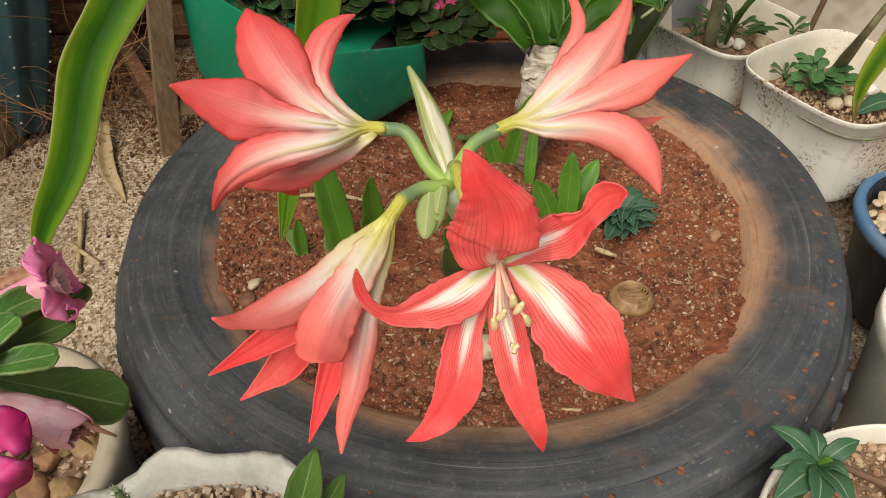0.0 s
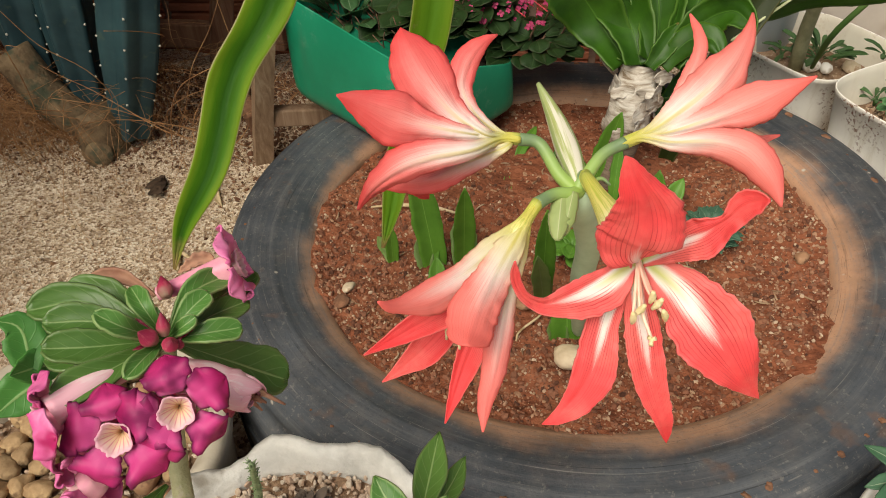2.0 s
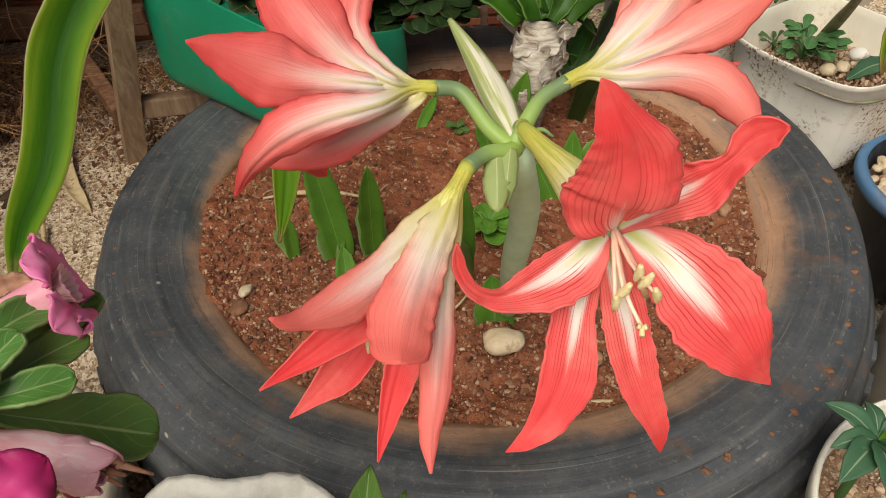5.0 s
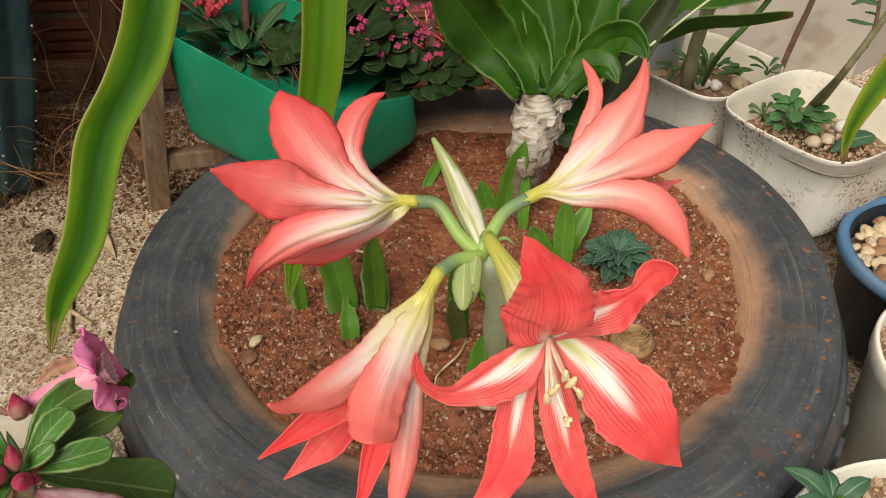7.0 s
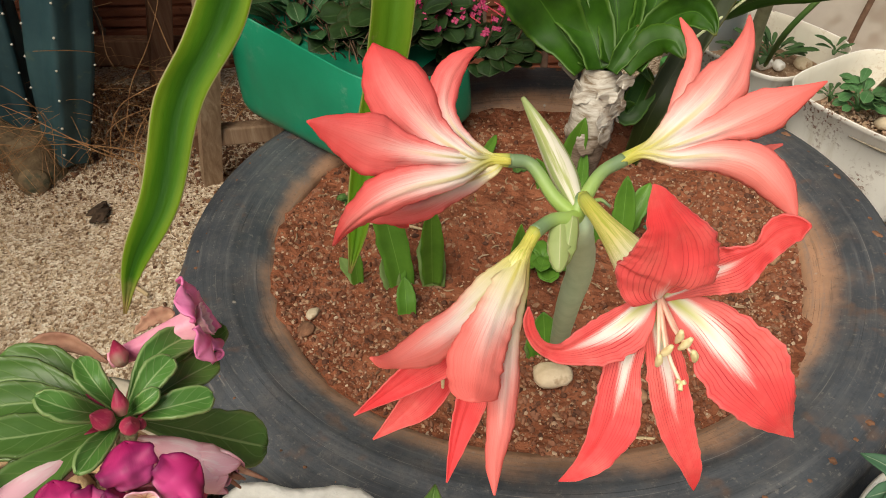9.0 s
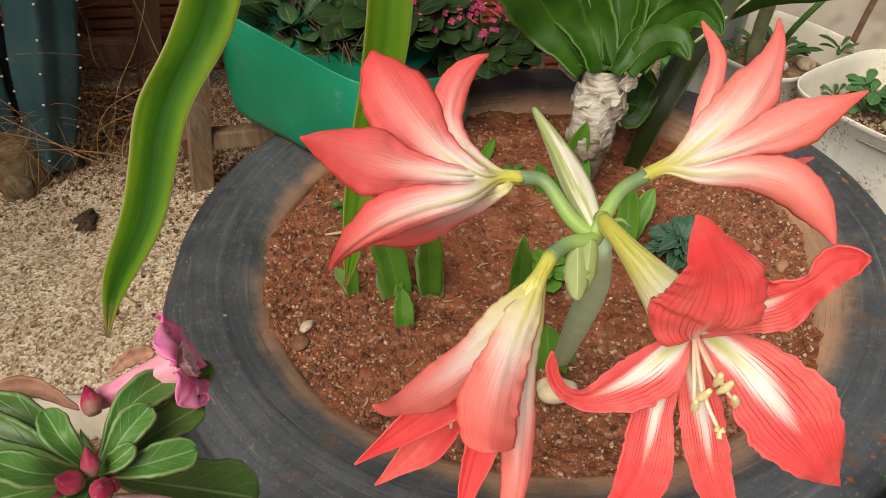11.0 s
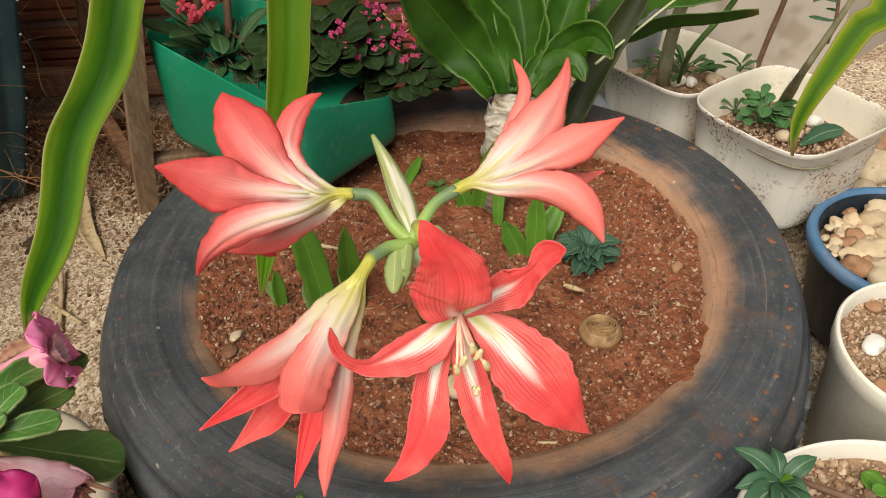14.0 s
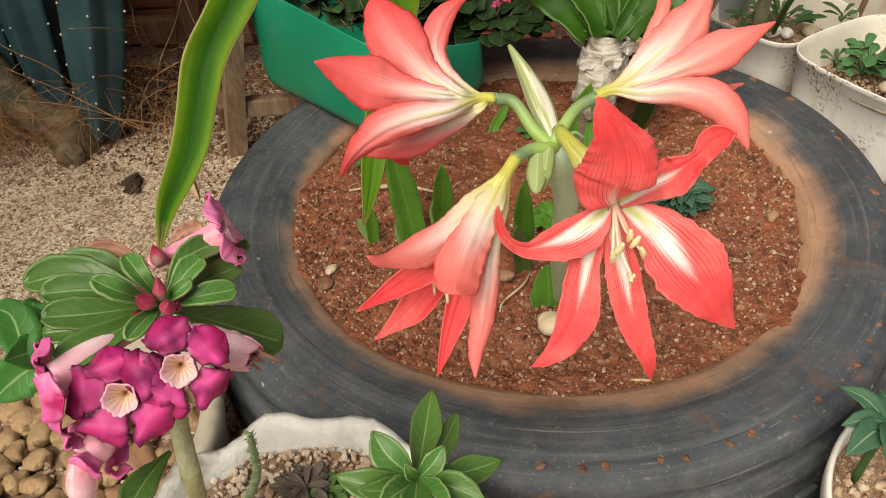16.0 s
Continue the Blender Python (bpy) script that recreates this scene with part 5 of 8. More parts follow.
SAPLING = speckled("grey_green_bark", (0.20, 0.20, 0.11), (0.34, 0.33, 0.20), 50, 0.8, (0.20, 0.17, 0.11), 40.0, 0.5, 0.002)
BROWN_STEM = speckled("brown_stem", (0.10, 0.055, 0.035), (0.19, 0.11, 0.07), 60, 0.8)
BLUISH_LEAF = leaf_material("bluish_leaf", (0.035, 0.105, 0.06), (0.085, 0.19, 0.10), (0.32, 0.42, 0.28), 0.0, 0.5, None, 0.0, 0.06)
SUCC_LEAF = leaf_material("succulent_leaf", (0.050, 0.15, 0.050), (0.12, 0.28, 0.10), (0.16, 0.30, 0.14), 0.0, 0.4, (0.14, 0.28, 0.10))
FERN_GREEN = leaf_material("fern_leaf", (0.035, 0.09, 0.03), (0.08, 0.17, 0.05), (0.12, 0.22, 0.08), 0.0, 0.5)


def square_tub(center, half, turn, height, label, seed, mat=None):
    c = Vector(center)
    t = thing("plant_tub", c, label, "plant pot", "square white tubs")
    lv = [(0.82, 0.0), (0.85, 0.003), (0.865, 0.010), (0.93, height * 0.55), (0.978, height - 0.0075), (0.993, height - 0.0065), (0.999, height - 0.0015), (0.995, height), (0.985, height - 0.0012), (0.968, height - 0.010), (0.915, height * 0.50), (0.905, height * 0.47)]
    shell = part("tub", rounded_shell(c, half, half, lv, turn, 4.4, 96, 0.010, seed), [mat or WHITE_TUB, TUB_INSIDE], t)
    for i, face in enumerate(shell.data.polygons):
        face.material_index = 1 if i % (len(lv) - 1) >= 8 and i < 96 * (len(lv) - 1) else 0
    n = 40
    verts = [c + Vector((0, 0, height * 0.61))]
    ct, st = math.cos(radians(turn)), math.sin(radians(turn))
    for ring in (0.35, 0.7, 0.93):
        for i in range(n):
            a = 2 * math.pi * i / n
            r = half * ring * (abs(math.cos(a)) ** 4.4 + abs(math.sin(a)) ** 4.4) ** (-1 / 4.4)
            x, y = r * math.cos(a), r * math.sin(a)
            verts.append(c + Vector((x * ct - y * st, x * st + y * ct, height * 0.59 + 0.004 * noise.noise((x * 60, y * 60, seed)))))
    faces = [(0, 1 + i, 1 + (i + 1) % n) for i in range(n)] + [(1 + k * n + i, 1 + (k + 1) * n + i, 1 + (k + 1) * n + (i + 1) % n, 1 + k * n + (i + 1) % n) for k in range(2) for i in range(n)]
    part("potting_soil", (verts, faces), TUB_SOIL, t)
    return t


P2 = Vector((0.438, 0.700, 0.112))
P1 = Vector((0.362, 0.862, 0.105))
square_tub(P2, 0.084, 29, 0.110, "square white plastic tub, speckled brown with mould, planted", 5)
square_tub(P1, 0.079, 33, 0.100, "square off-white plastic tub, stained, with a young tree", 9)
ledge = []
for q in range(40):
    a = radians(190 + 110 * q / 39)
    r = 0.0832 * (abs(math.cos(a)) ** 4.4 + abs(math.sin(a)) ** 4.4) ** (-1 / 4.4)
    ledge.append(P2 + Matrix.Rotation(radians(29), 3, "Z") @ Vector((r * math.cos(a), r * math.sin(a), 0.0925 + 0.002 * math.sin(q / 6))))
part("ledge", tube(ledge, [0.0006, 0.0015, 0.0013, 0.0009, 0.0004], 6, 80), BARK, [o for o in scene.objects if o.name == "plant_tub"][0], "dirty groove under the rim")


def round_pot(name, center, radius, height, wall, mat, soil, label, soil_depth=0.02, taper=0.78, category="plant pot", wob=0.0, group=""):
    c = Vector(center)
    t = thing(name, c, label, category, group)
    prof = [(radius * taper, 0.0), (radius * (taper + 0.02), 0.004), (radius * 0.97, height * 0.86), (radius, height * 0.88), (radius * 1.01, height - 0.004), (radius - wall * 0.3, height), (radius - wall, height - 0.003), (radius - wall * 1.3, height - soil_depth), (radius - wall * 1.6, height - soil_depth - 0.01)]
    part("pot", revolve(prof, 72, c, (lambda a, j: (wob * math.sin(2 * a + 1), wob * 0.6 * math.sin(3 * a))) if wob else None), mat, t)
    verts = [c + Vector((0, 0, height - soil_depth + 0.003))]
    n = 36
    for ring in (0.4, 0.75, 1.0):
        for i in range(n):
            a = 2 * math.pi * i / n
            r = (radius - wall * 1.2) * ring
            x, y = r * math.cos(a), r * math.sin(a)
            verts.append(c + Vector((x, y, height - soil_depth + 0.004 * noise.noise((x * 50, y * 50, radius * 9)))))
    faces = [(0, 1 + i, 1 + (i + 1) % n) for i in range(n)] + [(1 + k * n + i, 1 + (k + 1) * n + i, 1 + (k + 1) * n + (i + 1) % n, 1 + k * n + (i + 1) % n) for k in range(2) for i in range(n)]
    part("potting_soil", (verts, faces), soil, t)
    return t


BLUE = Vector((0.528, 0.556, 0.02))
# pot body: blue plastic with the shade on it put into the colour
SHADED_BLUE = stained_plastic("shaded_blue_plastic", (0.012, 0.018, 0.030), (0.05, 0.05, 0.05), 0.2)
blue_pot = round_pot("flower_pot", BLUE, 0.096, 0.117, 0.008, SHADED_BLUE, TUB_SOIL, "round blue plastic pot, body coloured dark as in shade, filled with river pebbles", 0.028)
part("rim", revolve([(0.0935, 0.104), (0.0985, 0.1045), (0.1005, 0.109), (0.1005, 0.115), (0.0985, 0.1188), (0.0950, 0.1195), (0.0905, 0.1180), (0.0895, 0.111)], 96, BLUE), BLUE_TUB, blue_pot, "rolled blue plastic rim")
BUCKET = Vector((0.458, 0.392, 0.0))
round_pot("bucket", BUCKET, 0.086, 0.168, 0.0035, CREAM_TUB, TUB_SOIL, "cut-down cream plastic bucket filled with sandy soil", 0.022, 0.78, "bucket", 0.003)
SEEDLING = Vector((0.322, 0.196, 0.0))
round_pot("plant_pot", SEEDLING, 0.113, 0.172, 0.003, CREAM_TUB, TUB_SOIL, "round white plastic pot with brown soil and a seedling", 0.022, 0.72, wob=0.003)

PEB_CREAM = speckled("cream_stone", (0.48, 0.36, 0.23), (0.68, 0.55, 0.39), 40, 0.8, (0.42, 0.26, 0.15), 50.0, 0.5, vary=0.25)
RUBBLE = grit_material("rubble", (0.27, 0.15, 0.09), (0.50, 0.35, 0.23), (0.66, 0.52, 0.38), (0.40, 0.21, 0.13))


def in_pot(center, radius, z):
    def spot(rnd):
        a, r = rnd.uniform(0, 6.283), radius * math.sqrt(rnd.random())
        return center.x + r * math.cos(a), center.y + r * math.sin(a), z + rnd.uniform(0, 0.002)
    return spot


tagged(part("gravel", scattered(2600, 45, in_pot(BUCKET, 0.079, 0.146), 0.0009, 0.0036), RUBBLE, None, smooth=False), "sandy rubble and grit in the bucket", "gravel", kind="stuff")
tagged(part("gravel", scattered(3000, 46, in_pot(SEEDLING, 0.106, 0.150), 0.0010, 0.0042), RUBBLE, None, smooth=False), "brown crumbs of soil in the white pot", "soil", kind="stuff")
tagged(part("gravel", scattered(900, 47, in_pot(P2, 0.066, P2.z + 0.071), 0.0010, 0.0036), RUBBLE, None, smooth=False), "gritty brown soil in the white tub", "soil", kind="stuff")
# pebbles in the blue pot
rnd = random.Random(21)
big = []
for i in range(90):
    for _ in range(60):
        a, r = rnd.uniform(0, 6.283), 0.080 * math.sqrt(rnd.random())
        s = rnd.uniform(0.013, 0.0205) if i < 16 else (rnd.uniform(0.006, 0.011) if i < 44 else rnd.uniform(0.004, 0.007))
        x, y = BLUE.x + r * math.cos(a), BLUE.y + r * math.sin(a)
        if all(math.hypot(x - p, y - q) > (s + u) * 0.66 for p, q, u in big) and r + s * 0.8 < 0.085:
            big.append((x, y, s))
            break
for i, (x, y, s) in enumerate(big):
    c = (x, y, 0.121 + s * 0.3 + rnd.uniform(0, 0.004))
    white = i in (2, 17)
    ob = part("pebble", stone(c, (s * 1.2, s * 0.95, s * 0.7), i + 50, 3, 0.42), PEB_WHITE if white else (PEB_BROWN if i % 5 == 3 else PEB_CREAM if i % 3 else PEB_PALE), None, at=c)
    tagged(ob, "white pebble in the blue pot" if white else "rounded tan river pebble in the blue pot", "pebble", "pebbles in the blue pot")
stick = part("stick", tube([(0.572, 0.585, 0.11), (0.585, 0.590, 0.20), (0.592, 0.600, 0.34)], [0.004, 0.0035, 0.003], 8, 8), BROWN_STEM, None, at=(0.572, 0.585, 0.11))
tagged(stick, "dark brown bare stem standing in the pebbles", "stem")

for label, c, size, m in (
    ("oval white pebble on sandy soil", (0.4090, 0.4105, 0.1520), (0.0125, 0.0085, 0.005), PEB_WHITE),
    ("flat reddish tile chip in the bucket", (0.3978, 0.3607, 0.1500), (0.014, 0.012, 0.005), PEB_BROWN),
    ("reddish chip on sandy soil", (0.4334, 0.4566, 0.1510), (0.009, 0.007, 0.004), PEB_BROWN),
    ("grey stone on brown potting soil", (0.3183, 0.2520, 0.1560), (0.011, 0.007, 0.006), speckled("grey_stone", (0.20, 0.21, 0.23), (0.34, 0.35, 0.37), 40, 0.7)),
    ("pink-brown rock behind the tubs", (0.5773, 0.7210, 0.1180), (0.030, 0.022, 0.020), PEB_PALE),
    ("pale rock beside the white tub", (0.5491, 0.6802, 0.1120), (0.020, 0.016, 0.012), PEB_PALE),
    ("tan rock on the ground", (0.6154, 0.7727, 0.1180), (0.026, 0.020, 0.016), PEB_BROWN),
):
    tagged(part("stone", stone(c, size, len(label), 3, 0.2), m, None, at=c), label, "stone")
tagged(part("twig", tube([(0.2874, 0.2802, 0.1600), (0.3078, 0.2639, 0.1650), (0.3367, 0.2499, 0.1650)], [0.0022, 0.0028, 0.0028], 7, 8), BROWN_STEM, None, at=(0.2874, 0.2802, 0.1600)), "brown twig lying in the pot", "twig")

# seedling in the white pot
seed_c = Vector((0.2423, 0.2457, 0.2175))
seedling = thing("seedling", (seed_c.x, seed_c.y, 0.150), "young plant with blue-green leaves and pale midribs", "plant")
part("stem", tube([(seed_c.x, seed_c.y, 0.148), seed_c], [0.003, 0.0025], 8, 5), FERN_GREEN, seedling)
for i, tip in enumerate([(0.2177, 0.2682, 0.2265), (0.2453, 0.2699, 0.2216), (0.2684, 0.2575, 0.2262), (0.2095, 0.2404, 0.2239), (0.2471, 0.2129, 0.2262), (0.2050, 0.2201, 0.2224), (0.2253, 0.2099, 0.2260), (0.2495, 0.2303, 0.2312)]):
    t = Vector(tip)
    m = seed_c.lerp(t, 0.5) + Vector((0, 0, 0.006))
    part("leaf", blade([seed_c, m, t], (t - seed_c).length * 0.20, (0, -0.3, 1), LANCE, 0.2, 0.02, 6, 10, i), BLUISH_LEAF, seedling, solid=0.0007)
part("leaf", blade([seed_c, seed_c + Vector((0.002, -0.002, 0.006)), seed_c + Vector((0.004, -0.003, 0.010))], 0.004, (0, -0.3, 1), OVAL, 0.3), YOUNG_GREEN, seedling, "fresh light green heart leaf", solid=0.0006)
tagged(weed((0.3457, 0.2660, 0.1540), 6, 0.02, YOUNG_GREEN, "small green weed in brown potting soil", 71), "small green weed in brown potting soil", "weed")


def bush(name, base, leaves, spread, height, leaf, mat, label, seed, stem=None, category="plant", width=0.3, up=0.6):
    """A loose bush: leaves on short stems over a round."""
    rnd = random.Random(seed)
    b = Vector(base)
    t = thing(name, b, label, category)
    for i in range(leaves):
        a = rnd.uniform(0, 6.283)
        r = spread * math.sqrt(rnd.random())
        h = height * rnd.uniform(0.25, 1.0) * (1 - 0.4 * r / spread)
        o = b + Vector((r * 0.6 * math.cos(a), r * 0.6 * math.sin(a), h * 0.7))
        d = Vector((math.cos(a + rnd.uniform(-0.7, 0.7)), math.sin(a + rnd.uniform(-0.7, 0.7)), rnd.uniform(-0.2, up)))
        l = leaf * rnd.uniform(0.7, 1.2)
        part("leaf", blade([o, o + d * l * 0.5 + Vector((0, 0, l * 0.1)), o + d * l], l * width, (rnd.uniform(-0.3, 0.3), -0.4, 1), OVAL, 0.25, 0.04, 4, 7, seed + i), mat, t, solid=0.0005)
        if i % 3 == 0:
            part("stem", tube([b, b.lerp(o, 0.6) + Vector((0, 0, 0.004)), o], [0.0016, 0.0013, 0.001], 5, 5), stem or mat, t)
    return t


# plants in the tubs
bush("succulent", (0.4204, 0.7248, 0.1860), 40, 0.032, 0.060, 0.019, SUCC_LEAF, "leafy green succulent in the white tub", 81, None, "succulent", 0.32)
bush("fern", (0.3803, 0.8840, 0.1700), 22, 0.040, 0.030, 0.030, FERN_GREEN, "low feathery green weeds round a stem", 83, None, "plant", 0.12)
bush("weed", (0.3363, 0.8922, 0.1700), 10, 0.018, 0.026, 0.024, FERN_GREEN, "small grassy weed in the tub", 85, None, "weed", 0.10)
bush("weed", (0.3980, 0.7469, 0.1860), 12, 0.018, 0.024, 0.022, FERN_GREEN, "grassy weed at the tub's edge", 87, None, "weed", 0.10)
bush("weed", (0.4312, 0.8307, 0.2000), 8, 0.012, 0.020, 0.02, FERN_GREEN, "small weed between the two tubs", 88, None, "weed", 0.12)
flat_leaf = thing("weed", (0.4771, 0.6937, 0.1860), "flat blue-green leaf lying in the tub", "weed")
part("leaf", blade([(0.4450, 0.6729, 0.1880), (0.4768, 0.6898, 0.1920), (0.5063, 0.7003, 0.1900)], 0.012, (0, -0.2, 1), OVAL, 0.1, 0.05, 6, 10), BLUISH_LEAF, flat_leaf, solid=0.0007)
for nm, pts, r, label in (
    ("sapling", ((0.3500, 0.8700, 0.1600), (0.3480, 0.8650, 0.2380), (0.3560, 0.8500, 0.3400), (0.3600, 0.8400, 0.5400)), (0.0088, 0.0078, 0.0075, 0.0070), "grey-green young trunk standing in the white tub"),
    ("sapling", ((0.4643, 0.7677, 0.1860), (0.4004, 0.6367, 0.2979), (0.4116, 0.6285, 0.3465), (0.4163, 0.6178, 0.3867)), (0.0064, 0.0060, 0.0036, 0.0025), "thin grey bare trunk leaning from the tub"),
    ("stake", ((0.5150, 0.9580, 0.1080), (0.5200, 0.9540, 0.1800), (0.5290, 0.9500, 0.2600), (0.5400, 0.9400, 0.4600)), (0.0042, 0.004, 0.0036, 0.0034), "thin dark brown stake by the wall"),
):
    ob = thing(nm, pts[0], label, "trunk" if nm == "sapling" else "stake")
    part("trunk" if nm == "sapling" else "pole", tube(list(pts), list(r), 10, 12), SAPLING if nm == "sapling" else BROWN_STEM, ob)
for label, c, size, m in (
    ("white pebble in the tub", (0.4800, 0.7183, 0.1900), (0.010, 0.008, 0.008), PEB_WHITE),
    ("white chip at the foot of the trunk", (0.3669, 0.8664, 0.1730), (0.012, 0.010, 0.008), PEB_WHITE),
    ("pale chip in the stained tub", (0.3841, 0.8600, 0.1720), (0.008, 0.008, 0.006), PEB_WHITE),
    ("tan stone in the stained tub", (0.4154, 0.8631, 0.1720), (0.012, 0.009, 0.007), PEB_PALE),
    ("tan stone in the white tub", (0.4327, 0.6914, 0.1900), (0.011, 0.008, 0.007), PEB_PALE),
    ("small tan stone in the white tub", (0.4508, 0.6958, 0.1900), (0.009, 0.007, 0.006), PEB_PALE),
):
    tagged(part("pebble", stone(c, size, len(label), 2, 0.25), m, None, at=c), label, "pebble", "pebbles in the tubs")

sprig = thing("sprig", (0.3670, 0.8633, 0.1680), "thin pale green stalk leaning out of the tub", "stem")
part("stem", tube([(0.3670, 0.8633, 0.1680), (0.3456, 0.7856, 0.2527), (0.3724, 0.7738, 0.3066), (0.3832, 0.7612, 0.3477)], [0.0022, 0.0034, 0.0034, 0.0030], 8, 14), OLIVE_GREEN, sprig)
twigs = thing("hanging_branch", (0.4251, 0.6489, 0.3347), "thin dark twig with a few bluish-green leaves", "branch")
part("twig", tube([(0.4207, 0.6457, 0.3221), (0.4259, 0.6527, 0.3442), (0.4309, 0.6743, 0.3736)], [0.002, 0.0018, 0.0018], 6, 8), BROWN_STEM, twigs)
for i, (a, m, b) in enumerate((((0.4263, 0.6581, 0.3573), (0.4223, 0.6727, 0.3562), (0.4167, 0.6855, 0.3493)), ((0.4261, 0.6517, 0.3423), (0.4170, 0.6572, 0.3416), (0.4097, 0.6729, 0.3389)), ((0.4271, 0.6541, 0.3491), (0.4287, 0.6647, 0.3469), (0.4276, 0.6768, 0.3443)))):
    part("leaf", blade([a, m, b], 0.007 if i == 0 else 0.003, (0, -0.4, 0.8), OVAL, 0.2, 0.05, 6, 8, 60 + i), BLUISH_LEAF, twigs, solid=0.0005)


# ---- behind the tyre ----


def green_plastic():
    k = Mat("green_plastic", 0.45, 0.4)
    col = k.ramp(k.noise(9.0, 4.0), (0.3, (0.006, 0.20, 0.105)), (0.7, (0.012, 0.28, 0.155)))
    scuff = k.math("MULTIPLY", k.smooth(k.noise(45.0, 6.0, 0.7), 0.52, 0.72), k.smooth(k.noise(10.0, 3.0), 0.46, 0.60))
    col = k.mix(k.math("MULTIPLY", scuff, 0.6), col, (0.20, 0.36, 0.27))
    col = k.mix(k.math("MULTIPLY", k.smooth(k.noise(1.0, 5.0, 0.6, vec=k.stretch(k.coord(), 40.0, 40.0, 6.0)), 0.55, 0.72), 0.3), col, (0.06, 0.15, 0.09))
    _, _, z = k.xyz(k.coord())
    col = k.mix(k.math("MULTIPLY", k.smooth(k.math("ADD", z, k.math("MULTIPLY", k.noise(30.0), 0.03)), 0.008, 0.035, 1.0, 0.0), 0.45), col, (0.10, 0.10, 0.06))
    k.base(col)
    k.bump(k.noise(120.0, 3.0), 0.08, 0.001)
    return k.m


GREEN_BAG = green_plastic()
ROSETTE_GREEN = leaf_material("rosette_leaf", (0.008, 0.038, 0.003), (0.046, 0.138, 0.008), (0.08, 0.20, 0.02), 0.0, 0.46, (0.075, 0.165, 0.018), 0.05, 0.02)
DARK_STRAP = leaf_material("dark_olive_leaf", (0.011, 0.020, 0.003), (0.026, 0.040, 0.006), (0.05, 0.06, 0.02), 0.0, 0.45, (0.09, 0.09, 0.03), 0.1, 0.02)
KAL_GREEN = leaf_material("kalanchoe_leaf", (0.006, 0.022, 0.006), (0.028, 0.072, 0.014), (0.05, 0.10, 0.03), 5.0, 0.60, (0.045, 0.06, 0.020))
GREYGREEN = leaf_material("greyish_leaf", (0.022, 0.075, 0.026), (0.060, 0.150, 0.052), (0.2, 0.3, 0.17), 6.0, 0.5)
MAGENTA = speckled("magenta_petal", (0.26, 0.008, 0.06), (0.58, 0.06, 0.19), 120, 0.5, bump=0.1)
ROSE_RED = speckled("rose_red_petal", (0.62, 0.04, 0.07), (0.72, 0.09, 0.13), 80, 0.5, bump=0.1)
PALE_RIB = speckled("pale_leaf_rib", (0.34, 0.40, 0.20), (0.55, 0.57, 0.36), 60, 0.6)
PAPER = speckled("papery_bark", (0.24, 0.18, 0.12), (0.56, 0.50, 0.42), 20, 0.8, (0.12, 0.075, 0.045), 34.0, 0.8, 0.004)


def wood_material(name, dark, mid, light):
    k = Mat(name, 0.8, 0.25)
    co = k.coord()
    grain = k.noise(1.0, 6.0, 0.65, vec=k.stretch(co, 120.0, 120.0, 9.0), distort=0.6)
    col = k.ramp(grain, (0.3, dark), (0.55, mid), (0.75, light))
    col = k.mix(k.math("MULTIPLY", k.random(), 0.5), col, (0.12, 0.06, 0.04))
    k.base(col)
    k.bump(grain, 0.4, 0.0015)
    return k.m


WOOD = wood_material("weathered_wood", (0.17, 0.10, 0.06), (0.31, 0.21, 0.135), (0.44, 0.33, 0.23))
# reddish boards; the shade by the wall is mixed into their colour
RED_WOOD_SHADED = wood_material("reddish_wood_shaded", (0.11, 0.05, 0.028), (0.22, 0.115, 0.066), (0.33, 0.20, 0.125))

# the green planter, tilted a little towards the tyre's middle
G = Vector((-0.140, 0.760, 0.183))
planter = thing("planter_bag", G, "tall green plastic planter, scuffed, with flowering plants", "planter")
gl = [(0.93, 0.0), (0.965, 0.002), (0.985, 0.008), (0.99, 0.018), (0.985, 0.06), (0.975, 0.112), (0.967, 0.114), (0.955, 0.112), (0.935, 0.085), (0.925, 0.083)]
gv, gf, gu = rounded_shell((0, 0, 0), 0.122, 0.086, gl, -40.5, 7.0, 128, 0.004, 3)
tilt = Matrix.Translation(G)
shear = []
for v in gv:
    q = tilt @ Vector(v)
    q.z -= (0.14 * (q.x - G.x) + 0.24 * (0.654 * (q.x - G.x) + 0.757 * (q.y - G.y) + 0.086) * step(-0.02, 0.10, 0.757 * (q.x - G.x) - 0.654 * (q.y - G.y))) * (v[2] / 0.114)
    shear.append(q)
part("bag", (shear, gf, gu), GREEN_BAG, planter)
dv, df, du = rounded_shell((0, 0, 0), 0.122, 0.086, [(0.01, 0.066), (0.5, 0.067), (0.935, 0.064)], -40.5, 7.0, 64, 0.004, 3)
dv = [tilt @ Vector(v) - Vector((0, 0, 0.14 * ((tilt @ Vector(v)).x - G.x) * 0.8)) for v in dv]
part("potting_soil", (dv, df, du), speckled("dark_soil", (0.02, 0.012, 0.008), (0.065, 0.04, 0.026), 80, 0.95), planter)


def blossom(center, size, mat, parent, petals=4, seed=0, face=(0, -0.6, 0.8)):
    """A tiny flower of a few round petals, joined."""
    rnd = random.Random(seed)
    n = Vector(face).normalized()
    s = n.cross(Vector((1, 0.2, 0))).normalized()
    u = n.cross(s)
    shapes = []
    for i in range(petals):
        a = 6.283 * i / petals + rnd.uniform(0, 0.5)
        d = s * math.cos(a) + u * math.sin(a)
        shapes.append(blade([Vector(center), Vector(center) + d * size * 0.55 + n * size * 0.15, Vector(center) + d * size], size * 0.42, n, OVAL, 0.2, 0, 4, 4, seed))
    return part("flower", merged(shapes), mat, parent, solid=0.0004)


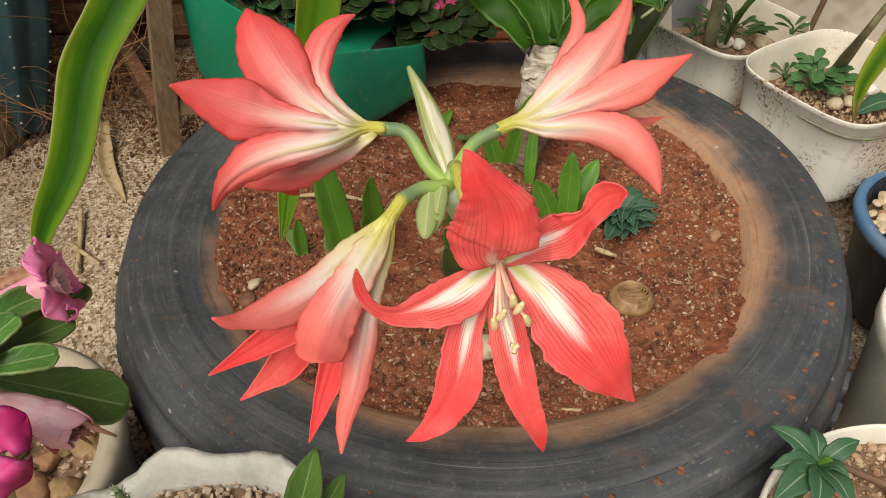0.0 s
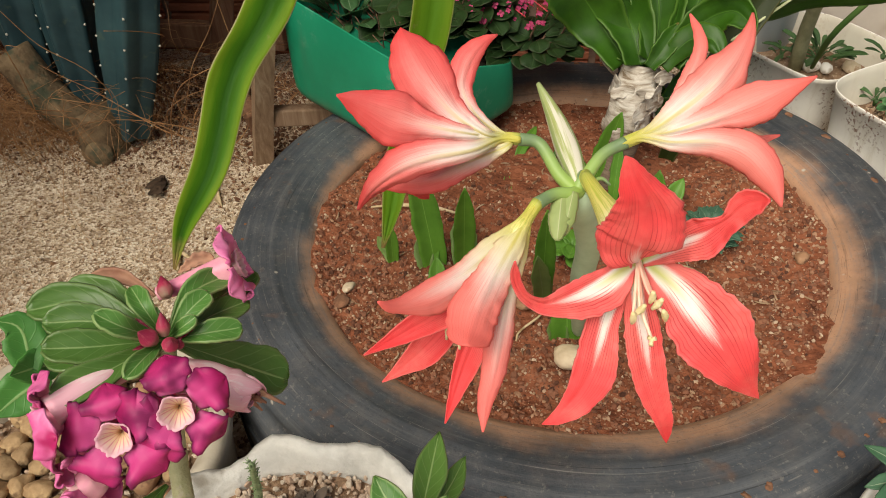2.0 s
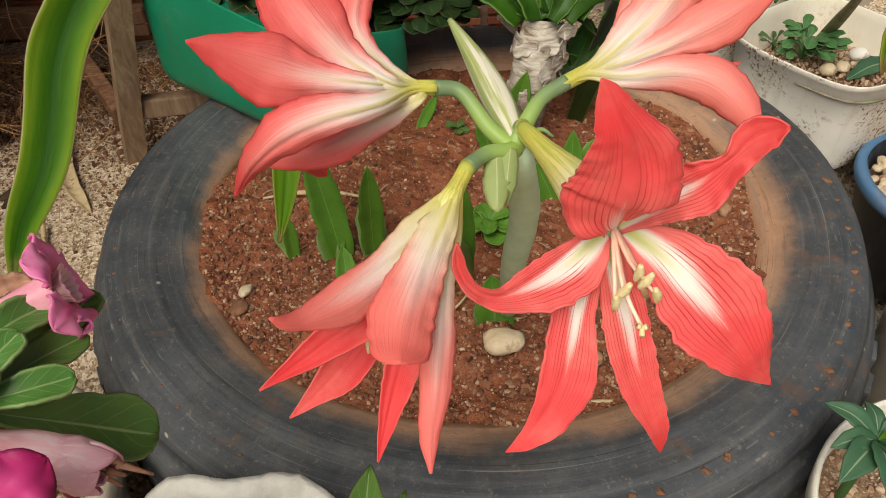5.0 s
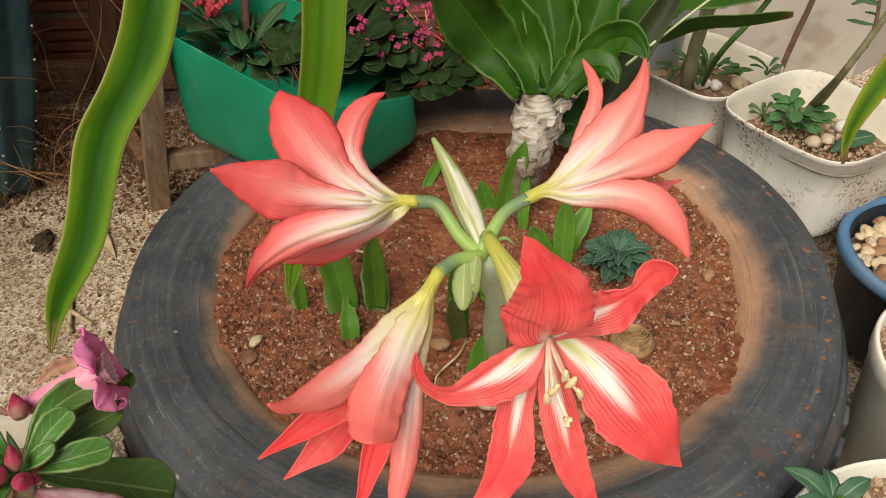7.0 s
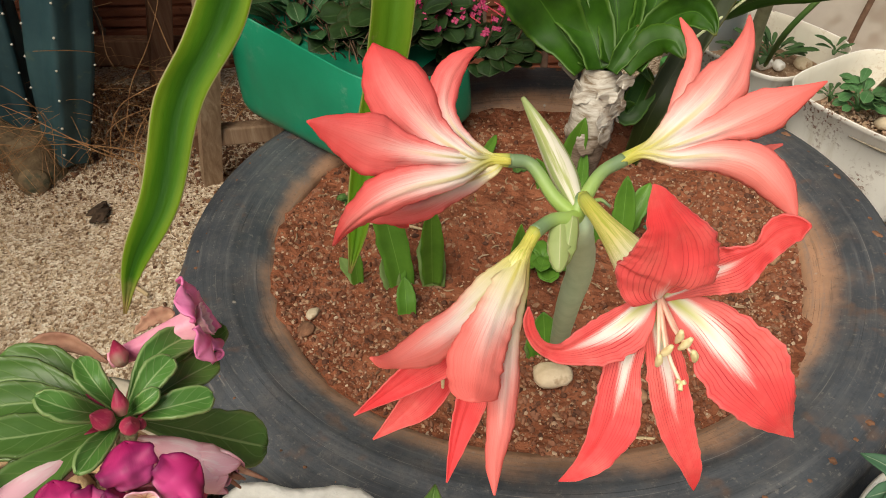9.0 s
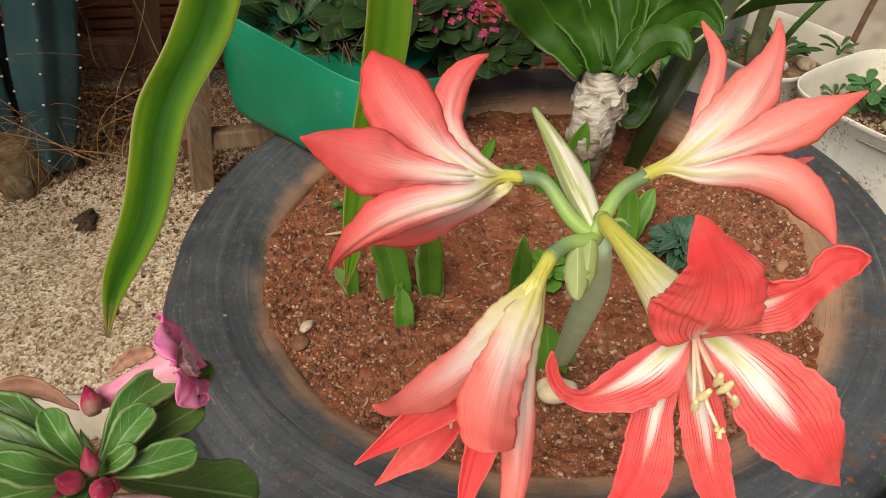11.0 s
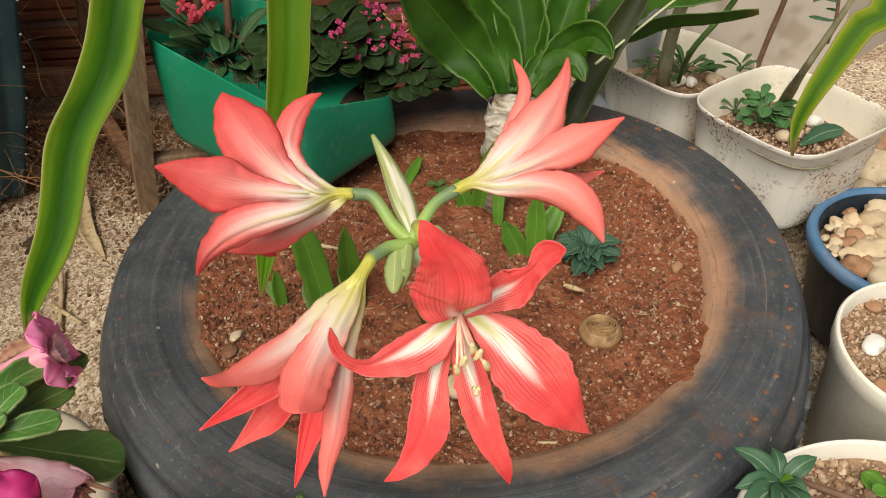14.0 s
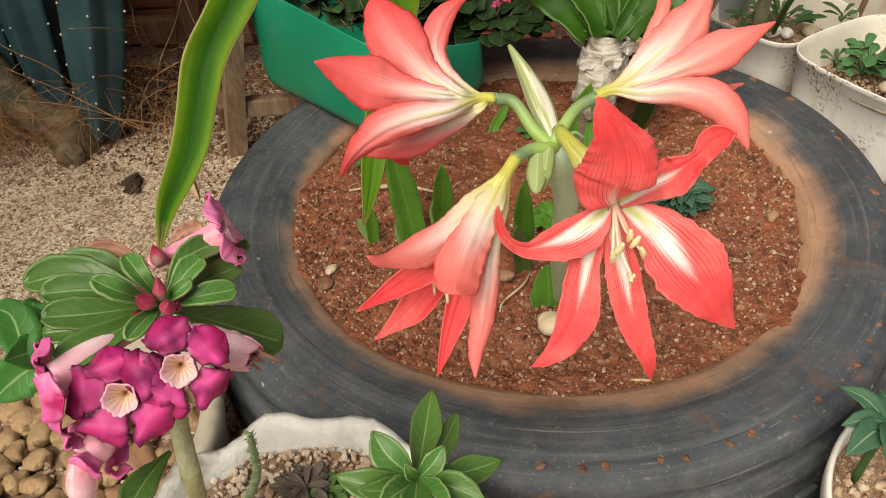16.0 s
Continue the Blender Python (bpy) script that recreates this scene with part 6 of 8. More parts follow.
rnd = random.Random(5)
bush("kalanchoe", (0.0172, 0.7811, 0.2285), 80, 0.060, 0.060, 0.030, KAL_GREEN, "dark kalanchoe spilling over the planter's edge", 95, BROWN_STEM, "plant", 0.42, 0.2)
kal = bush("kalanchoe", (-0.080, 0.795, 0.258), 150, 0.105, 0.062, 0.036, KAL_GREEN, "dark green kalanchoe with magenta flower clusters in the planter", 91, BROWN_STEM, "plant", 0.42, 0.35)
for i, c in enumerate([(-0.0526, 0.7627, 0.2848), (-0.0310, 0.7651, 0.2874), (0.0027, 0.7751, 0.2836), (-0.0121, 0.8020, 0.2951), (0.0140, 0.8259, 0.3006), (-0.0244, 0.8268, 0.3035), (0.0553, 0.7714, 0.2801), (0.0381, 0.7982, 0.2884), (0.0174, 0.7516, 0.2810), (-0.0624, 0.7994, 0.2947)]):
    c = Vector(c)
    for j in range(13 if i < 8 else 8):
        o = c + Vector((rnd.gauss(0, 0.008), rnd.gauss(0, 0.008), rnd.gauss(0, 0.005)))
        blossom(o, rnd.uniform(0.0028, 0.0046), MAGENTA, kal, 4, i * 20 + j, (rnd.uniform(-0.5, 0.5), -0.7, rnd.uniform(0.3, 1)))
    part("flower_stalk", tube([c - Vector((0.01, -0.01, 0.03)), c], [0.0015, 0.001], 5, 4), BROWN_STEM, kal)
for k in range(26):
    c = Vector((0.0313, 0.7870, 0.2870)) + Vector((rnd.gauss(0, 0.022), rnd.gauss(0, 0.02), rnd.gauss(0, 0.014)))
    d = Vector((rnd.gauss(0, 1), rnd.gauss(0, 0.6) - 0.3, rnd.uniform(0, 1.2))).normalized()
    part("dry_bract", tube([c, c + d * 0.014], [0.0009, 0.0005], 5, 3), DRY if k % 2 else ROSE_RED, kal)
thorn = bush("crown_of_thorns", (-0.200, 0.795, 0.252), 24, 0.034, 0.080, 0.046, GREYGREEN, "crown of thorns with grey-green leaves and small red flowers", 97, BROWN_STEM, "plant", 0.22, 0.9)
for i, c in enumerate([(-0.2389, 0.8155, 0.3218), (-0.2290, 0.8076, 0.3109), (-0.2237, 0.8042, 0.3179), (-0.2115, 0.8161, 0.3225)]):
    for j in range(2):
        blossom(Vector(c) + Vector((0.004 * j, -0.003 * j, 0.005 * j)), 0.0085, ROSE_RED, thorn, 3, 300 + 5 * i + j, (0.3 * j, -0.9, 0.4))
for pts in (((-0.2004, 0.8045, 0.2386), (-0.1968, 0.8325, 0.2913), (-0.1919, 0.8611, 0.3514)), ((-0.2337, 0.8063, 0.2341), (-0.2306, 0.8227, 0.2853), (-0.2225, 0.8407, 0.3426))):
    part("stem", tube(list(pts), [0.006, 0.005, 0.005], 8, 6), BROWN_STEM, thorn)
rnd = random.Random(51)
wiry = []
for i in range(110):
    o = Vector((rnd.uniform(-0.225, -0.11), 0, 0))
    o.y = 0.775 - 0.80 * (o.x + 0.15) + rnd.uniform(-0.05, 0.05)
    o.z = 0.245
    d = Vector((rnd.gauss(0, 0.5), rnd.gauss(0.1, 0.4), 1.0)).normalized()
    e = Vector((rnd.gauss(-0.3, 0.5), rnd.gauss(0, 0.6), 0.5)).normalized()
    wiry.append(tube([o, o + d * 0.025, o + d * 0.035 + e * rnd.uniform(0.01, 0.03)], [0.0011, 0.0009, 0.0006], 4, 6))
tagged(part("dry_stems", merged(wiry), BROWN_STEM, None), "tangle of thin bare brown stems in the green planter", "stem", kind="stuff")

# plant with a papery trunk and a rosette of broad leaves
NECK = Vector((0.1191, 0.6550, 0.2818))
FOOT2 = Vector((0.0976, 0.6310, 0.1550))
tall = thing("broad_leaved_plant", FOOT2, "large plant with papery pale trunk and broad glossy leaves", "plant")


def paper_material():
    k = Mat("papery_bark", 0.75, 0.3)
    co = k.coord()
    _, _, z = k.xyz(co)
    fold = k.noise(1.0, 6.0, 0.65, vec=k.stretch(co, 40.0, 40.0, 190.0), distort=0.5)
    col = k.ramp(fold, (0.34, (0.24, 0.17, 0.11)), (0.46, (0.52, 0.46, 0.39)), (0.62, (0.76, 0.72, 0.66)))
    low = k.smooth(k.math("ADD", z, k.math("MULTIPLY_ADD", k.noise(30.0, 4.0), 0.08, -0.04)), 0.055, 0.090, 1.0, 0.0)
    col = k.mix(k.math("MULTIPLY", low, 0.85), col, k.ramp(fold, (0.35, (0.06, 0.035, 0.022)), (0.65, (0.26, 0.17, 0.11))))
    col = k.mix(k.math("MULTIPLY", k.smooth(k.noise(26.0, 5.0), 0.56, 0.68), 0.7), col, (0.24, 0.15, 0.09))
    k.base(col)
    k.bump(fold, 0.6, 0.002)
    k.thin(col, 0.12)
    return k.m


PAPER_BARK = paper_material()
UP = NECK + Vector((0, 0.006, -0.004))
trunk_v, trunk_f, trunk_u = tube([FOOT2 - Vector((0, 0, 0.01)), FOOT2.lerp(NECK, 0.35), FOOT2.lerp(NECK, 0.7), UP], [0.012, 0.015, 0.0205, 0.0215, 0.018], 48, 90)
trunk_v = [v + Vector((noise.noise((v.x * 75, v.y * 75, v.z * 60)), noise.noise((v.x * 75 + 7, v.y * 75, v.z * 60)), 0)) * 0.0006 + Vector((noise.noise((v.x * 25, 3, v.z * 30)), noise.noise((v.x * 25, 9, v.z * 30)), 0)) * 0.0018 for v in trunk_v]
part("trunk", (trunk_v, trunk_f, trunk_u), PAPER_BARK, tall, "crumpled white papery bark over a brown foot")
rnd = random.Random(8)
TORN = ((0, 0.7), (0.15, 1.0), (0.35, 0.85), (0.5, 1.0), (0.7, 0.75), (0.85, 0.9), (1, 0.35))
for i in range(15):
    f = rnd.uniform(0.52, 0.98)
    a = rnd.uniform(-2.9, -0.2)
    o = FOOT2.lerp(NECK, f)
    turn = rnd.choice((-1, 1))
    r0 = 0.0150 + 0.006 * f
    span = rnd.uniform(0.5, 1.0)
    flare = rnd.uniform(0.001, 0.011)
    pts = []
    for q in range(4):
        b = a + turn * span * q / 3
        r = r0 + 0.0010 + flare * (q / 3) ** 2
        pts.append(o + Vector((math.cos(b) * r, math.sin(b) * r, rnd.uniform(-0.003, 0.003) + (0.006 * turn) * q / 3)))
    part("bark_flake", blade(pts, rnd.uniform(0.006, 0.014), [(math.cos(a), math.sin(a), 0.1), (math.cos(b), math.sin(b), 0.1)], TORN, 0.06, 0.05, 8, 18, i, 2.5), PAPER_BARK, tall, solid=0.0004)
FAT = ((0, 0.62), (0.12, 0.66), (0.4, 1.0), (0.65, 0.95), (0.85, 0.6), (0.95, 0.25), (1, 0.03))
BROAD = ((0, 0.5), (0.12, 0.6), (0.4, 0.95), (0.7, 1.0), (0.88, 0.86), (0.97, 0.6), (1, 0.4))
BASE = NECK + Vector((0, -0.019, 0.0))
rosette = [
    ([(0.1036, 0.6584, 0.2835), (0.0724, 0.6810, 0.3194), (0.0407, 0.6715, 0.3658), (0.0093, 0.6577, 0.4110)], 0.0300, FAT, 0.30, ROSETTE_GREEN, ""),
    ([(0.1156, 0.6452, 0.2880), (0.1065, 0.6729, 0.3115), (0.0895, 0.7182, 0.3317), (0.0675, 0.7592, 0.3464)], 0.0262, FAT, 0.50, ROSETTE_GREEN, ""),
    ([(0.1278, 0.6469, 0.2909), (0.1341, 0.6943, 0.3185), (0.1310, 0.7425, 0.3514), (0.1262, 0.7964, 0.3787)], 0.0270, FAT, 0.55, ROSETTE_GREEN, ""),
    ([(0.1385, 0.6452, 0.2916), (0.1632, 0.6866, 0.3152), (0.1867, 0.7298, 0.3490), (0.2070, 0.7694, 0.3801)], 0.0205, FAT, 0.60, ROSETTE_GREEN, ""),
    ([(0.1424, 0.6414, 0.2905), (0.1660, 0.6556, 0.3231), (0.1887, 0.6466, 0.3405), (0.2011, 0.6297, 0.3371), (0.2049, 0.6190, 0.3300)], 0.0170, FAT, 0.35, ROSETTE_GREEN, ""),
    ([(0.1334, 0.6363, 0.2905), (0.1550, 0.6402, 0.3148), (0.1725, 0.6297, 0.3209), (0.1806, 0.6160, 0.3105)], 0.0135, FAT, -0.30, ROSETTE_GREEN, "folded leaf with a pale wavy edge"),
    ([(0.1224, 0.6363, 0.2889), (0.1330, 0.6423, 0.3045), (0.1417, 0.6515, 0.3153), (0.1467, 0.6599, 0.3228)], 0.0100, FAT, 0.40, ROSETTE_GREEN, ""),
    ([BASE + Vector((0.008, 0.006, 0.005)), (0.1429, 0.7059, 0.2632), (0.1608, 0.6913, 0.2651), (0.1766, 0.6790, 0.2503)], 0.0060, FAT, 0.20, ROSETTE_GREEN, "dry brown-edged lower leaf"),
    ([NECK, (0.1332, 0.8320, 0.2634), (0.1536, 0.9000, 0.3044), (0.1602, 0.9673, 0.3498)], 0.0435, FAT, 0.20, ROSETTE_GREEN, ""),
    ([(0.1643, 0.6800, 0.1500), (0.1822, 0.6835, 0.2204), (0.2153, 0.7070, 0.2792), (0.2546, 0.7250, 0.3481), (0.2749, 0.7372, 0.4032)], 0.0145, STRAP, 0.25, DARK_STRAP, "dark olive strap leaf"),
    ([(0.1445, 0.7002, 0.2328), (0.1541, 0.6774, 0.2184), (0.1707, 0.6951, 0.2347), (0.1808, 0.7226, 0.2462)], 0.0140, FAT, 0.20, ROSETTE_GREEN, ""),
]
for i, (pts, w, outline, cup, mat, label) in enumerate(rosette):
    part("leaf", blade(pts, w, [(0, -0.5, 0.9), towards(pts[1]), towards(pts[2]), towards(pts[2])], outline, cup, 0.10, 14, 44, 40 + i, 2.6), mat, tall, label, solid=0.0012)
upper = blade([(0.1484, 0.6776, 0.2893), (0.2246, 0.7470, 0.3070), (0.2843, 0.7953, 0.3186), (0.3285, 0.7956, 0.3186), (0.3659, 0.7829, 0.3277), (0.3912, 0.7734, 0.3346)], 0.0230, (0.0, -0.5, 0.85), BROAD, 0.20, 0.12, 10, 44, 71, 2.2)
lower = blade([(0.1530, 0.6710, 0.2896), (0.2228, 0.7289, 0.2918), (0.2672, 0.7509, 0.2956), (0.3002, 0.7544, 0.3047), (0.3391, 0.7461, 0.3099), (0.3693, 0.7352, 0.3176), (0.3862, 0.7286, 0.3224)], 0.0128, (0.1, -0.75, -0.45), BROAD, 0.10, 0.10, 8, 44, 72, 2.2)
part("leaf", merged([upper, lower]), ROSETTE_GREEN, tall, "long broad leaf folded along its edge, its end torn", solid=0.0010)
part("leaf_rib", tube([(0.2074, 0.6871, 0.2920), (0.2339, 0.7070, 0.3014), (0.2783, 0.7264, 0.3270), (0.3216, 0.7426, 0.3521), (0.3568, 0.7575, 0.3718)], [0.0016, 0.0015, 0.0013, 0.0011], 6, 20), PALE_RIB, tall, "pale dry leaf rib")
part("dry_leaf", blade([(0.0574, 0.7999, 0.2702), (0.0745, 0.7737, 0.2649), (0.0939, 0.7455, 0.2579)], 0.013, (0, -0.6, 0.8), STRAP, 0.3, 0.15, 6, 10, 3), PAPER, tall, "withered whitish hanging leaf", solid=0.0006)
part("dry_leaf", blade([(0.1019, 0.7038, 0.2461), (0.0932, 0.7105, 0.2561), (0.0854, 0.7225, 0.2554)], 0.006, (0, -0.6, 0.8), STRAP, 0.3, 0.2, 6, 8, 4), PAPER, tall, solid=0.0006)

# long strap leaves of the same plant, arching over and hanging down in front
part("hanging_leaf", blade([(0.0, 0.80, 0.40), (-0.02, 0.79, 0.52), (-0.04, 0.68, 0.72), (-0.085, 0.50, 0.63), (-0.122, 0.395, 0.510), (-0.1467, 0.360, 0.460), (-0.1600, 0.345, 0.435), (-0.1715, 0.325, 0.410), (-0.1800, 0.305, 0.385), (-0.1930, 0.292, 0.360), (-0.2010, 0.284, 0.344)], 0.0128, [(0, 0, 1), (0.2, -0.4, 1), (0.5, -0.75, 0.55), (0.45, -0.75, 0.55), (0.40, -0.75, 0.55)], LONG, 0.25, 0.26, 12, 150, 5, 11.0, 0.0, 0.0, 0.0022), HANG_DARK, tall, "long wavy strap leaf hanging down", solid=0.0009)
part("hanging_leaf", blade([(0.01, 0.80, 0.40), (0.0, 0.81, 0.50), (-0.03, 0.74, 0.72), (-0.045, 0.56, 0.58), (-0.0600, 0.482, 0.435), (-0.0735, 0.462, 0.380), (-0.0820, 0.437, 0.340), (-0.0920, 0.409, 0.300), (-0.1010, 0.392, 0.268)], 0.0140, [(0, 0, 1), (0.1, -0.5, 1), (0.3, -0.8, 0.6), (0.3, -0.8, 0.6)], LONG, 0.25, 0.06, 12, 90, 6, 7.0, 0.0, 0.0, 0.0010), HANG_LIGHT, tall, "long strap leaf with a yellowed tip", solid=0.0009)
part("hanging_leaf", blade([(0.03, 0.80, 0.40), (0.12, 0.82, 0.50), (0.36, 0.70, 0.72), (0.3406, 0.4729, 0.4689), (0.3189, 0.4510, 0.4257), (0.2981, 0.4392, 0.3894), (0.2903, 0.4353, 0.3632), (0.2915, 0.4303, 0.3419)], 0.0112, [(0, 0, 1), (0, -0.5, 1), (-0.4, -0.7, 0.6), (-0.4, -0.7, 0.6)], LONG, 0.35, 0.10, 10, 80, 7, 9.0), HANG_EDGE, tall, "hanging strap leaf with a dried brown tip", solid=0.0009)

# clear bottle standing behind the tyre
BOTTLE = stained_plastic("bluish_clear_plastic", (0.40, 0.47, 0.52), (0.30, 0.30, 0.28), 0.2)
CAP = speckled("green_cap", (0.10, 0.42, 0.10), (0.16, 0.50, 0.15), 40, 0.45)
BT = Vector((0.252, 0.872, 0.05))
bottle = thing("plastic_bottle", BT, "pale bluish plastic bottle with a green screw cap", "bottle")
part("body", revolve([(0.0, 0.0), (0.030, 0.002), (0.034, 0.010), (0.034, 0.070), (0.030, 0.086), (0.014, 0.106), (0.012, 0.112), (0.0, 0.113)], 32, BT), BOTTLE, bottle)
part("cap", revolve([(0.0, 0.127), (0.0125, 0.127), (0.0140, 0.1255), (0.0142, 0.112), (0.0, 0.111)], 32, BT), CAP, bottle, "ribbed green screw cap")
PALE_BLUE = stained_plastic("pale_blue_plastic", (0.50, 0.57, 0.62), (0.36, 0.36, 0.34), 0.15)
PAIL = Vector((0.318, 0.968, 0.04))
pail = thing("bucket", PAIL, "pale bluish plastic bucket by the wall", "bucket")
part("body", revolve([(0.0, 0.002), (0.042, 0.0), (0.045, 0.004), (0.053, 0.222), (0.056, 0.226), (0.056, 0.232), (0.052, 0.233), (0.050, 0.224), (0.042, 0.008), (0.0, 0.006)], 48, PAIL), PALE_BLUE, pail)
for label, pts in (("pale dry straw stalk sticking out of the sand", ((-0.4150, 0.6680, 0.075), (-0.4000, 0.6250, 0.072), (-0.3830, 0.5650, 0.068))), ("short dry straw stalk on the sand", ((-0.4050, 0.6050, 0.072), (-0.3600, 0.5720, 0.072)))):
    tagged(part("straw", tube(list(pts), [0.0028, 0.0026, 0.0022], 7, 8), DRY, None, at=pts[0]), label, "straw")

# wooden frame
PB = Vector((-0.3503, 0.7874, 0.0500))
PT = Vector((-0.2810, 0.7450, 0.3079))
post = part("wooden_post", tube([PB - Vector((0, 0, 0.02)), PB.lerp(PT, 0.5), PT + (PT - PB) * 0.8], [0.0165], 4, 8), WOOD, None, smooth=False, at=PB)
tagged(post, "weathered square wooden post standing in sand", "post")


def plank(a, b, w, d, label, name="wooden_board", mat=RED_WOOD_SHADED):
    a, b = Vector(a), Vector(b)
    t = (b - a).normalized()
    s = t.cross(Vector((0, 0, 1))).normalized()
    u = s.cross(t)
    verts = []
    for p in (a, b):
        for i, j in ((-1, -1), (1, -1), (1, 1), (-1, 1)):
            verts.append(p + s * (d * i / 2) + u * (w * j / 2))
    faces = [(0, 1, 2, 3), (7, 6, 5, 4), (0, 4, 5, 1), (1, 5, 6, 2), (2, 6, 7, 3), (3, 7, 4, 0)]
    ob = part(name, (verts, faces), mat, None, smooth=False, at=a)
    mod = ob.modifiers.new("edge", "BEVEL")
    mod.width, mod.segments = 0.0025, 2
    return tagged(ob, label, "board", "boards of the wooden frame")


plank((-0.446, 0.960, 0.130), (-0.350, 0.806, 0.114), 0.026, 0.018, "slanting reddish board between the two posts")
plank((-0.318, 0.776, 0.143), (-0.06, 0.835, 0.125), 0.024, 0.018, "level weathered board behind the tyre", mat=WOOD)
plank((-1.0, 1.075, 0.125), (-0.36, 1.02, 0.135), 0.040, 0.022, "long reddish board at the foot of the wall")
plank((-0.470, 0.968, 0.030), (-0.345, 1.030, 0.62), 0.032, 0.024, "dark upright board against the wall", "wooden_post")

# columnar cactus


def cactus_material():
    k = Mat("blue_green_cactus", 0.55, 0.35)
    col = k.ramp(k.noise(14.0, 5.0), (0.3, (0.016, 0.046, 0.060)), (0.7, (0.044, 0.100, 0.112)))
    col = k.mix(k.math("MULTIPLY", k.smooth(k.noise(50.0, 4.0), 0.58, 0.72), 0.4), col, (0.10, 0.14, 0.09))
    k.base(col)
    k.bump(k.noise(80.0), 0.15, 0.001)
    return k.m


CACTUS = cactus_material()
AREOLE = speckled("white_areole", (0.55, 0.52, 0.44), (0.75, 0.72, 0.64), 200, 0.9)
CORK = speckled("corky_bark", (0.10, 0.065, 0.036), (0.25, 0.175, 0.10), 45, 0.9, (0.07, 0.08, 0.05), 30.0, 0.7, 0.004)


def cactus_column(parent, a, b, c, r, ribs=5, turn=0.0):
    mid = curve_points([a, b, c], 26)
    n = ribs * 10
    verts, faces, dots = [], [], []
    for i, m in enumerate(mid):
        s = i / 26
        t = (mid[min(i + 1, 26)] - mid[max(i - 1, 0)]).normalized()
        x = t.cross(Vector((0.1, 1, 0.05))).normalized()
        y = t.cross(x)
        k = r * (0.72 + 0.28 * step(0, 0.3, s))
        for j in range(n):
            ang = 6.283 * j / n + turn
            q = k * (0.70 + 0.30 * abs(2 * ((ribs * (ang - turn) / 6.283) % 1.0) - 1) ** 1.4)
            verts.append(m + (x * math.cos(ang) + y * math.sin(ang)) * q)
        if i % 2 == 1:
            for w in range(ribs):
                ang = turn + 6.283 * w / ribs
                o = m + (x * math.cos(ang) + y * math.sin(ang)) * k * 1.0
                dots.append(stone(o, (0.0018, 0.0018, 0.0018), i + w, 1, 0.3))
    for i in range(26):
        for j in range(n):
            faces.append((i * n + j, i * n + (j + 1) % n, (i + 1) * n + (j + 1) % n, (i + 1) * n + j))
    col = part("column", (verts, faces), CACTUS, parent)
    tagged(part("areoles", merged(dots), AREOLE, col), "rows of white woolly spine cushions", kind="stuff")


CB = Vector((-0.5788, 0.8090, 0.0600))
cactus = thing("columnar_cactus", CB, "blue-green columnar cactus, several ribbed arms on a corky base", "cactus")
part("base", tube([CB - Vector((0, 0, 0.02)), CB + Vector((0.002, 0, 0.03)), CB + Vector((0.0, 0.0, 0.07))], [0.034, 0.033, 0.026], 18, 8), CORK, cactus, "brown corky stump")
part("branch_base", tube([CB + Vector((-0.005, 0, 0.04)), CB + Vector((-0.05, 0.0, 0.085)), CB + Vector((-0.085, 0.01, 0.15))], [0.024, 0.026, 0.026], 14, 8), CORK, cactus)
cactus_column(cactus, Vector((-0.5440, 0.8260, 0.085)), Vector((-0.5180, 0.8310, 0.165)), Vector((-0.3950, 0.8600, 0.600)), 0.040, 5, 0.61)
cactus_column(cactus, Vector((-0.5960, 0.8420, 0.110)), Vector((-0.5900, 0.8500, 0.230)), Vector((-0.5450, 0.8700, 0.600)), 0.037, 5, 0.25)
cactus_column(cactus, Vector((-0.6560, 0.8480, 0.140)), Vector((-0.6600, 0.8600, 0.250)), Vector((-0.6300, 0.8800, 0.600)), 0.038, 5, 0.40)
part("cut_stub", tube([CB + Vector((0.004, -0.018, 0.012)), CB + Vector((0.012, -0.040, 0.022))], [0.021, 0.020, 0.018], 18, 6), CORK, cactus, "round cut stub of an old arm")

# dry grass round the cactus
rnd = random.Random(17)
shapes = []
for i in range(520):
    near = i < 380
    x = CB.x + rnd.gauss(-0.10 if near else 0.10, 0.06 if near else 0.10)
    y = CB.y + rnd.gauss(0.02 if near else 0.08, 0.045)
    o = Vector((x, y, ground_height(x, y)))
    h = rnd.uniform(0.03, 0.13)
    d = Vector((rnd.gauss(0, 0.8), rnd.gauss(-0.2, 0.7), 0))
    e = Vector((rnd.gauss(0, 0.5), rnd.gauss(0, 0.5), 0))
    shapes.append(tube([o, o + Vector((d.x * h * 0.3, d.y * h * 0.3, h * 0.6)), o + d * h * 0.8 + Vector((0, 0, h * 0.9)), o + (d + e) * h * 1.3 + Vector((0, 0, h * rnd.uniform(0.3, 1.0)))], [0.00042, 0.00034, 0.0002], 3, 12))
for i in range(34):
    x, y = CB.x + rnd.uniform(-0.16, 0.26), CB.y + rnd.uniform(-0.04, 0.10)
    o = Vector((x, y, ground_height(x, y)))
    pts = [o]
    w = Vector((rnd.gauss(0, 0.5), rnd.gauss(-0.1, 0.25), 1.0)).normalized()
    for q in range(6):
        w = (w + Vector((rnd.gauss(0, 0.45), rnd.gauss(0, 0.25), -0.12))).normalized()
        pts.append(pts[-1] + w * 0.055)
    shapes.append(tube(pts, [0.0008, 0.0006, 0.0004], 4, 24))
tagged(part("dry_grass", merged(shapes), speckled("dry_grass", (0.24, 0.105, 0.045), (0.48, 0.27, 0.12), 40, 0.85), None), "tangle of dry brown grass stalks", "grass", kind="stuff")

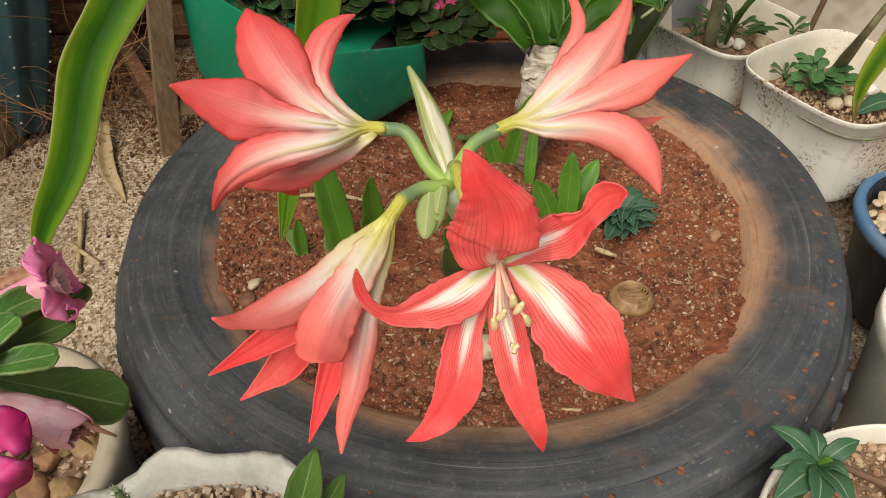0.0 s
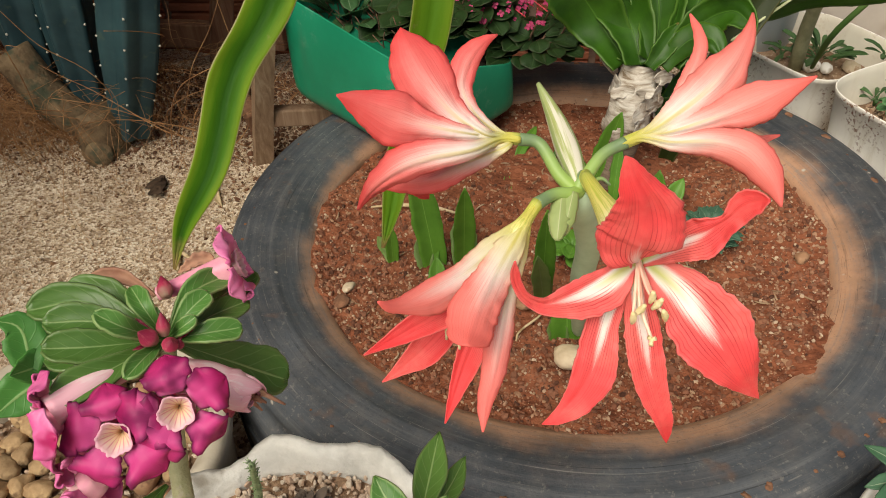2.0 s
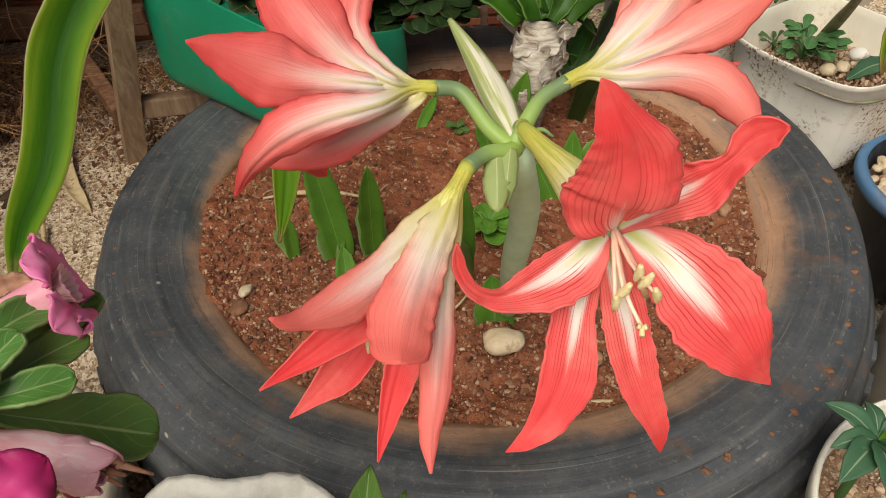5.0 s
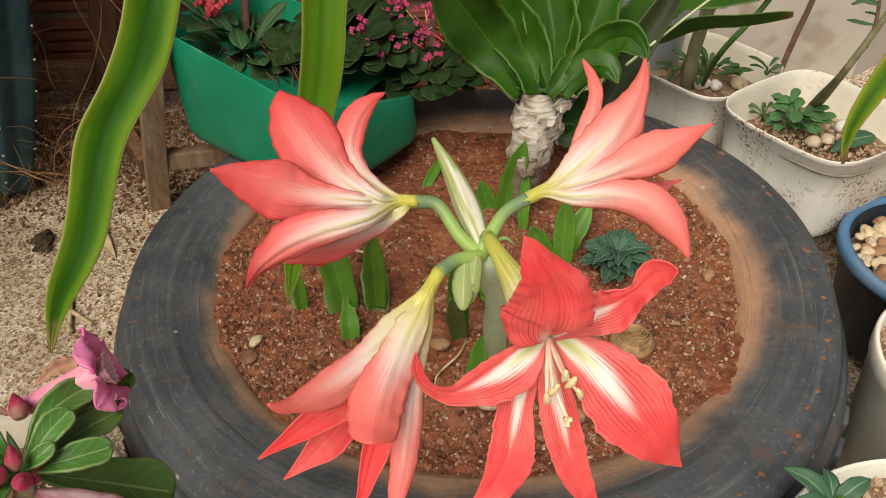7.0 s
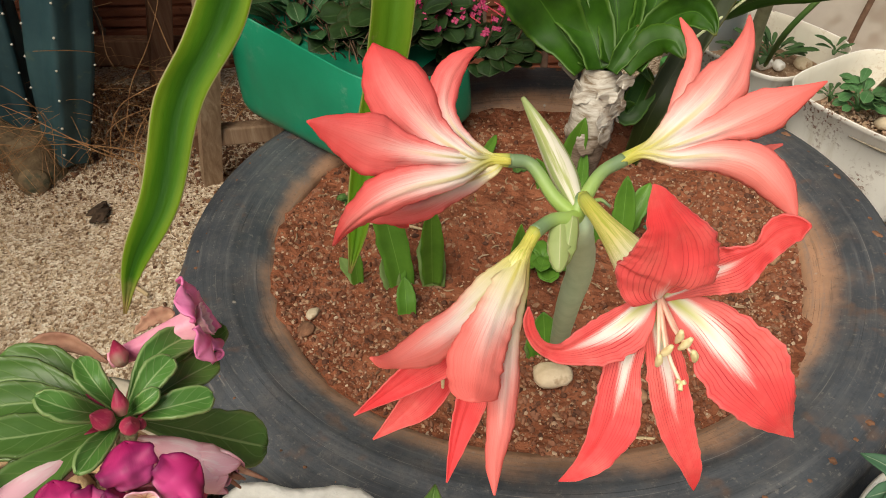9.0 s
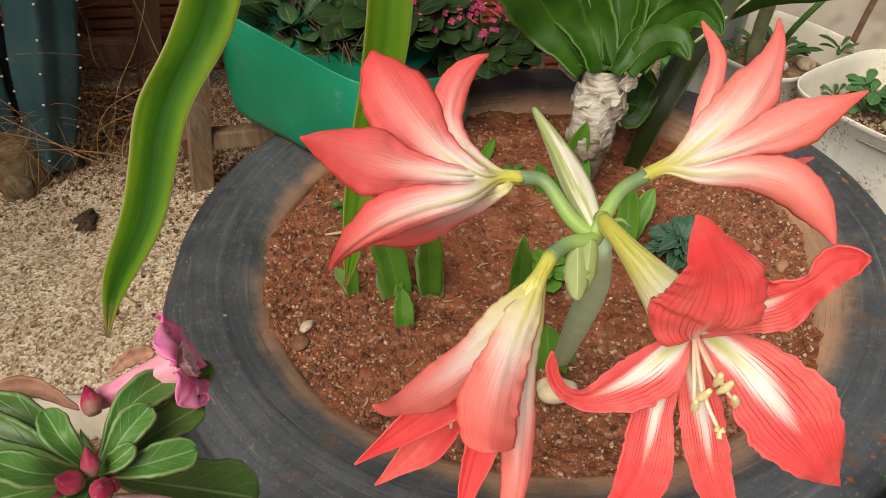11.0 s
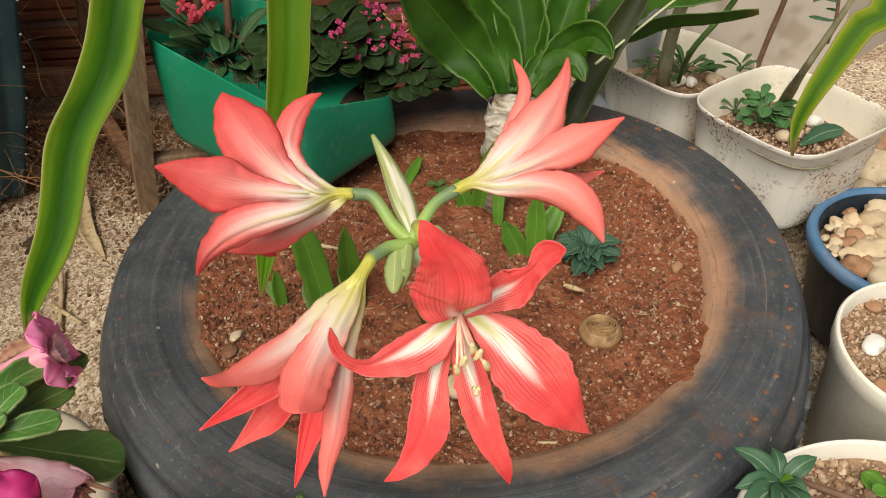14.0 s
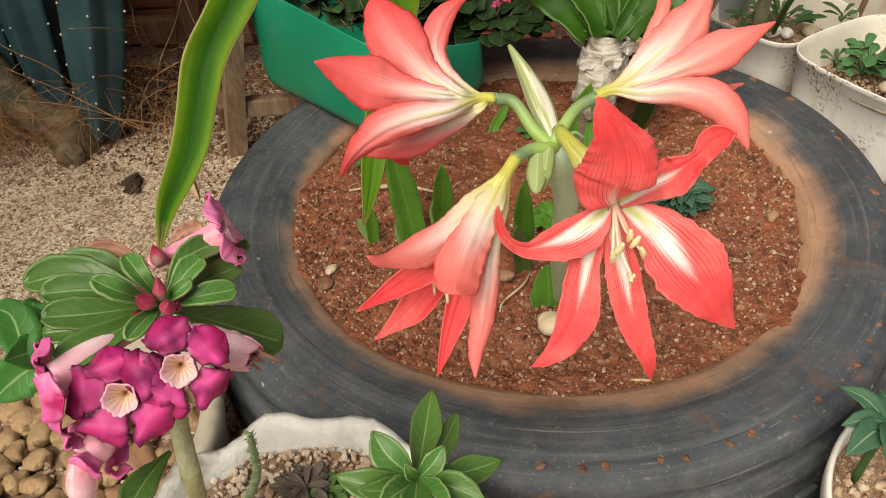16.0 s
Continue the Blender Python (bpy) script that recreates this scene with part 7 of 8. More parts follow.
dead = thing("dry_leaf", (-0.4088, 0.7521, 0.0660), "curled dry brown strap leaf lying on sand", "leaf")
part("blade", blade([(-0.4400, 0.8310, 0.0850), (-0.4264, 0.7833, 0.0780), (-0.4008, 0.7258, 0.0760), (-0.3640, 0.6740, 0.0740)], 0.0095, (0.4, -0.4, 0.8), STRAP, 0.5, 0.08, 6, 16, 2), DRY, dead, solid=0.0008)
for label, c, s in (("dark clod on the sand", (-0.4661, 0.7202, 0.0680), 0.013), ("dark crumb of earth on the sand", (-0.4758, 0.7304, 0.0680), 0.008)):
    tagged(part("clod", stone(c, (s * 1.5, s * 0.7, s * 0.22), len(label), 3, 1.1), speckled("dark_clod", (0.03, 0.018, 0.01), (0.09, 0.055, 0.035), 60, 0.95), None, at=c), label, "clod")
for label, c in (("short white twig at the cactus", (-0.5874, 0.7732, 0.0620)), ("pale chip under the cactus", (-0.5543, 0.7807, 0.0620))):
    c = Vector(c)
    tagged(part("chip", tube([c + Vector((-0.012, 0, 0.002)), c + Vector((0.012, -0.004, 0.003))], [0.003, 0.0025], 6, 4), PEB_WHITE, None, at=c), label, "chip")


def near_cactus(rnd):
    x, y = CB.x + rnd.gauss(0.06, 0.15), CB.y + rnd.gauss(0.03, 0.07)
    if math.hypot(x - TYRE.x, y - TYRE.y) < 0.35:
        return None
    return x, y, ground_height(x, y) + 0.001


def along_wall(rnd):
    x = rnd.uniform(-0.95, -0.20)
    # litter by the wall; wider near the planter, its dark colour standing for shade
    y = 1.04 - abs(rnd.gauss(0, 0.085 + 0.09 * step(-0.42, -0.32, x)))
    if math.hypot(x - TYRE.x, y - TYRE.y) < 0.35:
        return None
    return x, y, ground_height(x, y) + 0.001


tagged(part("litter", scattered(11500, 29, along_wall, 0.0010, 0.0044), grit_material("wall_litter_and_shade", (0.05, 0.024, 0.014), (0.15, 0.062, 0.033), (0.24, 0.115, 0.062), (0.09, 0.042, 0.024)), None, smooth=False), "dark brown crumbs and leaf litter along the wall, spread wider by the planter as painted shade", "litter", kind="stuff")
litter = part("litter", scattered(3800, 19, near_cactus, 0.0007, 0.0024), grit_material("litter", (0.06, 0.03, 0.018), (0.17, 0.075, 0.04), (0.26, 0.14, 0.075), (0.10, 0.05, 0.028)), None, smooth=False)
tagged(litter, "brown crumbs and dry litter on the sand", "litter", kind="stuff")


# ---- front left: concrete bowl, pebble pot, desert rose ----
CONCRETE = speckled("rough_concrete", (0.46, 0.445, 0.42), (0.68, 0.66, 0.625), 30, 0.9, (0.28, 0.25, 0.21), 22.0, 0.6, 0.003)
BEIGE_CLAY = speckled("beige_cement", (0.42, 0.36, 0.28), (0.56, 0.50, 0.41), 16, 0.9, (0.30, 0.24, 0.18), 14.0, 0.5, 0.002)
GRAVEL = grit_material("gravel", (0.36, 0.24, 0.16), (0.55, 0.43, 0.33), (0.68, 0.58, 0.47), (0.46, 0.30, 0.21))
ROSE_LEAF = leaf_material("desert_rose_leaf", (0.046, 0.118, 0.022), (0.125, 0.245, 0.054), (0.30, 0.42, 0.17), 7.0, 0.31, (0.14, 0.22, 0.07), 0.0, 0.05, 0.20)
ROSE_YOUNG = leaf_material("desert_rose_young_leaf", (0.050, 0.150, 0.026), (0.110, 0.26, 0.055), (0.34, 0.48, 0.20), 7.0, 0.40, (0.26, 0.38, 0.14), 0.0, 0.06, 0.30)
SHRUB_LEAF = leaf_material("shrub_leaf", (0.045, 0.17, 0.030), (0.10, 0.30, 0.06), (0.34, 0.52, 0.20), 6.0, 0.45, None, 0.0, 0.06)
GREEN_STEM = speckled("grey_green_stem", (0.32, 0.33, 0.16), (0.52, 0.50, 0.30), 90, 0.7, (0.50, 0.46, 0.33), 130.0, 0.7)
SPINY = speckled("spiny_green", (0.16, 0.25, 0.11), (0.34, 0.42, 0.24), 160, 0.7)
DARK_SUCC = speckled("dark_succulent", (0.045, 0.034, 0.028), (0.14, 0.105, 0.080), 60, 0.7)


def rose_petal_material():
    k = Mat("desert_rose_petal", 0.5, 0.3)
    u, v, _ = k.xyz(k.coord("UV"))
    au = k.math("ABSOLUTE", k.math("MULTIPLY_ADD", u, 2.0, -1.0))
    col = k.ramp(k.math("ADD", v, k.math("MULTIPLY", k.noise(90.0), 0.25)), (0.05, (0.70, 0.24, 0.42)), (0.25, (0.66, 0.085, 0.31)), (0.70, (0.60, 0.040, 0.22)), (1.0, (0.40, 0.012, 0.12)))
    col = k.mix(k.math("MULTIPLY", k.smooth(k.noise(60.0, 3.0), 0.50, 0.70), 0.7), col, (0.10, 0.004, 0.05))
    col = k.mix(k.math("MULTIPLY", k.smooth(k.math("ADD", au, k.math("MULTIPLY", k.noise(70.0), 0.6)), 0.95, 1.35), 0.7), col, (0.07, 0.003, 0.04))
    k.base(col)
    k.thin(col, 0.2)
    k.bump(k.noise(1.0, 3.0, vec=k.stretch(k.coord("UV"), 20, 3, 1)), 0.2, 0.0006)
    return k.m


ROSE = rose_petal_material()
ROSE_THROAT = speckled("pale_pink_throat", (0.68, 0.18, 0.34), (0.80, 0.42, 0.48), 50, 0.5, (0.68, 0.14, 0.32), 45.0, 0.1)


def pink_bud_material(name, low, mid, high, pale):
    k = Mat(name, 0.45, 0.35)
    uv = k.coord("UV")
    _, v, _ = k.xyz(uv)
    streak = k.noise(1.0, 4.0, 0.6, vec=k.stretch(uv, 7.0, 1.4, 1.0), distort=0.4)
    col = k.ramp(k.math("ADD", v, k.math("MULTIPLY_ADD", streak, 0.4, -0.2)), (0.05, low), (0.5, mid), (1.0, high))
    col = k.mix(k.math("MULTIPLY", k.smooth(streak, 0.50, 0.64), 0.6), col, pale)
    k.base(col)
    k.thin(col, 0.15)
    k.bump(streak, 0.3, 0.0008)
    return k.m


def throat_material():
    k = Mat("pale_throat", 0.5, 0.3)
    uv = k.coord("UV")
    u, v, _ = k.xyz(uv)
    line = k.math("ABSOLUTE", k.math("SUBTRACT", k.math("FRACT", k.math("MULTIPLY", u, 15.0)), 0.5))
    col = k.ramp(k.math("ADD", v, k.math("MULTIPLY_ADD", k.noise(220.0, 3.0), 0.5, -0.25)), (0.0, (0.66, 0.48, 0.22)), (0.30, (0.82, 0.62, 0.44)), (0.65, (0.86, 0.64, 0.62)), (1.0, (0.84, 0.46, 0.58)))
    col = k.mix(k.math("MULTIPLY", k.smooth(line, 0.05, 0.20, 0.6, 0.0), k.smooth(v, 0.95, 0.5)), col, (0.62, 0.12, 0.24))
    k.base(col)
    k.thin(col, 0.2)
    return k.m


CLOSING = pink_bud_material("closing_pink_flower", (0.70, 0.26, 0.34), (0.90, 0.56, 0.63), (0.86, 0.42, 0.54), (0.94, 0.78, 0.80))
ROSE_BUD = pink_bud_material("dark_red_bud", (0.46, 0.30, 0.22), (0.42, 0.03, 0.09), (0.20, 0.015, 0.045), (0.56, 0.12, 0.16))
PALE_THROAT = throat_material()
ROSE_BRIGHT = speckled("bright_magenta_petal", (0.60, 0.06, 0.26), (0.78, 0.26, 0.48), 40, 0.5, (0.42, 0.015, 0.12), 45.0, 0.15)
WITHER = speckled("withered_petal", (0.26, 0.12, 0.08), (0.46, 0.27, 0.18), 40, 0.8)

PEB_TAN = speckled("tan_stone", (0.27, 0.165, 0.085), (0.50, 0.345, 0.19), 40, 0.85, (0.18, 0.11, 0.06), 60.0, 0.6, 0.003, vary=0.4)
BOWL = Vector((-0.122, 0.142, 0.0))
bowl = thing("planter_bowl", BOWL, "rough pale concrete bowl with scalloped rim, filled with gravel", "planter")
bp = [(0.085, 0.0), (0.092, 0.10), (0.104, 0.165), (0.115, 0.196), (0.119, 0.206), (0.118, 0.213), (0.113, 0.214), (0.108, 0.208), (0.104, 0.190), (0.100, 0.155)]


def scallop(a, j):
    k = 1.0 if 3 <= j <= 7 else 0.25
    return 0.0035 * k * math.sin(11 * a + 0.7 * math.sin(3 * a)) + 0.002 * math.sin(4 * a), 0.0035 * k * math.sin(11 * a + 0.9 + 0.8 * math.sin(2 * a)) + 0.002 * k * math.sin(5 * a) + 0.0022 * k * noise.noise((a * 14, j, 3.0))


part("shell", revolve(bp, 120, BOWL, scallop), CONCRETE, bowl)
part("bed", revolve([(0.0, 0.192), (0.05, 0.193), (0.109, 0.191)], 40, BOWL), TUB_SOIL, bowl)


def in_bowl(rnd):
    a, r = rnd.uniform(0, 6.283), 0.106 * math.sqrt(rnd.random())
    return BOWL.x + r * math.cos(a), BOWL.y + r * math.sin(a), 0.194 + rnd.uniform(0, 0.002)


tagged(part("gravel", scattered(2200, 41, in_bowl, 0.0018, 0.0042), GRAVEL, None, smooth=False), "fine pinkish-brown gravel in the concrete bowl", "gravel", kind="stuff")

CLAYPOT = Vector((-0.322, 0.272, 0.0))
round_pot("plant_pot", CLAYPOT, 0.110, 0.178, 0.014, BEIGE_CLAY, TUB_SOIL, "beige cement pot filled with brown pebbles", 0.034, 0.80, wob=0.002)
rnd = random.Random(23)
placed = []
for i in range(46):
    for _ in range(50):
        a, r = rnd.uniform(0, 6.283), 0.084 * math.sqrt(rnd.random())
        s = rnd.uniform(0.008, 0.0155)
        x, y = CLAYPOT.x + r * math.cos(a), CLAYPOT.y + r * math.sin(a)
        if all(math.hypot(x - p, y - q) > (s + u) * 0.74 for p, q, u in placed):
            placed.append((x, y, s))
            break
for i, (x, y, s) in enumerate(placed):
    c = (x, y, 0.147 + s * 0.35)
    ob = part("pebble", stone(c, (s * 1.15, s * 0.95, s * 0.75), i + 150, 3, 0.45), PEB_TAN if i % 4 else PEB_BROWN, None, at=c)
    tagged(ob, "tan-brown pebble in the cement pot", "pebble", "pebbles in the cement pot")


def in_clay(rnd):
    a, r = rnd.uniform(0, 6.283), 0.092 * math.sqrt(rnd.random())
    return CLAYPOT.x + r * math.cos(a), CLAYPOT.y + r * math.sin(a), 0.148


tagged(part("gravel", scattered(420, 43, in_clay, 0.0018, 0.0045), GRAVEL, None, smooth=False), "coarse gravel between pebbles in the cement pot", "gravel", kind="stuff")

# desert rose
C = Vector((-0.1167, 0.1406, 0.4507))
ROOT = Vector((-0.1962, 0.2010, 0.1940))
rose = thing("desert_rose", ROOT, "desert rose with glossy leaves and magenta trumpet flowers", "plant")
part("stem", tube([ROOT - Vector((0, 0, 0.01)), (-0.1253, 0.1221, 0.3703), (-0.1252, 0.1297, 0.3940), (-0.1229, 0.1392, 0.4227), C], [0.0052, 0.0048, 0.0042, 0.0038, 0.003], 12, 20), GREEN_STEM, rose, "grey-green ringed stem")
leaves = [
    ((-0.1596, 0.1402, 0.4629), (-0.1441, 0.1483, 0.4575), 0.0061, 0), ((-0.1575, 0.1574, 0.4567), (-0.1413, 0.1567, 0.4524), 0.0053, 0), ((-0.1507, 0.1343, 0.4640), (-0.1367, 0.1399, 0.4578), 0.0057, 0),
    ((-0.1461, 0.1244, 0.4636), (-0.1337, 0.1309, 0.4565), 0.0055, 0), ((-0.1384, 0.1102, 0.4575), (-0.1290, 0.1228, 0.4535), 0.0055, 0), ((-0.1271, 0.1489, 0.4663), (-0.1207, 0.1424, 0.4613), 0.0034, 1),
    ((-0.1293, 0.1314, 0.4727), (-0.1228, 0.1332, 0.4631), 0.0036, 1), ((-0.1166, 0.1163, 0.4616), (-0.1162, 0.1276, 0.4565), 0.0032, 1), ((-0.1050, 0.1694, 0.4531), (-0.1121, 0.1569, 0.4549), 0.0048, 1),
    ((-0.1053, 0.1553, 0.4586), (-0.1106, 0.1486, 0.4548), 0.0041, 1), ((-0.1015, 0.1842, 0.4408), (-0.1084, 0.1681, 0.4426), 0.0056, 0), ((-0.0979, 0.1660, 0.4442), (-0.1067, 0.1566, 0.4452), 0.0046, 0),
    ((-0.0933, 0.1477, 0.4505), (-0.1041, 0.1426, 0.4512), 0.0043, 1), ((-0.1046, 0.1425, 0.4605), (-0.1094, 0.1410, 0.4558), 0.0026, 1), ((-0.0860, 0.1540, 0.4148), (-0.0996, 0.1500, 0.4267), 0.0083, 0),
    ((-0.1347, 0.0975, 0.3928), (-0.1330, 0.1113, 0.3893), 0.0056, 0), ((-0.1627, 0.1388, 0.4398), (-0.1458, 0.1428, 0.4377), 0.0059, 0), ((-0.1414, 0.1209, 0.4505), (-0.1302, 0.1296, 0.4497), 0.0048, 0),
]
for i, (tip, mid, w, young) in enumerate(leaves):
    root = C if i != 15 else Vector((-0.1299, 0.1246, 0.3867))
    n = towards(mid, (-0.02, 0.02, 0.75))
    part("leaf", blade([root, Vector(mid) + n * 0.003, tip], w, n, SPOON, 0.40, 0.06, 10, 22, 500 + i, 2.0), ROSE_YOUNG if young else ROSE_LEAF, rose, solid=0.0009)


def trumpet(parent, throat, face, size, seed, label="", tube_back=0.025, mat=None):
    """An open desert rose flower: five broad petals round a pale throat, with a tube behind."""
    rnd = random.Random(seed)
    o, n = Vector(throat), Vector(face).normalized()
    s = n.cross(Vector((0.2, 0.1, 1))).normalized()
    u = n.cross(s)
    f = part("flower", revolve_dir(o, n, [(0.0024, -tube_back), (0.0038, -tube_back * 0.5), (0.0046, -0.006), (0.0052, -0.0022)]), ROSE_THROAT, parent, label)
    funnel = [(0.0003, -0.0062), (0.0016, -0.0046), (0.0030, -0.0026), (0.0039, -0.0012), (0.0045, 0.0000), (0.0050, 0.0006)]
    verts, faces, uvs = [], [], []
    for q in range(61):
        a = 6.283 * q / 60
        d = s * math.cos(a) + u * math.sin(a)
        tooth = abs(math.sin(7.5 * a + seed)) * 0.5 + 0.5 * noise.noise((6 * math.cos(a), 6 * math.sin(a), seed))
        for j, (r, z) in enumerate(funnel):
            g = (j / 5) ** 3
            verts.append(o + d * (r * (1 + 0.10 * g * tooth) * (1 + 0.07 * math.sin(5 * a))) + n * (z + 0.0010 * g * tooth))
            uvs.append((q / 60, j / 5))
    faces = [(q * 6 + j, q * 6 + 6 + j, q * 6 + 7 + j, q * 6 + 1 + j) for q in range(60) for j in range(5)]
    part("throat", (verts, faces, uvs), PALE_THROAT, f, solid=0.0003)
    for i in range(5):
        a = 6.283 * i / 5 + rnd.uniform(-0.12, 0.12)
        d = s * math.cos(a) + u * math.sin(a)
        e = size * rnd.uniform(0.9, 1.1)
        part("petal", blade([o + d * 0.0052 - n * 0.0022, o + d * (0.0056 + e * 0.45) + n * e * 0.02, o + d * (0.0050 + e) - n * e * rnd.uniform(0.25, 0.7)], e * 0.66, n, ((0, 0.50), (0.15, 0.64), (0.40, 0.92), (0.60, 1.0), (0.76, 0.86), (0.88, 0.58), (0.95, 0.30), (1, 0.03)), -0.10, 0.30, 12, 24, seed * 7 + i, 1.5), mat or ROSE, f, solid=0.0006)
    return f


def revolve_dir(o, n, prof, k=24, lobe=0.06):
    s = n.cross(Vector((0.2, 0.1, 1))).normalized()
    u = n.cross(s)
    verts, faces = [], []
    for i in range(k):
        a = 6.283 * i / k
        d = s * math.cos(a) + u * math.sin(a)
        verts += [o + d * (r * (1 + lobe * math.sin(5 * a))) + n * z for r, z in prof]
    m = len(prof)
    for i in range(k):
        for j in range(m - 1):
            a, b = i * m + j, ((i + 1) % k) * m + j
            faces.append((a, b, b + 1, a + 1))
    return verts, faces


trumpet(rose, (-0.1188, 0.1040, 0.4491), (0.16, -0.70, 0.50), 0.0118, 1, "dark magenta flower with pale pink throat")
trumpet(rose, (-0.1014, 0.1110, 0.4537), (0.26, -0.70, 0.50), 0.0112, 2, "dark magenta flower with pale pink throat")
trumpet(rose, (-0.1432, 0.1064, 0.4509), (-0.8, -0.5, 0.2), 0.0105, 3, "magenta flower seen from its side", 0.025, ROSE_BRIGHT)
trumpet(rose, (-0.1010, 0.1731, 0.4552), (0.75, 0.3, 0.15), 0.0105, 4, "magenta flower turned away", 0.03, ROSE_BRIGHT)
trumpet(rose, (-0.1337, 0.0978, 0.4285), (-0.5, -0.4, -0.3), 0.0075, 5, "fading pink flower", 0.012, ROSE_BRIGHT)
for k, (a, b, r, m, label) in enumerate((
    ((-0.1218, 0.1308, 0.4491), (-0.1391, 0.1085, 0.4540), (0.002, 0.0042, 0.0052), CLOSING, "pale pink flower tube"),
    ((-0.1155, 0.1398, 0.4403), (-0.0920, 0.1342, 0.4320), (0.0018, 0.0046, 0.0058), CLOSING, "closing pink flower"),
    ((-0.1349, 0.0960, 0.4282), (-0.1400, 0.0908, 0.4114), (0.0045, 0.0048, 0.0035), CLOSING, "pink flower tube"),
)):
    part("flower_tube", tube([a, Vector(a).lerp(Vector(b), 0.5) + Vector((0, 0, 0.002)), b], list(r), 14, 12), m, rose, label)
A, Z = Vector((-0.1155, 0.1398, 0.4403)), Vector((-0.0920, 0.1342, 0.4320))
along = (Z - A).normalized()
across = along.cross(Vector((0, 0, 1))).normalized()
over = across.cross(along)
for k in range(5):
    ring = [across * math.cos(q) + over * math.sin(q) for q in (1.257 * k, 1.257 * k + 0.5, 1.257 * k + 1.1)]
    pts = [A.lerp(Z, 0.52) + ring[0] * 0.0040 + Vector((0, 0, 0.001)), A.lerp(Z, 0.80) + ring[1] * 0.0058, A.lerp(Z, 1.10 + 0.05 * (k % 3)) + ring[2] * 0.0046]
    part("petal", blade(pts, 0.0050, ring, OVAL, -0.5, 0.10, 8, 14, 900 + k, 2.0), CLOSING, rose, solid=0.0006)
for k in range(6):
    o = Vector((-0.0913, 0.1337, 0.4314)) + Vector((0.004 * math.cos(k), 0.002, 0.004 * math.sin(k * 2)))
    part("withered_tip", tube([o, o + Vector((0.005 + 0.002 * math.cos(k * 2), 0, -0.006 + 0.004 * math.sin(k * 3)))], [0.0011, 0.0004], 5, 3), WITHER, rose)
for a, b, r in (((-0.1156, 0.1335, 0.4585), (-0.1172, 0.1305, 0.4659), 0.0045), ((-0.1134, 0.1363, 0.4582), (-0.1135, 0.1391, 0.4657), 0.0034), ((-0.1101, 0.1319, 0.4580), (-0.1081, 0.1310, 0.4620), 0.0040), ((-0.1090, 0.1337, 0.4560), (-0.1073, 0.1343, 0.4586), 0.003), ((-0.1215, 0.1565, 0.4542), (-0.1253, 0.1633, 0.4577), 0.0042), ((-0.1010, 0.1371, 0.4249), (-0.0994, 0.1325, 0.4205), 0.0042)):
    part("bud", tube([a, Vector(a).lerp(Vector(b), 0.55), b], [r * 0.40, r * 0.66, r * 0.44, r * 0.06], 12, 14), ROSE_BUD, rose)
for k, (a, m, b) in enumerate((((-0.1294, 0.1619, 0.4492), (-0.1423, 0.1664, 0.4538), (-0.1539, 0.1644, 0.4543)), ((-0.1239, 0.1716, 0.4512), (-0.1184, 0.1763, 0.4529), (-0.1132, 0.1795, 0.4517)))):
    part("withered_flower", blade([a, m, b], 0.0026, (0, -0.6, 0.8), OVAL, 0.8, 0.5, 6, 14, k + 60), WITHER, rose, "withered brown petal", solid=0.0006)
for k in range(9):
    a = 6.283 * k / 9
    part("bract", blade([C + Vector((0, 0, -0.003)), C + Vector((0.006 * math.cos(a), 0.006 * math.sin(a), 0.003)), C + Vector((0.011 * math.cos(a), 0.011 * math.sin(a), 0.006))], 0.0016, (0, -0.3, 1), LANCE, 0.2, 0, 4, 5), ROSE_YOUNG if k % 2 else ROSE_BUD, rose, solid=0.0004)

# leaves of a second shrub at the edge
shrub = thing("shrub", (-0.335, 0.300, 0.150), "green leafy shrub with pale leaf veins in the cement pot", "shrub")
for i, (a, m, b, w) in enumerate((((-0.2268, 0.1879, 0.3640), (-0.2323, 0.2016, 0.3808), (-0.2416, 0.2002, 0.3884), 0.010), ((-0.2238, 0.2027, 0.3585), (-0.2339, 0.2059, 0.3699), (-0.2495, 0.2132, 0.3746), 0.010), ((-0.2209, 0.1902, 0.3610), (-0.2293, 0.1807, 0.3604), (-0.2378, 0.1681, 0.3583), 0.011), ((-0.2288, 0.2105, 0.3537), (-0.2409, 0.2251, 0.3613), (-0.2459, 0.2343, 0.3581), 0.008), ((-0.2223, 0.2022, 0.3569), (-0.2260, 0.1912, 0.3661), (-0.2287, 0.1796, 0.3745), 0.009))):
    part("leaf", blade([a, m, b], w, towards(m), LANCE, 0.2, 0.06, 6, 14, 700 + i), SHRUB_LEAF, shrub, solid=0.0008)
part("stem", tube([(-0.335, 0.300, 0.148), (-0.320, 0.290, 0.25), (-0.2239, 0.2038, 0.3594)], [0.004, 0.003, 0.002], 7, 8), GREEN_STEM, shrub)

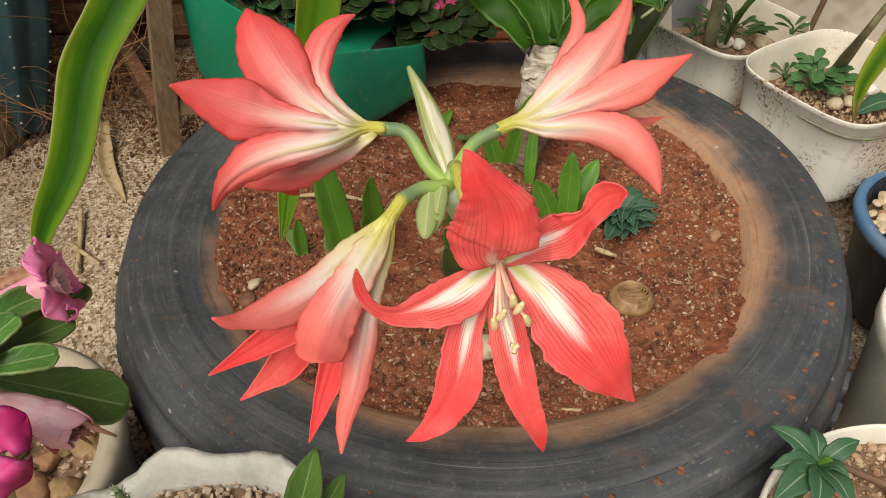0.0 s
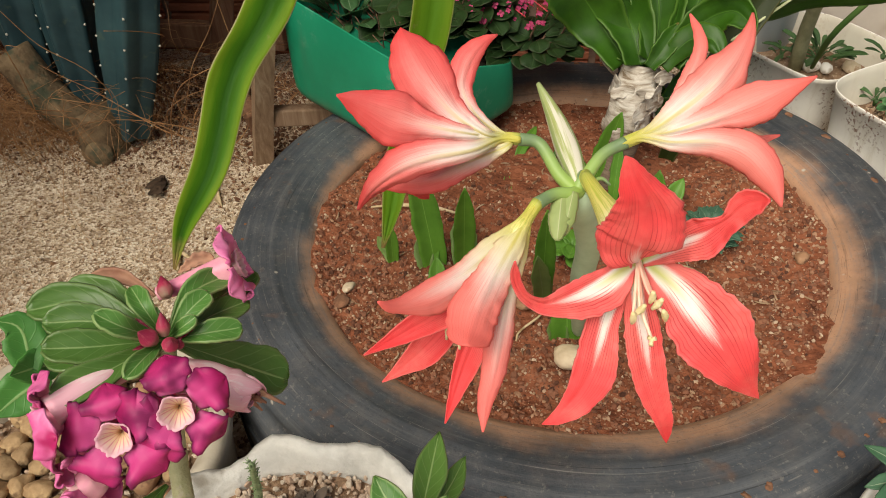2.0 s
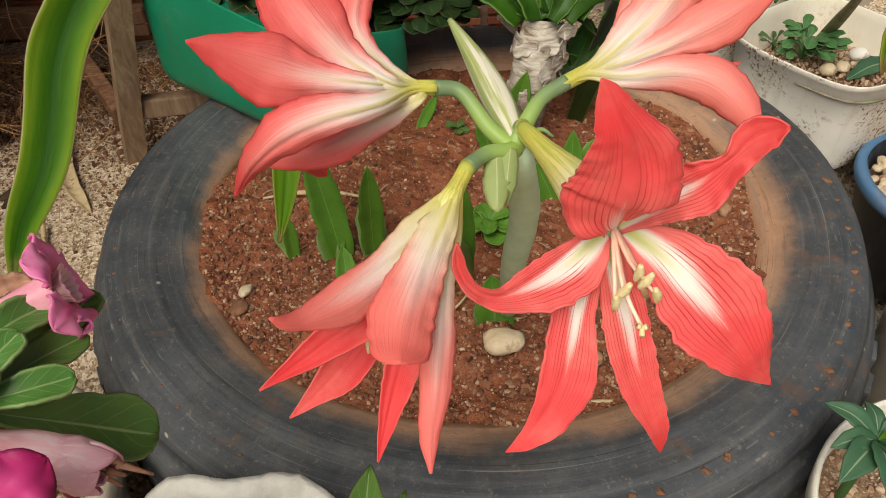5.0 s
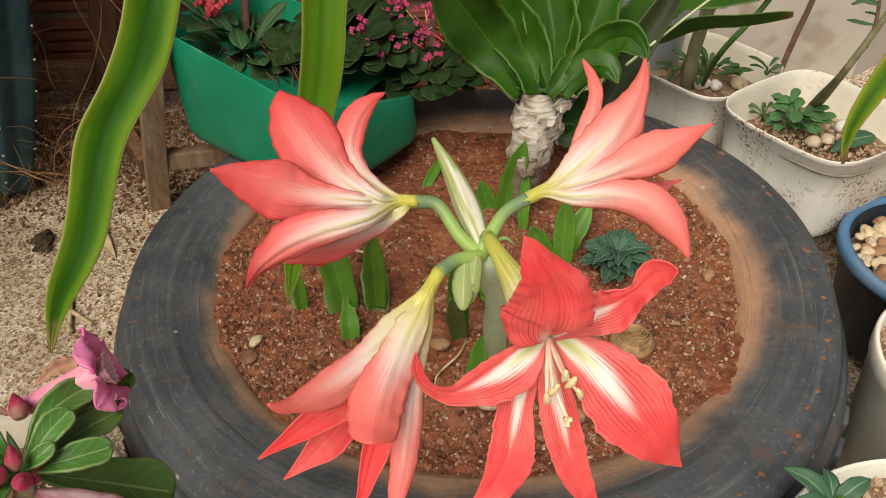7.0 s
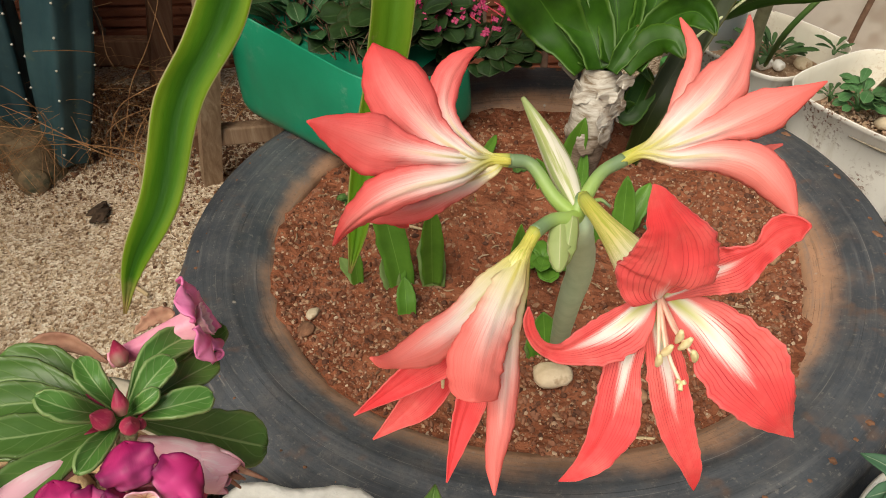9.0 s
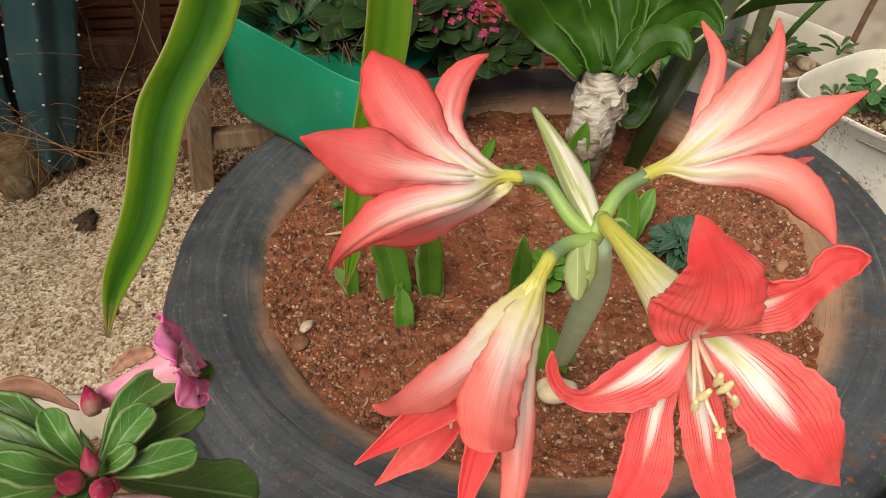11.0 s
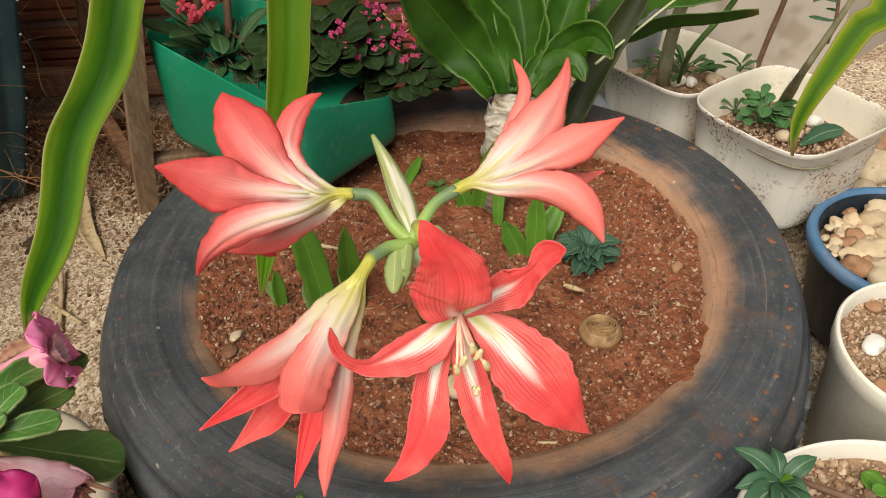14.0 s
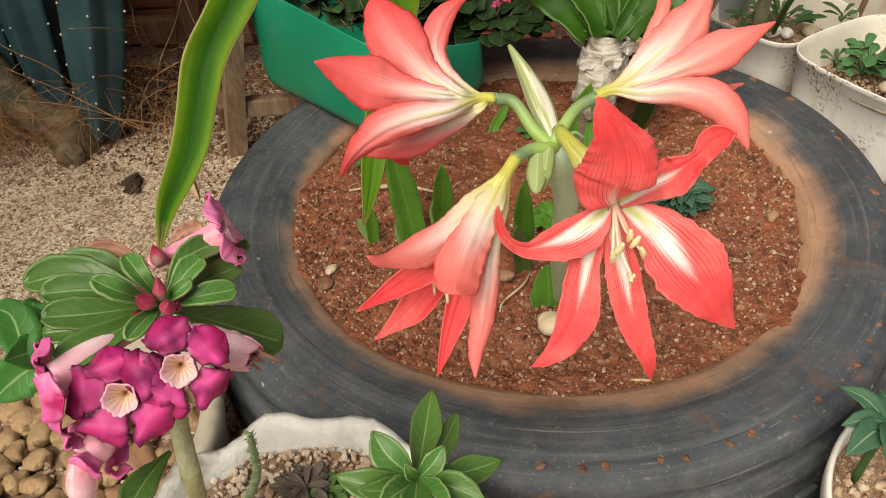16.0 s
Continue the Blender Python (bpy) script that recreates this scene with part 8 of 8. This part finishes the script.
# leafy young plant, small cactus and dark succulent in the bowl
F = Vector((-0.0375, 0.1258, 0.3629))
young = thing("young_desert_rose", (F.x - 0.005, F.y - 0.004, 0.194), "young plant with upright glossy green leaves in gravel", "plant")
part("stem", tube([(F.x - 0.005, F.y - 0.004, 0.188), (F.x - 0.003, F.y, 0.24), F], [0.008, 0.006, 0.004], 9, 8), GREEN_STEM, young)
for i, (tip, mid, w, fresh) in enumerate((
    ((-0.0335, 0.1725, 0.3594), (-0.0358, 0.1494, 0.3583), 0.0082, 0), ((-0.0220, 0.1677, 0.3489), (-0.0282, 0.1489, 0.3525), 0.0060, 0), ((-0.0552, 0.1395, 0.3763), (-0.0480, 0.1316, 0.3701), 0.0078, 1),
    ((-0.0032, 0.1395, 0.3542), (-0.0205, 0.1316, 0.3579), 0.0070, 0), ((-0.0688, 0.1230, 0.3715), (-0.0552, 0.1213, 0.3676), 0.0074, 0), ((-0.0263, 0.1345, 0.3741), (-0.0305, 0.1296, 0.3691), 0.0052, 1),
    ((-0.0583, 0.1143, 0.3760), (-0.0491, 0.1179, 0.3693), 0.0060, 0), ((-0.0100, 0.1157, 0.3637), (-0.0234, 0.1216, 0.3651), 0.0075, 0), ((-0.0495, 0.1056, 0.3788), (-0.0433, 0.1156, 0.3718), 0.0070, 1),
    ((-0.0411, 0.1250, 0.3769), (-0.0394, 0.1244, 0.3705), 0.0032, 1), ((-0.0227, 0.1052, 0.3733), (-0.0295, 0.1148, 0.3698), 0.0074, 1), ((-0.0364, 0.0994, 0.3783), (-0.0367, 0.1118, 0.3712), 0.0070, 1),
)):
    n = towards(mid, (0.0, -0.1, 0.75))
    part("leaf", blade([F, Vector(mid) + n * 0.002, tip], w * 0.82, n, YOVAL, 0.3, 0.03, 8, 14, 800 + i, 2.0), ROSE_YOUNG if fresh else ROSE_LEAF, young, solid=0.0009)

K = Vector((-0.1680, 0.2067, 0.1940))
small_cactus = thing("small_cactus", K, "thin upright green spiny cactus in gravel", "cactus")
kt = Vector((-0.1247, 0.1716, 0.3255))
pts = curve_points([K - Vector((0, 0, 0.004)), K.lerp(kt, 0.5) + Vector((0.006, 0, 0)), kt], 22)
kv, kf, ku = tube(pts, [0.0026, 0.0027, 0.0023, 0.0014], 12, 22)
part("stem", (kv, kf, ku), SPINY, small_cactus)
rnd = random.Random(3)
tuber = []
for p in pts:
    for j in range(6):
        d = Vector((rnd.gauss(0, 1), rnd.gauss(0, 1), 0.5)).normalized()
        tuber.append(tube([p + d * 0.0015, p + d * 0.0040], [0.0005, 0.0002], 4, 2))
tagged(part("spines", merged(tuber), SPINY, small_cactus), "short green spines", kind="stuff")
weed((-0.1273, 0.2136, 0.1940), 24, 0.020, DARK_SUCC, "dark brownish star-shaped succulent in gravel", 61, "succulent", 0.7, 0.6, 0.16)
weed((-0.1369, 0.2152, 0.1940), 18, 0.015, DARK_SUCC, "small dark succulent rosette in gravel", 62, "succulent", 0.7, 0.6, 0.16)
weed((-0.1121, 0.2111, 0.1940), 14, 0.014, OLIVE_GREEN, "small green succulent in gravel", 64, "succulent", 0.8, 0.7, 0.25)
